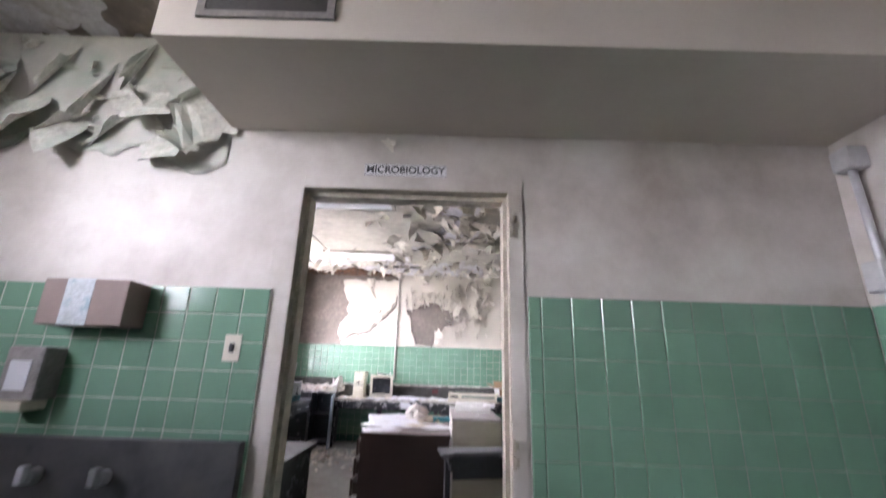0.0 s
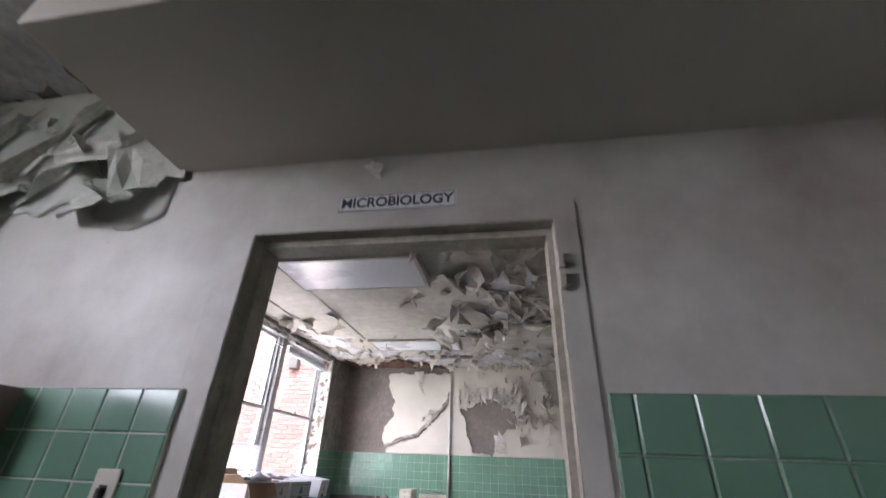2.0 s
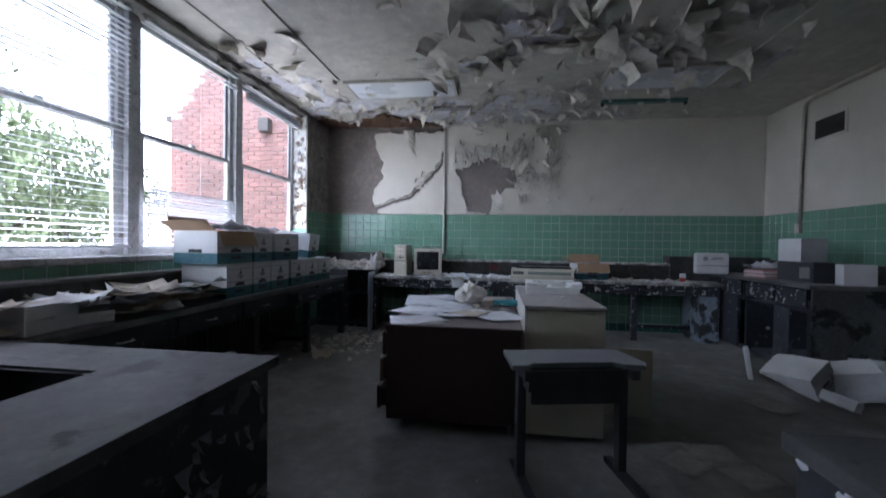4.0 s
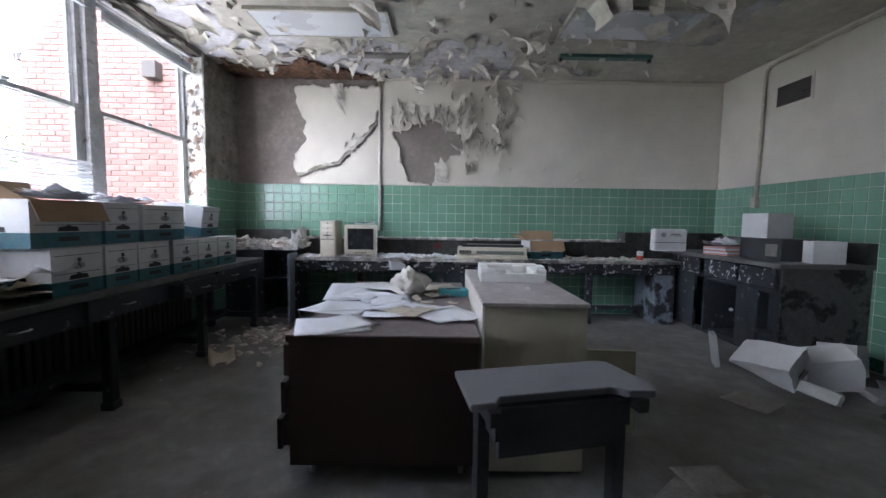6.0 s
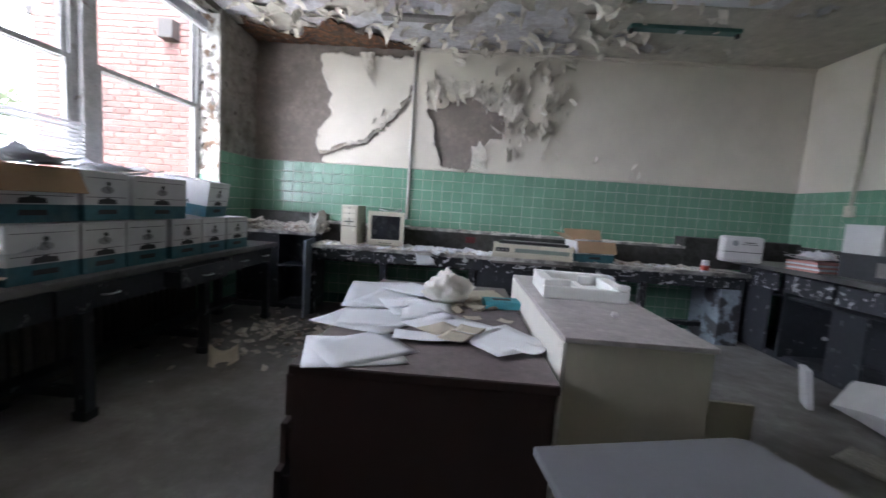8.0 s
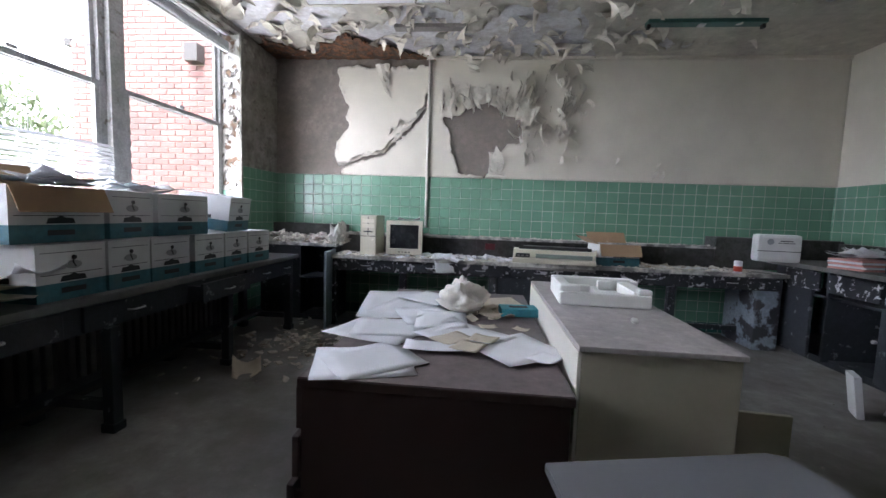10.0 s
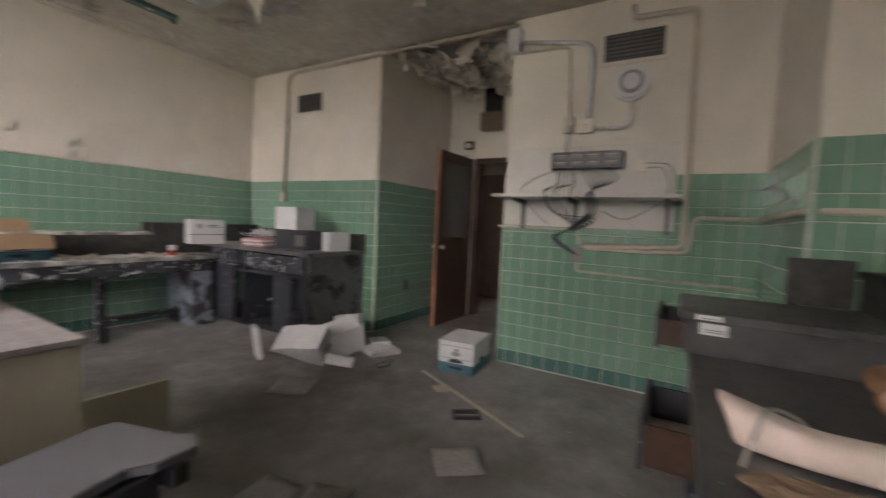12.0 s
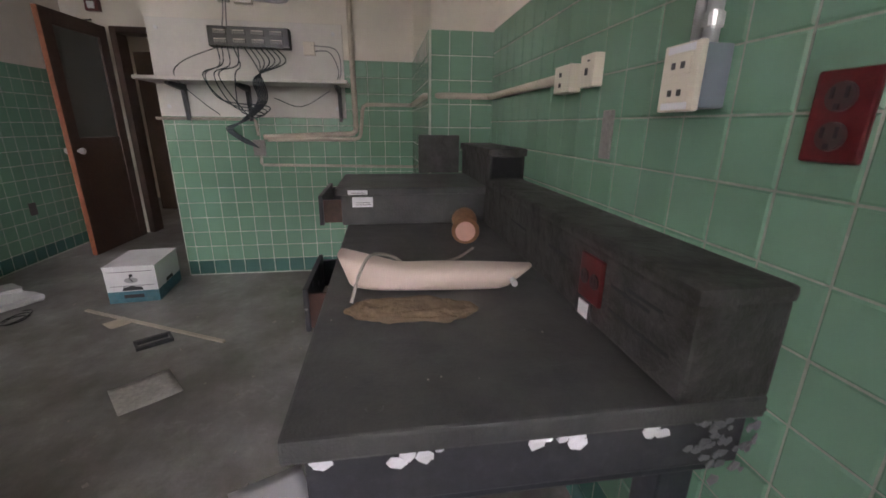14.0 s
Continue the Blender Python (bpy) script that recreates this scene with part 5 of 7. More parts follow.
tb = thing("typing_table", 1.065, 2.06, 0, "small grey laminate table with a notched front edge", "table")
part("top", prism([(-0.36, 0.1), (-0.32, -0.2), (-0.24, -0.18), (-0.215, -0.135), (0.2, -0.045), (0.25, -0.075), (0.345, -0.075), (0.365, -0.02), (0.29, 0.225), (0.24, 0.235)], 0.61, 0.635, 0.003), TABLE, tb)
turn = pose(0, 0, 0, 0, 0, 12)
for b in ((-0.27, 0.25, 0.1, 0.12, 0.44, 0.61), (-0.27, -0.25, -0.13, 0.1, 0.5, 0.61), (0.23, 0.25, -0.11, 0.1, 0.5, 0.61), (-0.25, 0.23, -0.11, -0.09, 0.43, 0.6)):
    part("apron", box(*b, 0.003, turn), TABLE_LEG, tb)
for s in (-1, 1):
    part("leg", box(s * 0.275 - 0.022, s * 0.275 + 0.022, -0.03, 0.03, 0.03, 0.6, 0.004, turn), TABLE_LEG, tb)
    part("foot", box(s * 0.275 - 0.025, s * 0.275 + 0.025, -0.24, 0.14, 0.0, 0.035, 0.008, turn), TABLE_LEG, tb)
    part("gusset", box(s * 0.275 - 0.02, s * 0.275 + 0.02, -0.15, 0.12, 0.56, 0.61, 0.004, turn), TABLE_LEG, tb)

# ---- loose things ----


def crumple(bm, amount, scale, seed):
    for v in bm.verts:
        v.co += Vector((wobble(v.co.y, v.co.z, scale, seed), wobble(v.co.x, v.co.z, scale, seed + 3), wobble(v.co.x, v.co.y, scale, seed + 7))) * amount
    return bm


def archive_box(x, y, z, rz, label, w=0.31, d=0.39, h=0.262, open_top=False, tip=0.0, lid=True, group="archive boxes", flap=False):
    """A white and teal cardboard archive box; its printed end looks along local +x."""
    b = thing("archive_box", x, y, z, label, "cardboard box", group, rz, 0, tip)
    t = 0.005
    panels("side", ((-d / 2, -d / 2 + t, -w / 2, w / 2, 0.085, h), (d / 2 - t, d / 2, -w / 2, w / 2, 0.085, h), (-d / 2 + t, d / 2 - t, -w / 2, -w / 2 + t, 0.085, h), (-d / 2 + t, d / 2 - t, w / 2 - t, w / 2, 0.085, h)), CARD, b, bevel=0)
    part("base_band", boxes((-d / 2, d / 2, -w / 2, w / 2, 0.001, 0.085)), CARD_TEAL, b, "teal printed band")
    if lid:
        part("lid", box(-d / 2 - 0.004, d / 2 + 0.004, -w / 2 - 0.004, w / 2 + 0.004, h - 0.004, h + 0.008, 0.003), CARD, b)
    f = d / 2
    bm = disc(f + 0.001, 0, 0, 0.02, 0.003, 18, "x")
    bmesh.ops.scale(bm, vec=(1, 2.1, 1), verts=bm.verts)
    bmesh.ops.translate(bm, vec=(0, 0, h - 0.095), verts=bm.verts)
    part("hand_hole", bm, mat_hole, b, "oval hand hole")
    part("tie_button", disc(f + 0.003, 0.004, h - 0.06, 0.011, 0.005, 14, "x"), INK, b)
    part("tie_string", tube([(f + 0.004, 0.004, h - 0.06), (f + 0.006, -0.006, h - 0.08), (f + 0.004, 0.01, h - 0.105)], 0.0025, 6), INK, b)
    part("printed_line", boxes((f, f + 0.001, -w / 2 + 0.02, w / 2 - 0.02, h - 0.034, h - 0.031), (f, f + 0.001, -w / 2 + 0.02, w / 2 - 0.02, h - 0.137, h - 0.134)), INK, b)
    part("printed_mark", prism_x(f, [(-0.065, 0.09), (0.065, 0.09), (0.055, 0.115), (0.02, 0.118), (0.0, 0.128), (-0.02, 0.118), (-0.055, 0.115)]), INK, b, "dark printed maker's mark")
    part("band_mark", boxes((f, f + 0.001, -0.06, 0.06, 0.035, 0.06)), INK, b)
    for s in (-1, 1):
        part("side_mark", boxes((-0.06, 0.06, s * (w / 2 + 0.0005) - 0.0005, s * (w / 2 + 0.0005) + 0.0005, 0.088, 0.115)), INK, b)
    if open_top:
        part("flap", box(-d / 2, d / 2, -0.001, 0.003, 0.0, 0.15, 0, pose(0, -w / 2 - 0.01, h, 62, 0, 0)), CARD_BROWN, b, "brown inner flap folded out")
        part("flap", box(-0.003, 0.001, -w / 2, w / 2, 0, 0.13, 0, pose(d / 2 + 0.004, 0, h, 0, 155, 0)), CARD_BROWN, b, "brown inner flap hanging down")
        part("flap", box(-0.003, 0.001, -w / 2, w / 2, 0, 0.13, 0, pose(-d / 2, 0, h, 0, -30, 0)), CARD_BROWN, b)
    return b


def prism_x(f, pts):
    bm = prism(pts, 0, 0.001, 0)
    bmesh.ops.transform(bm, matrix=Matrix(((0, 0, 1, f), (1, 0, 0, 0), (0, 1, 0, 0), (0, 0, 0, 1))), verts=bm.verts)
    return bm


mat_hole = mat("hole_shadow_grey", (0.3, 0.3, 0.31), 0.9, 0.1, 8, 0)
WB = 0.772
for y, w in ((2.955, 0.34), (3.275, 0.28), (3.59, 0.31), (3.96, 0.31), (4.28, 0.29), (4.62, 0.31)):
    archive_box(-1.645, y, WB, rnd.uniform(-2, 2), "white and teal cardboard archive box on the window bench", w=w)
archive_box(-1.66, 2.93, WB + 0.275, -3, "open archive box with brown inner flaps, stacked on another", w=0.42, lid=False, open_top=True)
archive_box(-1.66, 3.31, WB + 0.275, 2, "archive box stacked on the row with papers over it", w=0.3, lid=False)
archive_box(-1.63, 3.7, WB + 0.275, -3, "grey sagging archive box stacked on the row", w=0.42, lid=False)
archive_box(-1.66, 4.3, WB + 0.30, 8, "white archive box tipped on top of the row", w=0.36, tip=7)
archive_box(3.98, 2.5, 0.0, 186, "lone white and teal archive box on the floor", w=0.31, d=0.42, h=0.26, group="")
ab = archive_box(1.9, 5.58, 0.777, -82, "torn open archive box with flaps on the bench", w=0.42, d=0.3, h=0.22, lid=False, open_top=True)


def paper(x, y, z, w, h, rz, material=PAPER, lift=0.012, label="loose white sheet of paper", group="loose papers", tilt=(0, 0), name="paper_sheet", n=6, parent=None):
    bm = bmesh.new()
    seed = rnd.uniform(0, 90)
    vs = [[bm.verts.new(((i / n - 0.5) * w * (1 + 0.03 * wobble(j * 0.3, i, 1, seed)), (j / n - 0.5) * h, 0.001 + lift * (abs(i / n - 0.5) + abs(j / n - 0.5)) ** 3 * (0.9 + wobble(round(i / n), round(j / n), 1.7, seed)) + lift * 0.25 * abs(wobble(i / n * 1.6, j / n * 1.6, 1.0, seed)))) for j in range(n + 1)] for i in range(n + 1)]
    for i in range(n):
        for j in range(n):
            bm.faces.new((vs[i][j], vs[i + 1][j], vs[i + 1][j + 1], vs[i][j + 1]))
    ob = link(name, bm, material, parent, smooth=True)
    ob.matrix_world = pose(x, y, z, tilt[0], tilt[1], rz)
    s = ob.modifiers.new("thickness", "SOLIDIFY")
    s.thickness = 0.0008
    return tagged(ob, label, "paper", group)


DZ = 0.706
for k, (x, y, w, h, a, mt) in enumerate((
        (0.12, 2.56, 0.3, 0.27, 12, PAPER), (0.14, 2.59, 0.28, 0.25, 20, PAPER), (0.08, 2.96, 0.33, 0.3, -14, PAPER), (0.11, 3.0, 0.28, 0.24, 6, PAPER), (0.02, 3.5, 0.3, 0.6, 8, PAPER), (0.12, 3.4, 0.26, 0.34, -6, PAPER), (0.25, 3.25, 0.24, 0.3, 18, PAPER),
        (0.34, 3.18, 0.22, 0.3, 4, PAPER), (0.47, 2.92, 0.3, 0.26, -28, PAPER), (0.68, 2.78, 0.27, 0.26, 24, PAPER), (0.35, 2.74, 0.2, 0.1, -4, PAPER), (0.78, 2.68, 0.1, 0.09, 30, PAPER), (0.62, 3.62, 0.26, 0.22, 10, PAPER_OLD), (0.42, 2.85, 0.14, 0.11, 24, PAPER_OLD), (0.49, 2.75, 0.1, 0.11, -12, PAPER_OLD),
        (0.55, 2.86, 0.08, 0.1, 40, PAPER_OLD), (0.57, 3.05, 0.07, 0.05, 12, PAPER_OLD), (0.72, 3.03, 0.06, 0.04, -20, PAPER_OLD), (0.6, 3.28, 0.08, 0.06, 33, PAPER_OLD), (0.25, 3.6, 0.3, 0.24, -20, PAPER))):
    paper(x, y, DZ + 0.0012 * k, w * 1.16, h * 1.16, a * 1.6 + rnd.uniform(-8, 8), mt, 0.005, "curled white sheet of paper on the desk" if mt is PAPER else "yellowed stained scrap of paper on the desk", "papers on the desk")
for k in range(54):
    paper(rnd.uniform(-1.76, -1.48), rnd.gauss(2.2, 0.32), WB + 0.0026 * k + 0.001, rnd.uniform(0.14, 0.25), rnd.uniform(0.16, 0.32), rnd.uniform(-70, 70), PAPER if rnd.random() < 0.7 else PAPER_OLD, 0.035, "dusty loose paper heaped on the window bench", "papers on the window bench", (rnd.uniform(-6, 6), rnd.uniform(-8, 8)))
for x, y, w, d, h, a in ((-1.6, 1.55, 0.2, 0.28, 0.14, 8), (-1.62, 1.8, 0.24, 0.2, 0.06, -14)):
    sm = thing("small_carton", x, y, WB, "small dusty carton at the end of the window bench", "cardboard box", "small cartons", a)
    part("body", box(-w / 2, w / 2, -d / 2, d / 2, 0, h, 0.004), CARD, sm)
    part("tape", box(-0.02, 0.02, -d / 2 - 0.001, d / 2 + 0.001, h - 0.001, h + 0.001, 0), PAPER_OLD, sm, "yellowed tape strip")
for k in range(9):
    paper(rnd.uniform(-1.78, -1.5), rnd.uniform(2.9, 3.85), WB + 0.545 + 0.004 * k, 0.24, 0.32, rnd.uniform(-70, 70), PAPER, 0.03, "loose paper lying over the archive boxes", "papers on the boxes", (rnd.uniform(-4, 4), rnd.uniform(-4, 8)))
for x, y, z, w, h, a in ((-0.2, 5.52, 0.777, 0.3, 0.2, 12), (0.12, 5.45, 0.777, 0.24, 0.3, 40), (0.35, 5.5, 0.777, 0.3, 0.22, -12), (0.55, 5.55, 0.777, 0.22, 0.2, 60), (0.2, 5.62, 0.779, 0.28, 0.2, 80), (2.55, 5.52, 0.777, 0.3, 0.22, 6), (2.75, 5.5, 0.779, 0.24, 0.2, 30), (2.35, 5.6, 0.777, 0.26, 0.2, -10), (-0.6, 5.4, 0.777, 0.2, 0.14, 10)):
    paper(x, y, z, w, h, a, PAPER if rnd.random() < 0.7 else PAPER_OLD, 0.02, "dusty sheet of paper on the north bench", "papers on the north bench")
paper(0.14, 5.385, 0.73, 0.2, 0.22, 20, PAPER, 0.02, "sheet of paper hanging over the bench edge", "papers on the north bench", (60, 0))
paper(2.68, 1.87, 0.001, 0.25, 0.25, 38, PAPER_DUST, 0.003, "square pale sheet on the dusty floor", "papers on the floor")
paper(3.44, 2.41, 0.001, 0.13, 0.12, 50, PAPER_OLD, 0.004, "small pale scrap on the dusty floor", "papers on the floor")
paper(2.83, 3.32, 0.001, 0.3, 0.28, 30, PAPER_TROD, 0.004, "stained sheet on the dusty floor", "papers on the floor")
paper(1.95, 1.12, 0.001, 0.3, 0.24, 25, PAPER, 0.004, "white sheet under the end of the bench", "papers on the floor")
for x, y, a in ((0.42, 1.5, 30), (1.2, 1.35, 70), (1.55, 1.55, 10), (1.75, 2.3, 40), (1.95, 2.45, 5), (1.6, 1.25, 55), (2.05, 2.2, 20)):
    paper(x, y, 0.001, 0.27, 0.21, a, PAPER_TROD, 0.004, "dirty trodden sheet on the floor", "papers on the floor")
paper(-1.2, 4.0, 0.001, 0.2, 0.22, 30, PAPER_OLD, 0.06, "curled sheet standing up on the floor", "papers on the floor", (12, 0))

cl = thing("crumpled_cloth", 0.43, 3.42, DZ + 0.01, "crumpled heap of off-white cloth on the desk", "cloth")
bm = bmesh.new()
bmesh.ops.create_icosphere(bm, subdivisions=4, radius=1.0)
for v in bm.verts:
    p = v.co.copy()
    r = 0.8 + 0.26 * wobble(p.x * 1.6, p.y * 1.6 + p.z, 1.4, 2) + 0.2 * noise.ridged_multi_fractal(Vector((p.x * 2.6, p.y * 2.6, p.z * 1.2)), 0.9, 2.2, 5, 1.0, 2.0) - 0.16
    spread = 1.25 - 0.6 * max(0, p.z)
    v.co = Vector((p.x * 0.125 * r * spread, p.y * 0.13 * r * spread, max(0, (p.z * 0.6 + 0.5)) * 0.165 * r))
part("cloth", bm, MOP, cl, smooth=True)
tx = thing("tissue_box", 0.74, 3.4, DZ, "flat teal tissue box on the desk", "box", rz=6)
part("carton", box(-0.1, 0.1, -0.06, 0.06, 0.001, 0.045, 0.004), TEAL, tx)
part("opening", box(-0.05, 0.05, -0.02, 0.02, 0.044, 0.047, 0), INK, tx)
bm = bmesh.new()
for _ in range(26):
    s = rnd.uniform(0.008, 0.03)
    cuboid(bm, -s, s, -s * 0.8, s * 0.7, 0, s * 0.5, 0, pose(rnd.gauss(0.6, 0.09), rnd.gauss(3.42, 0.08), DZ, rnd.uniform(-30, 30), rnd.uniform(-30, 30), rnd.uniform(0, 360)))
tagged(link("paper_crumbs", bm, PAPER_OLD), "brown paper crumbs strewn by the cloth", "debris", kind="stuff")

# moulded foam tray on the cabinet
tr = thing("foam_tray", 1.1, 3.23, 0.851, "white moulded foam packing tray with hollows", "packing foam", rz=-3)
W, D = 0.2, 0.19
part("tray", boxes((-W, W, -D, -D + 0.035, 0.0, 0.06), (-W, W, D - 0.05, D, 0.0, 0.085), (-W, -W + 0.06, -D + 0.035, D - 0.05, 0, 0.08), (W - 0.07, W, -D + 0.035, D - 0.05, 0, 0.07), (-W + 0.06, W - 0.07, -D + 0.035, D - 0.05, 0.0, 0.025), (-0.03, 0.0, -D + 0.035, 0.02, 0.025, 0.06), (-W + 0.06, -0.03, 0.0, 0.03, 0.025, 0.065), (-W, -W + 0.09, -D, -D + 0.06, 0.06, 0.09), (W - 0.06, W, -D, -D + 0.05, 0.06, 0.085), (0.03, 0.1, D - 0.08, D - 0.05, 0.025, 0.075), bevel=0.008), FOAM, tr)
st = thing("paper_stack", 1.24, 3.6, 0.851, "thin stack of white paper on the cabinet", "paper", rz=-4)
part("sheets", box(-0.17, 0.17, -0.07, 0.07, 0, 0.05, 0.003), PAPER, st)
pl = thing("foam_crumb", 1.12, 2.76, 0.851, "small white foam crumb on the cabinet", "debris")
part("crumb", crumple(disc(0, 0, 0.012, 0.012, 0.024, 10, "x", 0.004), 0.004, 40, 2), FOAM, pl)

# computer, printer and boxes on the north bench
pc = thing("computer_tower", -0.68, 5.55, 0.777, "old beige computer tower on the bench", "computer")
part("case", box(-0.09, 0.09, -0.14, 0.2, 0.0, 0.43, 0.006), BEIGE, pc)
part("front_panel", box(-0.085, 0.085, -0.158, -0.14, 0.01, 0.425, 0.008), BEIGE, pc)
for z in (0.37, 0.315):
    part("drive_bay", box(-0.065, 0.065, -0.163, -0.157, z - 0.02, z + 0.02, 0.002), IVORY, pc)
part("floppy_slot", box(-0.05, 0.05, -0.162, -0.157, 0.25, 0.262, 0), INK, pc)
part("front_groove", boxes((-0.005, 0.003, -0.161, -0.157, 0.22, 0.41), (-0.08, 0.08, -0.161, -0.157, 0.205, 0.212)), INK, pc)
part("power_button", disc(0.05, -0.16, 0.17, 0.012, 0.008, 14, "y"), IVORY, pc)
mo = thing("crt_monitor", -0.3, 5.55, 0.777, "old beige tube monitor with a dark dusty screen", "monitor", rz=4)
part("bezel", boxes((-0.19, 0.19, -0.17, -0.11, 0.34, 0.385), (-0.19, 0.19, -0.17, -0.11, 0.03, 0.09), (-0.19, -0.15, -0.17, -0.11, 0.09, 0.34), (0.15, 0.19, -0.17, -0.11, 0.09, 0.34), bevel=0.006), BEIGE, mo)
bm = box(-0.18, 0.18, -0.11, 0.2, 0.035, 0.375, 0)
for v in bm.verts:
    if v.co.y > 0:
        v.co.x *= 0.65
        v.co.z = 0.2 + (v.co.z - 0.2) * 0.7
part("housing", bm, BEIGE, mo)
part("screen", crumple(box(-0.152, 0.152, -0.15, -0.112, 0.088, 0.342, 0.012), 0, 1, 0), SCREEN, mo, "dark dusty glass")
part("stand", disc(0, 0.0, 0.016, 0.13, 0.03, 24), BEIGE, mo)
for k in range(4):
    part("button", box(-0.06 + k * 0.035, -0.04 + k * 0.035, -0.175, -0.17, 0.05, 0.06, 0), BLACK, mo)
paper(-0.28, 5.6, 1.165, 0.24, 0.16, 6, PAPER, 0.03, "crumpled paper on the monitor", "papers on the north bench")
pr = thing("dot_matrix_printer", 1.27, 5.5, 0.777, "wide old beige dot-matrix printer covered in dust", "printer", rz=-5)
part("base", box(-0.41, 0.41, -0.17, 0.17, 0.0, 0.05, 0.008), BEIGE, pr)
bm = box(-0.405, 0.405, -0.165, 0.16, 0.052, 0.135, 0.008)
for v in bm.verts:
    if v.co.z > 0.09 and v.co.y < -0.1:
        v.co.y += 0.03
part("upper_case", bm, BEIGE, pr)
part("front_band", box(-0.18, 0.37, -0.172, -0.15, 0.06, 0.1, 0.003), mat("grey_green_band", (0.2, 0.24, 0.22), 0.5, 0.1, 8, 0), pr, "grey-green front panel")
part("key_panel", box(-0.38, -0.24, -0.17, -0.15, 0.06, 0.1, 0.002), BLACK, pr)
for k in range(3):
    part("key", box(-0.37 + k * 0.045, -0.34 + k * 0.045, -0.176, -0.169, 0.07, 0.085, 0.001), VENT_FRAME, pr)
part("paper_slot", box(-0.34, 0.34, -0.06, 0.02, 0.134, 0.139, 0), BLACK, pr)
part("platen", tube([(-0.35, -0.02, 0.145), (0.38, -0.02, 0.145)], 0.02, 14), BLACK, pr)
part("platen_knob", disc(0.42, -0.02, 0.12, 0.03, 0.025, 20, "x", 0.004), BEIGE, pr)
part("tractor_cover", box(-0.3, 0.36, 0.03, 0.13, 0.136, 0.165, 0.006), mat("smoked_cover", (0.16, 0.155, 0.15), 0.35, 0.2, 8, 0), pr)
ub2 = thing("drawer_unit", 1.25, 5.42, 0.62, "dark shelf board under the printer", "board")
part("board", box(-0.42, 0.42, -0.06, 0.0, 0.09, 0.115, 0.003), VENT_FRAME, ub2)
cn = thing("paint_can", 2.98, 5.3, 0.777, "small white can with a red label", "can")
part("can", disc(0, 0, 0.06, 0.035, 0.12, 20, "z", 0.004), PAPER, cn)
part("label_band", disc(0.0, 0, 0.045, 0.036, 0.05, 20), mat("red_label", (0.5, 0.06, 0.03), 0.5, 0.2, 8, 0), cn, "red printed band")
cs = thing("white_case", 3.32, 5.33, 0.902, "small white plastic case with rounded corners", "case", rz=-8)
part("shell", box(-0.18, 0.18, -0.07, 0.07, 0.0, 0.26, 0.03), CARD, cs)
part("seam", box(-0.182, 0.182, -0.073, -0.068, 0.1, 0.106, 0), INK, cs)
part("emblem", disc(-0.08, -0.0712, 0.19, 0.028, 0.002, 20, "y"), mat("grey_print", (0.25, 0.27, 0.3), 0.6, 0.1, 8, 0), cs, "round printed emblem")
part("print_line", boxes((0.0, 0.1, -0.0722, -0.0702, 0.195, 0.204), (-0.02, 0.12, -0.0722, -0.0702, 0.178, 0.184)), INK, cs)
fo = thing("folder_pile", 3.72, 4.85, 0.902, "pile of pink folders and loose papers", "folders", rz=8)
for k in range(5):
    part("folder", box(-0.2, 0.18, -0.13, 0.15, 0.018 * k, 0.018 * k + 0.014, 0.002, pose(0, 0, 0, 0, 0, rnd.uniform(-8, 8))), PINKPAPER if k % 2 == 0 else PAPER, fo)
for k in range(5):
    paper(3.68 + rnd.uniform(-0.05, 0.05), 4.86 + rnd.uniform(-0.06, 0.06), 1.0 + 0.012 * k, 0.22, 0.3, rnd.uniform(-40, 40), PAPER, 0.05, "crumpled paper on the folders", "papers on the counter")
db = thing("dark_equipment_case", 3.8, 4.38, 0.902, "dark grey equipment case under a white carton", "equipment", rz=4)
part("case", box(-0.17, 0.17, -0.24, 0.22, 0.0, 0.2, 0.008), TABLE_LEG, db)
part("dial_plate", box(-0.178, -0.17, -0.2, -0.08, 0.04, 0.15, 0.003), VENT_FRAME, db)
wc = thing("white_carton", 3.76, 4.45, 1.103, "open white cardboard carton on a dark case", "cardboard box", rz=6)
w, d, h = 0.13, 0.14, 0.23
panels("side", ((-w, -w + 0.006, -d, d, 0, h), (w - 0.006, w, -d, d, 0, h), (-w + 0.006, w - 0.006, -d, -d + 0.006, 0, h), (-w + 0.006, w - 0.006, d - 0.006, d, 0, h), (-w + 0.006, w - 0.006, -d + 0.006, d - 0.006, 0, 0.006)), CARD, wc, bevel=0)
part("inner_flap", box(-w + 0.008, w - 0.008, -0.08, d - 0.01, h - 0.03, h - 0.025, 0), CARD_BROWN, wc)
w2 = thing("white_carton", 3.92, 4.02, 0.902, "small white carton at the counter end", "cardboard box", rz=-12)
part("body", box(-0.12, 0.12, -0.07, 0.07, 0, 0.19, 0.004), CARD, w2)

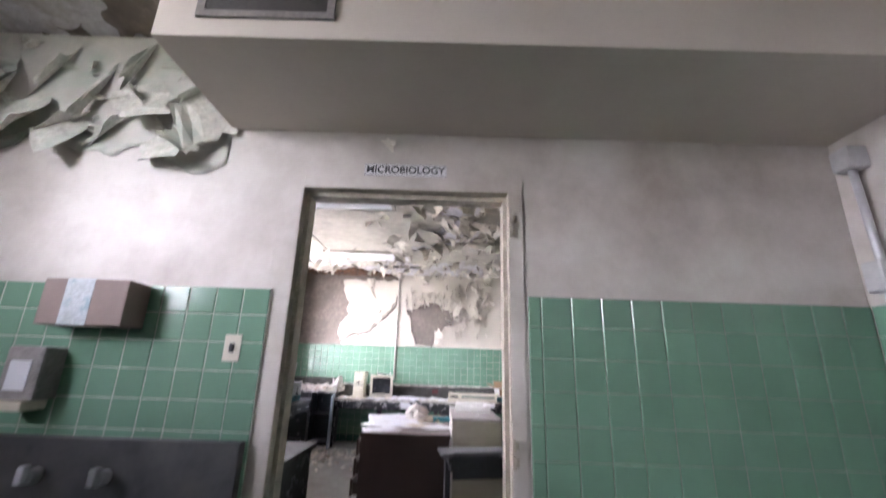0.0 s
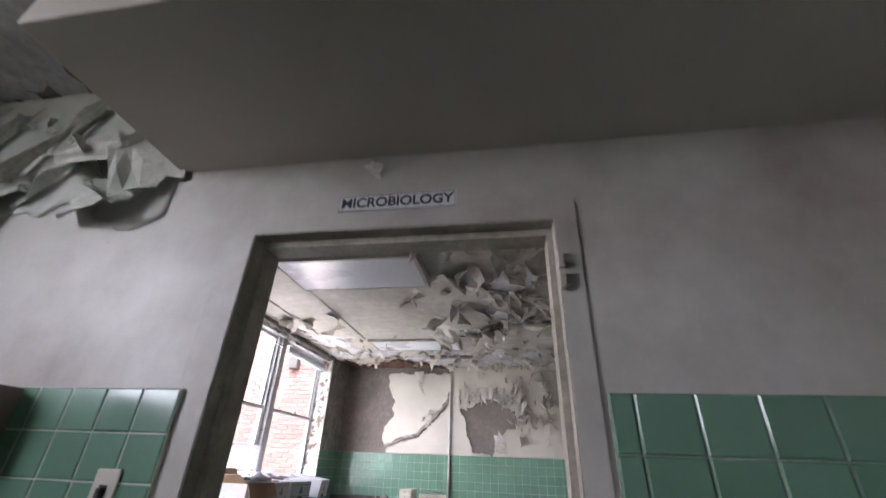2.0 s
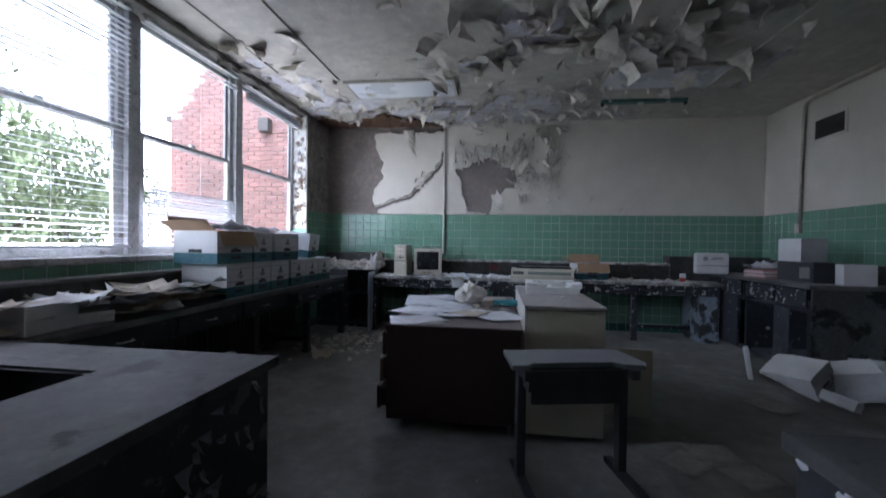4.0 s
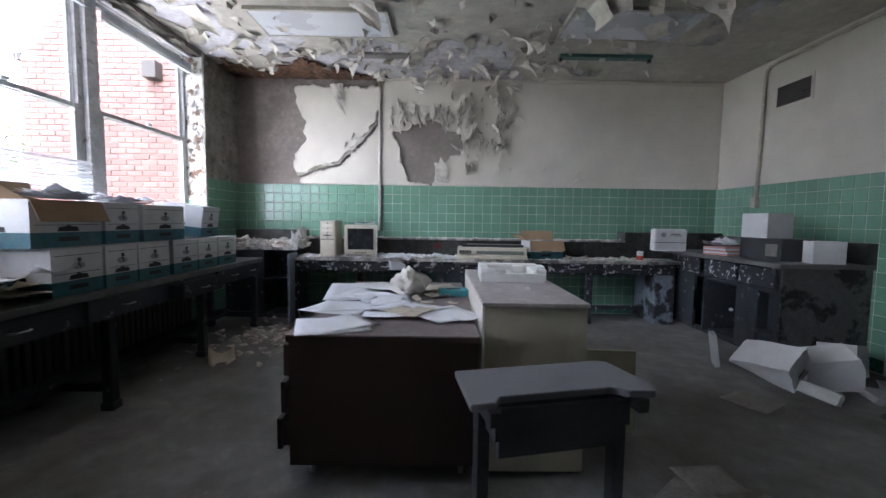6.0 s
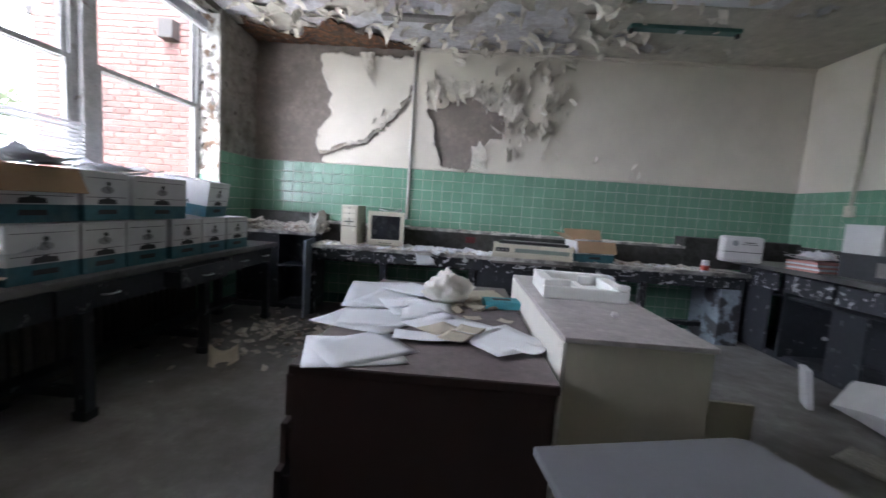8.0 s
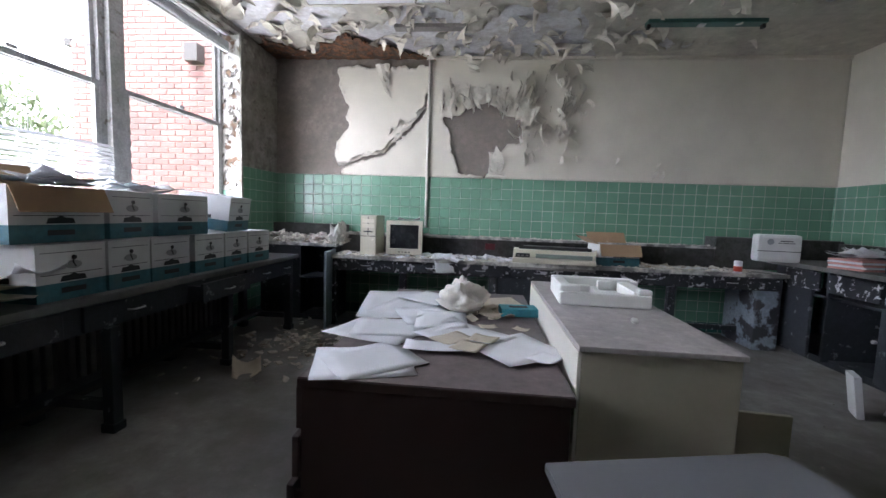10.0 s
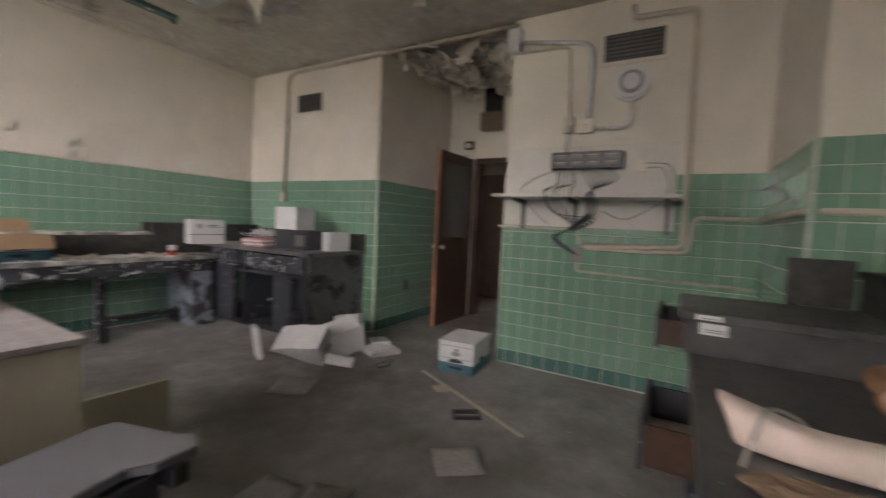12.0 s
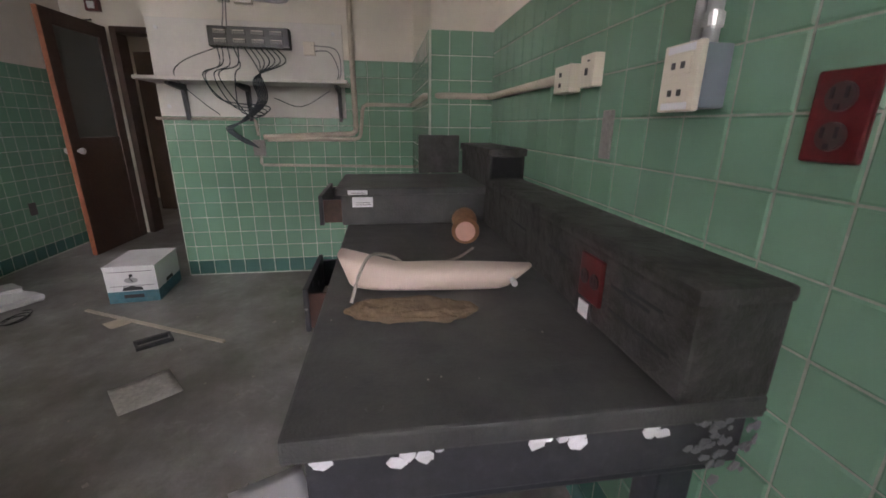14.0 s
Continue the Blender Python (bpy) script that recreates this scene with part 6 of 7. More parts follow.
# crushed boxes on the floor
def fallen_carton(x, y, w, d, h, rx, ry, rz, dent, label, flap=None, pinch=0.0):
    """A closed cardboard carton that lies tilted, dented and bowed, one end pinched flat; flap = the angle of an open end flap."""
    c = thing("fallen_carton", x, y, 0, label, "cardboard box", "fallen cartons", rz)
    bm = bmesh.new()
    cuboid(bm, -w / 2, w / 2, -d / 2, d / 2, 0, h, 0)
    bmesh.ops.subdivide_edges(bm, edges=bm.edges[:], cuts=5, use_grid_fill=True)
    for v in bm.verts:
        fx, fy, fz = v.co.x / w * 2, v.co.y / d * 2, v.co.z / h * 2 - 1
        sag = dent * (1 - fx * fx) * (1 - fy * fy)
        v.co.z -= sag * h * max(0, fz)
        v.co.z = h / 2 + (v.co.z - h / 2) * (1 - pinch * max(0, 0.5 - fx / 2) ** 1.3)
        v.co.x *= 1 + dent * 0.5 * (1 - fz * fz) * math.sin(2.2 * fy + x)
        v.co.y += 0.05 * dent * fx * (fz + 1) + 0.012 * wobble(fx, fz, 1.1, x * 3)
        v.co.x += 0.012 * wobble(fy, fz, 1.1, y * 3)
    pieces = [("body", bm, CARD)]
    pieces.append(("printed_mark", boxes((w / 2 + 0.001, w / 2 + 0.008, -d * 0.16, d * 0.16, h * 0.34, h * 0.42), (w / 2 + 0.001, w / 2 + 0.008, -d * 0.3, d * 0.3, h * 0.2, h * 0.215)), VENT_FRAME))
    if flap is not None:
        pieces.append(("flap", box(0, d * 0.5, -w / 2 + 0.005, w / 2 - 0.005, -0.003, 0.003, 0, pose(0, d / 2, h - 0.01, 0, 0, 90) @ pose(0, 0, 0, 0, flap, 0)), CARD))
        pieces.append(("flap", box(0, d * 0.4, -h / 2, h / 2, -0.003, 0.003, 0, pose(w / 2, d / 2, h / 2, 0, 0, 60) @ pose(0, 0, 0, 90, 0, 0)), CARD_BROWN))
    m = pose(0, 0, 0, rx, ry, 0)
    for _, b, _ in pieces:
        bmesh.ops.transform(b, matrix=m, verts=b.verts)
    low = min(v.co.z for v in pieces[0][1].verts)
    for nm, b, mt in pieces:
        bmesh.ops.translate(b, vec=(0, 0, 0.001 - low), verts=b.verts)
        part(nm, b, mt, c)
    return c


fallen_carton(3.25, 3.68, 0.42, 0.25, 0.23, 36, 4, -66, 0.05, "white cardboard carton tipped on its edge with one end crushed flat", None, 0.85)
fallen_carton(3.58, 3.55, 0.3, 0.26, 0.24, 10, -10, -22, 0.14, "crushed white cardboard carton with a caved-in top")
fallen_carton(3.86, 3.72, 0.3, 0.24, 0.24, -8, 10, 28, 0.16, "white carton half buried in the heap of cartons")
fallen_carton(3.27, 3.3, 0.13, 0.22, 0.08, 8, 16, 30, 0.1, "small white carton on the floor by the heap")
fallen_carton(3.78, 3.28, 0.3, 0.22, 0.05, 2, 4, -20, 0.2, "flattened white carton on the floor")
fallen_carton(3.95, 3.42, 0.24, 0.16, 0.06, -4, 4, 40, 0.25, "flattened grey carton beside the heap")
pn = thing("standing_panel", 3.07, 4.05, 0, "white cardboard panel standing against the counter", "cardboard", rz=-25, ry=-8)
part("panel", box(-0.02, 0.02, -0.08, 0.08, 0, 0.28, 0.004), CARD, pn)
ls = thing("wood_lath", 3.375, 2.19, 0.004, "thin pale wooden lath on the floor", "lath", rz=62.5)
part("strip", box(-0.59, 0.59, -0.011, 0.011, 0, 0.012, 0.002), RACEWAY, ls)
sf = thing("metal_bracket", 3.15, 2.06, 0.002, "small dark metal bracket frame on the floor", "bracket", rz=-55)
part("frame", boxes((-0.09, 0.09, -0.05, -0.03, 0, 0.02), (-0.09, 0.09, 0.03, 0.05, 0, 0.025), (-0.09, -0.075, -0.03, 0.03, 0, 0.02), (0.075, 0.09, -0.03, 0.03, 0, 0.02)), TABLE_LEG, sf)
cr = thing("coiled_wire", 3.55, 3.05, 0.004, "small coil of dark wire on the floor", "wire")
part("coil", tube([(0.07 * math.cos(i * 0.4) * (1 + 0.02 * i), 0.05 * math.sin(i * 0.4), 0.004 + 0.0006 * i) for i in range(34)], 0.004, 6), BLACK, cr)

# artificial limb parts on the south bench
BZ = 0.801
pk = thing("moulded_shell", 1.86, 0.62, BZ, "long pale pink moulded plastic shell with a slanted end", "plastic shell", rz=-96)
bm = bmesh.new()
rings = []
for i in range(15):
    s = i / 14
    x = -0.215 + 0.43 * s
    wd = 0.07 - 0.014 * s + 0.008 * math.exp(-((s - 0.1) / 0.12) ** 2)
    hg = 0.068 - 0.006 * s + 0.024 * max(0, 1 - s / 0.3) ** 1.5 - 0.005 * math.exp(-((s - 0.35) / 0.12) ** 2)
    off = 0.024 * max(0, 1 - s / 0.28) ** 1.3
    if s > 0.82:
        wd *= 1 - 0.2 * (s - 0.82) / 0.18
    slant = 0.1 * max(0, (s - 0.78) / 0.22) - 0.05 * max(0, (0.16 - s) / 0.16)
    rings.append([bm.verts.new((x + slant * 0.5 * math.sin(a), off + wd * 0.75 * math.copysign(abs(math.cos(a)) ** 0.6, math.cos(a)), hg * 0.5 + hg * 0.5 * math.copysign(abs(math.sin(a)) ** 0.55, math.sin(a)) )) for a in (k * math.tau / 20 for k in range(20))])
for a, b in zip(rings, rings[1:]):
    for k in range(20):
        bm.faces.new((a[k], a[(k + 1) % 20], b[(k + 1) % 20], b[k]))
bm.faces.new(rings[0][::-1])
bm.faces.new(rings[-1])
part("shell", bm, PINK, pk, smooth="auto")
part("bolt", tube([(0.21, -0.06, 0.03), (0.21, -0.035, 0.03)], 0.008, 10), STEEL, pk, "small steel fastening")
part("strap", cable([(-0.19, -0.11, 0.004), (-0.17, -0.068, 0.07), (-0.15, 0.0, 0.088), (-0.1, 0.068, 0.06), (-0.05, 0.085, 0.01), (-0.02, 0.15, 0.004), (0.08, 0.22, 0.004), (0.15, 0.34, 0.004)], 0.0045), CORD, pk, "grey cord looped over the shell")
fs = thing("foam_stump", 2.36, 0.43, BZ, "lumpy brown foam stump with a flat pink end", "foam block", rz=-190)
bm = bmesh.new()
rings = []
for i in range(11):
    s = i / 10
    r = 0.036 + 0.012 * math.sin(s * 7.0 + 1.2) + 0.003 * rnd.random()
    rings.append([bm.verts.new((-0.11 + 0.22 * s, r * math.cos(a) * (1 + 0.06 * rnd.random()), 0.045 + 0.95 * r * math.sin(a))) for a in (k * math.tau / 16 for k in range(16))])
for a, b in zip(rings, rings[1:]):
    for k in range(16):
        bm.faces.new((a[k], a[(k + 1) % 16], b[(k + 1) % 16], b[k]))
bm.faces.new(rings[0][::-1])
bm.faces.new(rings[-1])
part("stump", bm, SKINFOAM, fs, smooth="auto")
part("cut_end", disc(0.111, 0, 0.045, 0.036, 0.006, 20, "x", 0.002), PINK_END, fs, "flat pale pink cut end")
hd = thing("felt_pouch", 1.7, 0.69, BZ, "flat brown felted cloth pouch", "cloth", rz=-95)
bm = bmesh.new()
bmesh.ops.create_icosphere(bm, subdivisions=4, radius=1.0)
for v in bm.verts:
    p = v.co.copy()
    k = 1 + 0.25 * wobble(p.x * 1.5, p.y * 1.5, 1.3, 4)
    v.co = Vector((math.copysign(abs(p.x) ** 0.7, p.x) * 0.14 * k, math.copysign(abs(p.y) ** 0.75, p.y) * 0.055 * k, max(0.001, 0.012 + p.z * 0.014 * (1 + wobble(p.x, p.y, 4, 5)))))
part("pouch", bm, HIDE, hd, smooth=True)
kc = thing("worn_disc", 1.39, 0.76, BZ, "small dull metal disc set in the worktop", "disc")
part("rim", disc(0, 0, 0.002, 0.014, 0.004, 24, "z", 0.001), SLATE, kc)


# ---- plaster debris ----
def rubble(name, label, n, where, size, material):
    verts, faces = [], []
    for _ in range(n):
        x, y, z = where()
        s = rnd.uniform(*size)
        m = pose(x, y, z, rnd.uniform(-25, 25), rnd.uniform(-25, 25), rnd.uniform(0, 360))
        b = len(verts)
        hx, hy, hz = s * rnd.uniform(0.6, 1.4), s * rnd.uniform(0.5, 1), s * rnd.uniform(0.12, 0.5)
        for ix in (-1, 1):
            for iy in (-1, 1):
                for iz in (0, 1):
                    verts.append(m @ Vector((ix * hx * rnd.uniform(0.5, 1), iy * hy * rnd.uniform(0.5, 1), iz * hz)))
        faces += [tuple(b + i for i in f) for f in ((0, 1, 3, 2), (4, 6, 7, 5), (0, 4, 5, 1), (2, 3, 7, 6), (0, 2, 6, 4), (1, 5, 7, 3))]
    me = bpy.data.meshes.new(name)
    me.from_pydata(verts, [], faces)
    me.materials.append(material)
    return tagged(new(name, me), label, "debris", kind="stuff")


rubble("plaster_debris", "fallen plaster and paint flakes on the corner cupboard", 700, lambda: (rnd.uniform(-1.95, -1.0), rnd.uniform(5.52, 5.9), 0.876 + abs(rnd.gauss(0, 0.035))), (0.01, 0.05), DEBRIS)
rubble("plaster_debris", "fallen plaster flakes on the north bench", 1100, lambda: (rnd.choice((min(3.2, max(-1.0, rnd.gauss(-0.1, 0.5))), rnd.uniform(-1.0, 3.2))), rnd.uniform(5.38, 5.74), 0.776), (0.006, 0.036), DEBRIS)
rubble("plaster_debris", "larger flakes of fallen paint round the monitor", 240, lambda: (min(1.0, max(-0.9, rnd.gauss(0.25, 0.35))), rnd.uniform(5.38, 5.72), 0.777), (0.012, 0.06), PAPER)
rubble("plaster_debris", "plaster crumbs on the service ledge", 260, lambda: (rnd.uniform(-1.05, 3.0), rnd.uniform(5.74, 5.94), 1.0), (0.005, 0.022), DEBRIS)
rubble("plaster_debris", "plaster flakes on the floor below the damaged corner", 260, lambda: (rnd.gauss(-0.95, 0.4), rnd.gauss(4.75, 0.35), 0.0), (0.008, 0.05), DEBRIS)
rubble("plaster_debris", "small crumbs scattered over the floor", 220, lambda: (rnd.uniform(-1.4, 4.2), rnd.uniform(0.9, 5.2), 0.0), (0.003, 0.014), PAPER_TROD)
def chip_shape(n, r, q):
    """A ragged flat chip with n corners."""
    return [(q.uniform(0.55, 1.0) * r * math.cos(k * math.tau / n), q.uniform(0.4, 0.8) * r * math.sin(k * math.tau / n)) for k in range(n)]


chip_rnd = random.Random(23)
bm = bmesh.new()
for y0, y1, n in ((0.42, 0.52, 9), (0.66, 0.73, 6), (0.3, 0.34, 3), (0.8, 0.84, 2)):  # bare white wood where the edge has split
    for _ in range(n):
        y, z = chip_rnd.uniform(y0, y1), chip_rnd.uniform(0.738, 0.757)
        vs = [bm.verts.new((1.347 - chip_rnd.uniform(0, 0.004), y + a, min(0.759, z + b))) for a, b in chip_shape(7, chip_rnd.uniform(0.008, 0.022), chip_rnd)]
        bm.faces.new(vs)
ob = flakes_object("paint_chips", bm, PAPER, None, "white paint chips at the worn end of a bench")
ob["category"] = "debris"
bm = bmesh.new()
for _ in range(46):  # lifted scales at the wall end of the edge
    y, z = chip_rnd.gauss(0.195, 0.035), chip_rnd.gauss(0.715, 0.025)
    tip = chip_rnd.uniform(0.002, 0.014)
    vs = [bm.verts.new((1.348 - tip * (1 + 30 * a * chip_rnd.random()), y + a, z + b)) for a, b in chip_shape(5, chip_rnd.uniform(0.008, 0.018), chip_rnd)]
    bm.faces.new(vs)
ob = flakes_object("paint_chips", bm, TABLE, None, "grey lifted paint scales at the bench end")
ob["category"] = "debris"

rubble("plaster_debris", "small crumbs and dust on the slate bench", 40, lambda: (rnd.uniform(1.36, 2.5), rnd.uniform(0.33, 0.87), BZ), (0.001, 0.003), PAPER_TROD)

# crumpled bag on the corner cupboard
bg = thing("crumpled_bag", -1.08, 5.6, 0.876, "crumpled grey plastic bag beside the computer", "bag")
bm = bmesh.new()
bmesh.ops.create_icosphere(bm, subdivisions=3, radius=0.13)
for v in bm.verts:
    v.co = Vector((v.co.x * 0.8, v.co.y * 0.8, max(0, v.co.z + 0.08))) * (1 + 0.5 * wobble(v.co.x, v.co.y + v.co.z, 14, 3))
part("bag", bm, mat("grey_plastic_bag", (0.4, 0.38, 0.35), 0.5, 0.3, 14, 0.4), bg)

# ---- recess and hall ----
od = thing("wooden_door", 5.74, 3.4, 0, "dark wooden door with a glazed upper half, standing open", "door", rz=178)
part("stile", box(0, 0.12, -0.022, 0.022, 0.01, 2.1, 0.003), WOOD_DOOR, od)
part("stile", box(0.68, 0.8, -0.022, 0.022, 0.01, 2.1, 0.003), WOOD_DOOR, od)
part("rail", box(0.12, 0.68, -0.022, 0.022, 1.98, 2.1, 0.003), WOOD_DOOR, od)
part("panel", box(0.12, 0.68, -0.02, 0.02, 0.01, 1.07, 0.003), WOOD_DOOR, od)
part("pane", box(0.12, 0.68, -0.005, 0.005, 1.07, 1.98, 0), FROST, od, "dusty grey glass")
part("edge_strip", box(0.8, 0.806, -0.02, 0.02, 0.01, 2.1, 0.001), WOOD_RED, od, "worn reddish door edge")
for s in (-1, 1):
    part("knob", disc(0.74, s * 0.06, 0.96, 0.026, 0.04, 18, "y", 0.008), STEEL, od)
    part("knob_shank", disc(0.74, s * 0.032, 0.96, 0.011, 0.03, 12, "y"), STEEL, od)
part("closer_arm", tube([(0.1, -0.03, 2.14), (-0.05, -0.25, 2.16), (-0.12, -0.5, 2.15)], 0.008, 6), BLACK, od, "door closer arm")
door_2 = tagged(new("door_2"), "dark wood door frame to the hall", "door frame", kind="structure")
part("casing", box(5.83, 6.02, 3.34, 3.40, 0, 2.13, 0.004), WOOD_DOOR, door_2)
part("casing", box(5.83, 6.02, 2.45, 2.51, 0, 2.13, 0.004), WOOD_DOOR, door_2)
part("casing", box(5.83, 6.02, 2.51, 3.34, 2.07, 2.13, 0.004), WOOD_DOOR, door_2)
hw = thing("hall_door", 7.2, 3.35, 0, "dark wooden door leaf across the hall with red-lit edge", "door", rz=80)
part("leaf", box(-0.6, 0.6, -0.022, 0.022, 0.0, 2.1, 0.003), WOOD_DOOR, hw)
part("edge", box(-0.607, -0.6, -0.02, 0.02, 0.0, 2.1, 0.001), WOOD_RED, hw)
fa = thing("fire_alarm", 5.85, 3.49, 2.3, "small red fire alarm strobe over the door", "alarm")
part("body", box(-0.06, 0, -0.06, 0.06, -0.05, 0.06, 0.006), RED, fa)
part("lens", box(-0.075, -0.06, -0.03, 0.03, -0.03, 0.03, 0.004), DIFFUSER, fa)
tv = thing("transom_box", 5.85, 3.17, 2.76, "dark opening with a brown box over the door", "wall box")
part("opening", box(-0.02, 0, -0.13, 0.13, -0.05, 0.28, 0.003), BLACK, tv)
part("box", box(-0.12, 0, -0.14, 0.14, -0.28, -0.05, 0.006), mat("brown_metal_box", (0.2, 0.15, 0.1), 0.5, 0.2, 8, 0.05), tv)
wall_box("dark_outlet", "dark outlet low on the recess wall", 0, 0, 0, 0.07, 0.11, 0.012, VENT, pose(4.87, 3.79, 0.47, 0, 0, 90))

# ---- anteroom ----
bs = thing("sink_counter", -1.0, -0.02, 0, "dark stone sink counter with an upright back and taps", "sink")
part("splashback", box(-0.95, 0.9, -0.045, 0.004, 0.74, 1.02, 0.006), SLATE, bs)
part("counter", box(-0.95, 0.9, -0.55, -0.046, 0.7, 0.74, 0.006), SLATE, bs)
part("cupboard", box(-0.93, 0.86, -0.5, -0.02, 0.0, 0.7, 0.004), BENCH_MILD, bs)
for x in (0.1, 0.38):
    t = part("tap", disc(x, -0.075, 0.88, 0.028, 0.06, 18, "y", 0.008), STEEL, bs, "chrome tap")
    part("tap_lever", box(x - 0.014, x + 0.014, -0.13, -0.1, 0.86, 0.925, 0.006), STEEL, t)
td = thing("towel_dispenser", -0.82, -0.002, 1.47, "brown paper towel carton with a pale label on the wall", "dispenser")
part("carton", box(-0.2, 0.17, -0.15, 0, 0, 0.2, 0.006), mat("dusky_brown_card", (0.25, 0.19, 0.17), 0.7, 0.15, 6, 0.1), td)
part("label", box(-0.1, 0.02, -0.152, -0.149, 0.0, 0.2, 0), mat("pale_blue_label", (0.5, 0.55, 0.58), 0.6, 0.2, 12, 0.02, second=(0.3, 0.4, 0.46), cover=0.4, soft=0.05, spot=18), td, "pale torn label")
so = thing("soap_dispenser", -1.03, -0.002, 1.12, "grey soap dispenser on the tiled wall", "dispenser")
part("body", box(-0.09, 0.07, -0.12, 0, 0.04, 0.26, 0.015), VENT_FRAME, so)
part("bottle", box(-0.08, 0.05, -0.14, -0.02, 0.0, 0.04, 0.008), BEIGE, so)
part("window", box(-0.06, 0.03, -0.124, -0.118, 0.08, 0.2, 0.003), DIFFUSER, so)
ls = wall_box("light_switch", "white toggle switch plate on green tile", 0, 0, 0, 0.075, 0.118, 0.007, IVORY, pose(-0.225, -0.014, 1.4, 0, 0, 90), category="switch")
part("toggle", box(-0.022, -0.006, -0.006, 0.006, -0.012, 0.014, 0.002), BLACK, ls)
part("toggle_slot", box(-0.009, -0.0068, -0.011, 0.011, -0.02, 0.02, 0), INK, ls)
jb = thing("junction_box", 2.66, -0.14, 2.36, "grey round conduit box on the anteroom wall", "junction box")
part("body", box(-0.05, 0.05, -0.05, 0.05, -0.05, 0.06, 0.015), STEEL, jb)
conduit("grey conduit down the anteroom wall", [(2.66, -0.14, 2.34), (2.68, -0.14, 1.9), (2.68, -0.14, 0.0)], 0.018, STEEL, 0.02)
jb = thing("junction_box", 2.67, -0.14, 1.8, "grey conduit fitting on the anteroom wall", "junction box")
part("body", box(-0.045, 0.045, -0.045, 0.045, -0.08, 0.06, 0.012), STEEL, jb)

# ---- outside ----
ground = tagged(link("ground", box(-400, 400, -400, 400, -1.3, -1.0, 0), GROUND), "rough grass outside the windows", "ground", kind="structure")
WY, WX0, WX1 = 6.25, -5.0, -2.45
wing = thing("brick_wing", -3.7, WY, -1.0, "red brick wing of the building with a sloping gable", "building")
face = [(WX0 + 3.7, 0.0), (WX1 + 3.7, 0.0), (WX1 + 3.7, 7.5), (WX0 + 5.2, 6.6), (WX0 + 3.7, 4.35)]
bm = prism(face, 0, 6.0, 0)
bmesh.ops.transform(bm, matrix=Matrix(((1, 0, 0, 0), (0, 0, 1, 0.01), (0, 1, 0, 0), (0, 0, 0, 1))), verts=bm.verts)
wall_w = part("wall", bm, MORTAR, wing)
part("roof", boxes((WX0 + 3.6, WX0 + 3.7, 0.0, 6.0, 4.3, 4.4)), VENT, wing)
lamp = thing("wall_lantern", -3.2, WY - 0.03, 3.15, "small dark fitting on the brick wall", "wall fitting")
part("body", box(-0.09, 0.09, -0.12, 0.03, -0.1, 0.12, 0.01), VENT, lamp)


def tree(x, y, h, spread, n, seed):
    r2 = random.Random(seed)
    t = thing("tree", x, y, -1.0, "leafy green tree outside the windows", "tree", "trees outside")
    bm = tube([(0, 0, 0), (0.05, 0.02, h * 0.3), (-0.04, 0.06, h * 0.6)], 0.16, 10, 1, 0.5)
    for k in range(7):
        a = k * 0.9
        tube_into(bm, [(0, 0, h * (0.3 + 0.05 * k)), (math.cos(a) * spread * 0.4, math.sin(a) * spread * 0.4, h * (0.45 + 0.06 * k)), (math.cos(a) * spread * 0.8, math.sin(a) * spread * 0.8, h * (0.55 + 0.06 * k))], 0.06, 6, 0.3)
    part("trunk", bm, BARK, t)
    verts, faces = [], []
    clumps = [(r2.gauss(0, spread * 0.5), r2.gauss(0, spread * 0.5), h * r2.uniform(0.35, 1.0)) for _ in range(60)]
    for _ in range(n):
        c = r2.choice(clumps)
        p = Vector((r2.gauss(c[0], 0.28), r2.gauss(c[1], 0.28), r2.gauss(c[2], 0.22)))
        m = Euler((r2.uniform(0, 6), r2.uniform(0, 6), r2.uniform(0, 6))).to_matrix()
        s = r2.uniform(0.05, 0.11)
        b = len(verts)
        verts += [p + m @ Vector(q) * s for q in ((-1, 0, 0), (0, -0.45, 0.1), (1, 0, 0), (0, 0.45, 0.1))]
        faces.append((b, b + 1, b + 2, b + 3))
    me = bpy.data.meshes.new("crown")
    me.from_pydata(verts, [], faces)
    me.materials.append(LEAF)
    cr = new("crown", me)
    cr.parent = t
    cr["kind"] = "stuff"


tree(-8.0, 5.2, 4.4, 1.3, 5200, 3)
tree(-10.5, 9.0, 4.6, 1.6, 5200, 5)
tree(-9.5, 2.6, 3.6, 1.3, 4200, 8)
tree(-15.0, 7.0, 7.0, 2.4, 6000, 11)


# ---- tiles and bricks ----
def tile_mesh(w, h, name="tile", t=0.009, e=0.004):
    me = bpy.data.meshes.new(name)
    v = [(0, 0, 0), (w, 0, 0), (w, h, 0), (0, h, 0), (0, 0, t * 0.6), (w, 0, t * 0.6), (w, h, t * 0.6), (0, h, t * 0.6), (e, e, t), (w - e, e, t), (w - e, h - e, t), (e, h - e, t)]
    f = [(8, 9, 10, 11), (4, 5, 9, 8), (5, 6, 10, 9), (6, 7, 11, 10), (7, 4, 8, 11), (0, 1, 5, 4), (1, 2, 6, 5), (2, 3, 7, 6), (3, 0, 4, 7)]
    me.from_pydata(v, [], f)
    return me


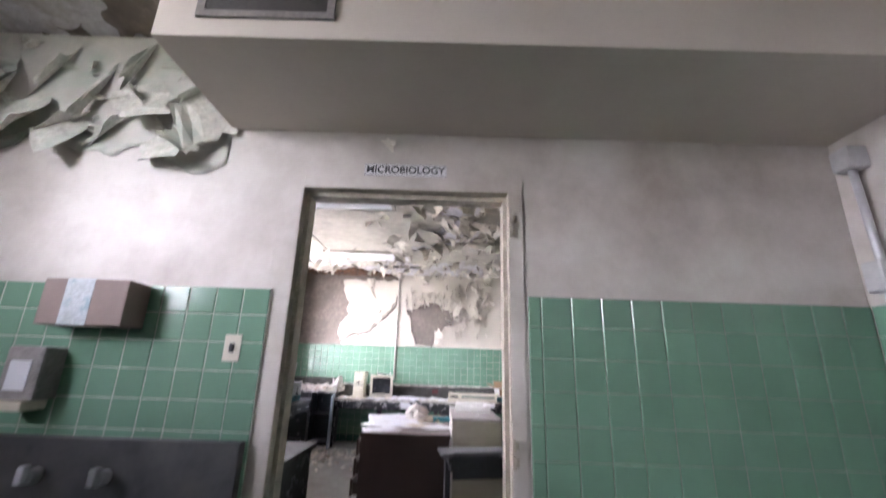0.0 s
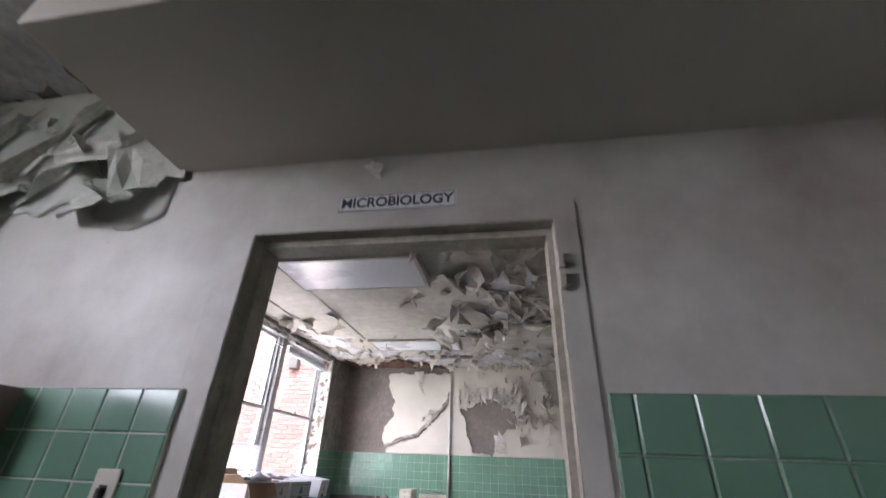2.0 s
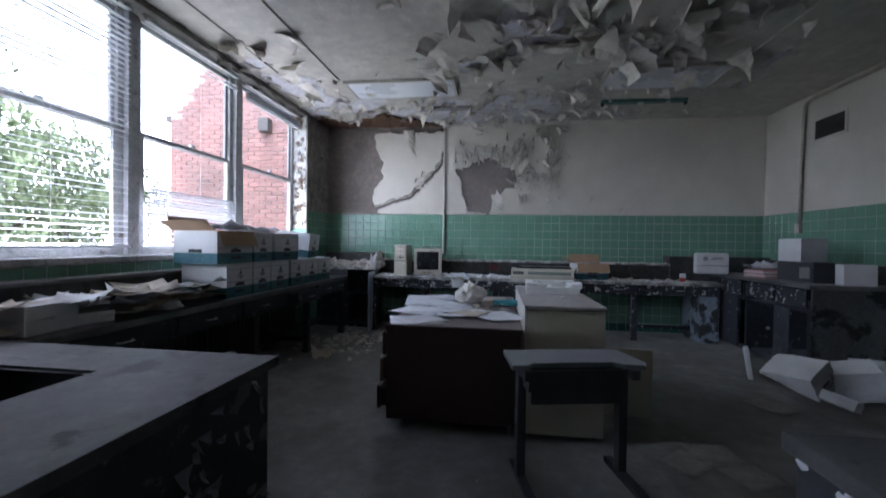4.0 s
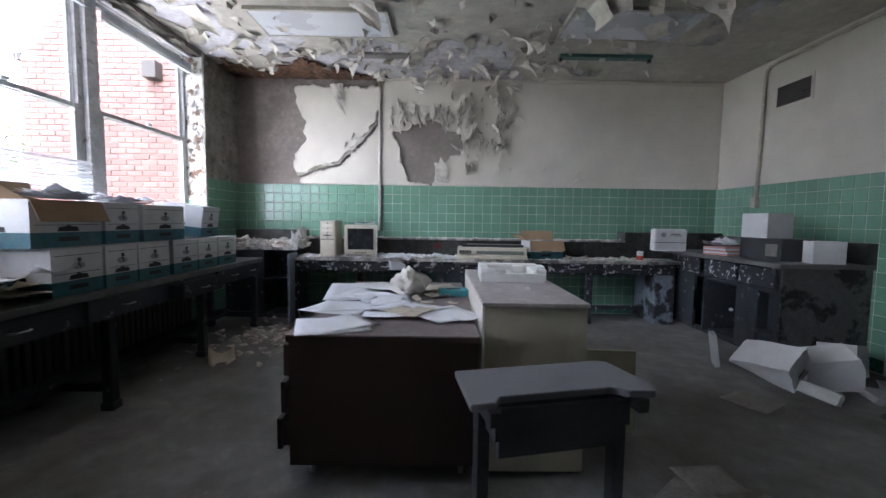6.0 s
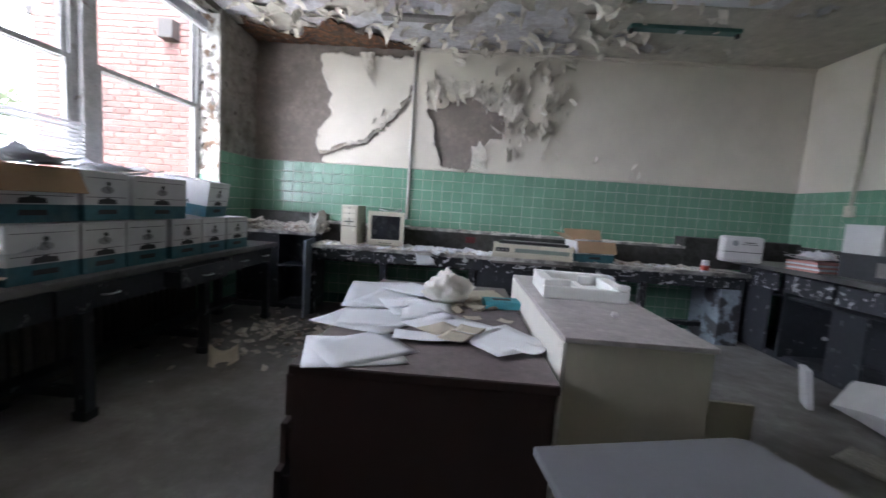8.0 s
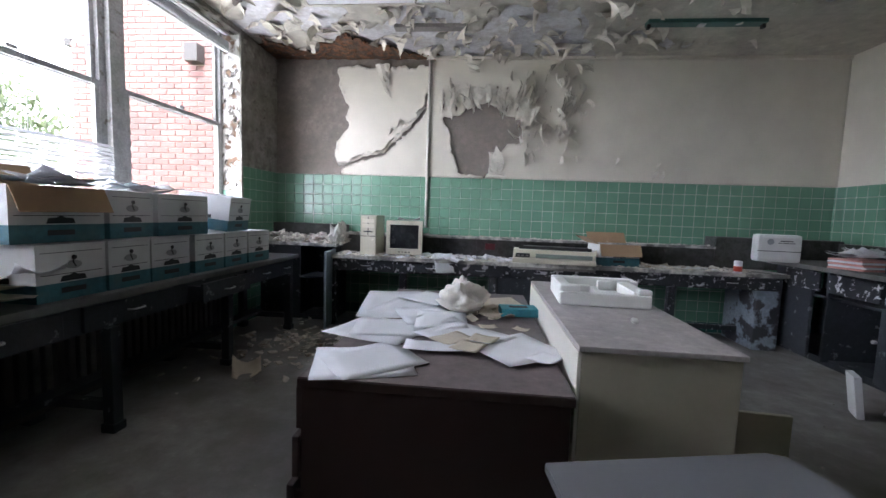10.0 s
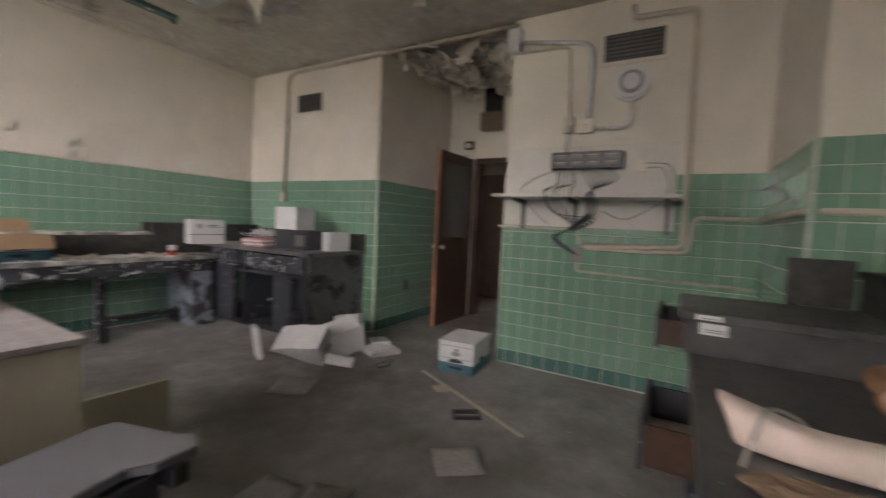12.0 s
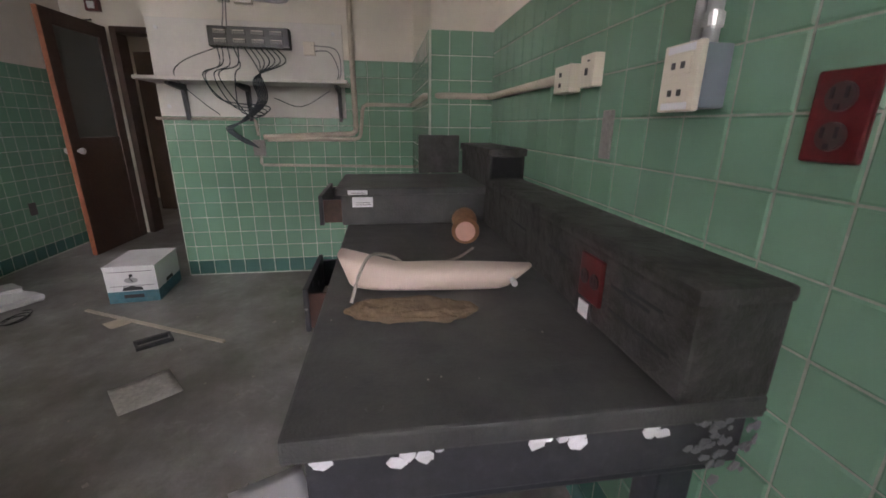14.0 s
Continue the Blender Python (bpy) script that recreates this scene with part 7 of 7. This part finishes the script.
def tiled(parent, o, u, n, length, z0, z1, pitch, near, material=TILE, base=True, joint=0.004, limit=300, shift=0.0, grout=GROUT):
    """Square tiles over a wall from o along u, facing n, from the top edge down. The pieces nearest to the point near are objects of their own."""
    o, u, n = Vector(o), Vector(u), Vector(n)
    turn = Matrix((u, Vector((0, 0, 1)), n)).transposed().to_4x4()
    bed = bmesh.new()
    cuboid(bed, 0, length, z0, z1, 0.0, 0.0105, 0, Matrix.Translation((o.x, o.y, 0)) @ turn)
    link("grout_bed", bed, grout, parent)
    cells = []
    z = z1
    rows = 0
    while z > z0 + 0.02:
        h = min(pitch, z - z0)
        low = base and z - h < z0 + pitch * 0.9
        a = -shift
        while a < length - 0.015:
            s, e = max(0, a), min(length, a + pitch)
            if e - s > 0.012:
                cells.append((s, z - h, e - s - joint, h - joint, low))
            a += pitch
        z -= pitch
    near = Vector(near)
    order = sorted(cells, key=lambda c: (o + u * (c[0] + pitch / 2) + Vector((0, 0, c[1] + pitch / 2)) - near).length)
    meshes, verts, faces = {}, {}, {}
    for k, (a, zz, w, h, low) in enumerate(order):
        mt = TILE_DARK if low else material
        m = Matrix.Translation(o + u * (a + joint / 2) + Vector((0, 0, zz + joint / 2)) + n * 0.005) @ turn
        key = (round(w, 3), round(h, 3), mt.name)
        if key not in meshes:
            meshes[key] = tile_mesh(w, h)
            meshes[key].materials.append(mt)
        me = meshes[key]
        if k < limit:
            ob = new("tile", me)
            ob.parent = parent
            ob.matrix_basis = m @ pose(0, 0, 0, rnd.uniform(-0.35, 0.35), rnd.uniform(-0.35, 0.35), 0)
        else:
            vs, fs = verts.setdefault(mt.name, []), faces.setdefault(mt.name, [])
            b = len(vs)
            vs += [m @ v.co for v in me.vertices]
            fs += [tuple(b + i for i in p.vertices) for p in me.polygons]
    for mname, vs in verts.items():
        me = bpy.data.meshes.new("tiles")
        me.from_pydata(vs, [], faces[mname])
        me.materials.append(bpy.data.materials[mname])
        ob = new("tiles", me)
        ob.parent = parent
        ob["kind"] = "stuff"


P = 0.119
tiled(wall_north, (EAST, NORTH, 0), (-1, 0, 0), (0, -1, 0), EAST - WEST, 0.0, TOP, P, (0.6, 5.98, 1.4))
tiled(wall_east, (EAST, 3.81, 0), (0, 1, 0), (-1, 0, 0), NORTH - 3.81, 0.0, TOP, P, (4.3, 4.3, 1.2), limit=200)
tiled(wall_east, (EAST + 0.01, 3.81, 0), (1, 0, 0), (0, -1, 0), 1.54, 0.0, TOP, P, (4.6, 3.8, 0.9), limit=130)
tiled(wall_cable, (EAST, 0.47, 0), (0, 1, 0), (-1, 0, 0), 1.86, 0.0, TOP, P, (4.3, 1.5, 0.6))
tiled(wall_cable, (5.85, 2.33, 0), (-1, 0, 0), (0, 1, 0), 1.55, 0.0, TOP, P, (4.6, 2.3, 0.9), limit=20)
tiled(wall_chase, (3.15, 0.135, 0), (0, 1, 0), (-1, 0, 0), 0.335, 0.0, TOP, P, (3.15, 0.3, 1.3), limit=60)
tiled(wall_chase, (EAST - 0.01, 0.47, 0), (-1, 0, 0), (0, 1, 0), 1.14, 0.0, TOP, P, (3.5, 0.5, 1.3), limit=40)
tiled(wall_south, (1.105, SOUTH, 0), (1, 0, 0), (0, 1, 0), 2.045, 0.0, TOP + 0.012, 0.114, (1.9, 0.13, 1.25), joint=0.0032, shift=0.035, grout=GROUT_GREY)
tiled(wall_west, (WEST, 5.97, 0), (0, -1, 0), (1, 0, 0), 0.72, 0.0, TOP, P, (-2, 5.5, 1.4), limit=60)
tiled(wall_west, (WEST, 5.25, 0), (0, -1, 0), (1, 0, 0), 5.12, 0.0, SILL - 0.035, P, (-2, 2.5, 1.0), limit=80)
tiled(wall_west, (-2.2, 5.236, 0), (1, 0, 0), (0, -1, 0), 0.2, SILL + 0.01, 1.42, P, (-2, 5.2, 1.3), base=False)
tiled(wall_south, (-0.09, 0.0, 0), (-1, 0, 0), (0, -1, 0), 1.9, 0.0, TOP, 0.125, (-0.4, 0, 1.3), limit=120)
tiled(wall_south, (2.715, 0.0, 0), (-1, 0, 0), (0, -1, 0), 1.6, 0.0, TOP, 0.14, (1.5, 0, 1.4), joint=0.003, limit=120, grout=GROUT_GREY)
tiled(wall_anteroom, (2.72, -0.02, 0), (0, -1, 0), (-1, 0, 0), 3.9, 0.0, TOP, 0.14, (2.7, 0, 1.5), limit=30)

bricks, vs, fs = [], [], []
row = 0
z = 0.0
while z < 7.4:
    x = WX0 + 3.7 - (0.105 if row % 2 else 0)
    while x < WX1 + 3.7:
        a, b = max(x, WX0 + 3.7), min(x + 0.2, WX1 + 3.7)
        top = 7.5 if a > 0.2 else 4.35 + (a - (WX0 + 3.7)) * 1.5
        if b - a > 0.03 and z + 0.065 < top:
            bricks.append((a, z, b - a))
        x += 0.21
    z += 0.075
    row += 1
bricks.sort(key=lambda b: (b[0] - 0.5) ** 2 + (b[1] - 3.0) ** 2)
brick_mesh = {}
turn = Matrix(((1, 0, 0), (0, 0, -1), (0, 1, 0))).to_4x4()
for k, (x, z, w) in enumerate(bricks):
    key = round(w, 2)
    if key not in brick_mesh:
        brick_mesh[key] = tile_mesh(key, 0.065, "brick", 0.014, 0.005)
        brick_mesh[key].materials.append(BRICK)
    m = Matrix.Translation((x, 0.01, z)) @ turn
    if k < 300:
        ob = new("brick", brick_mesh[key])
        ob.parent = wall_w
        ob.matrix_basis = m
    else:
        b = len(vs)
        vs += [m @ v.co for v in brick_mesh[key].vertices]
        fs += [tuple(b + i for i in p.vertices) for p in brick_mesh[key].polygons]
me = bpy.data.meshes.new("bricks")
me.from_pydata(vs, [], fs)
me.materials.append(BRICK)
ob = new("bricks", me)
ob.parent = wall_w
ob["kind"] = "stuff"
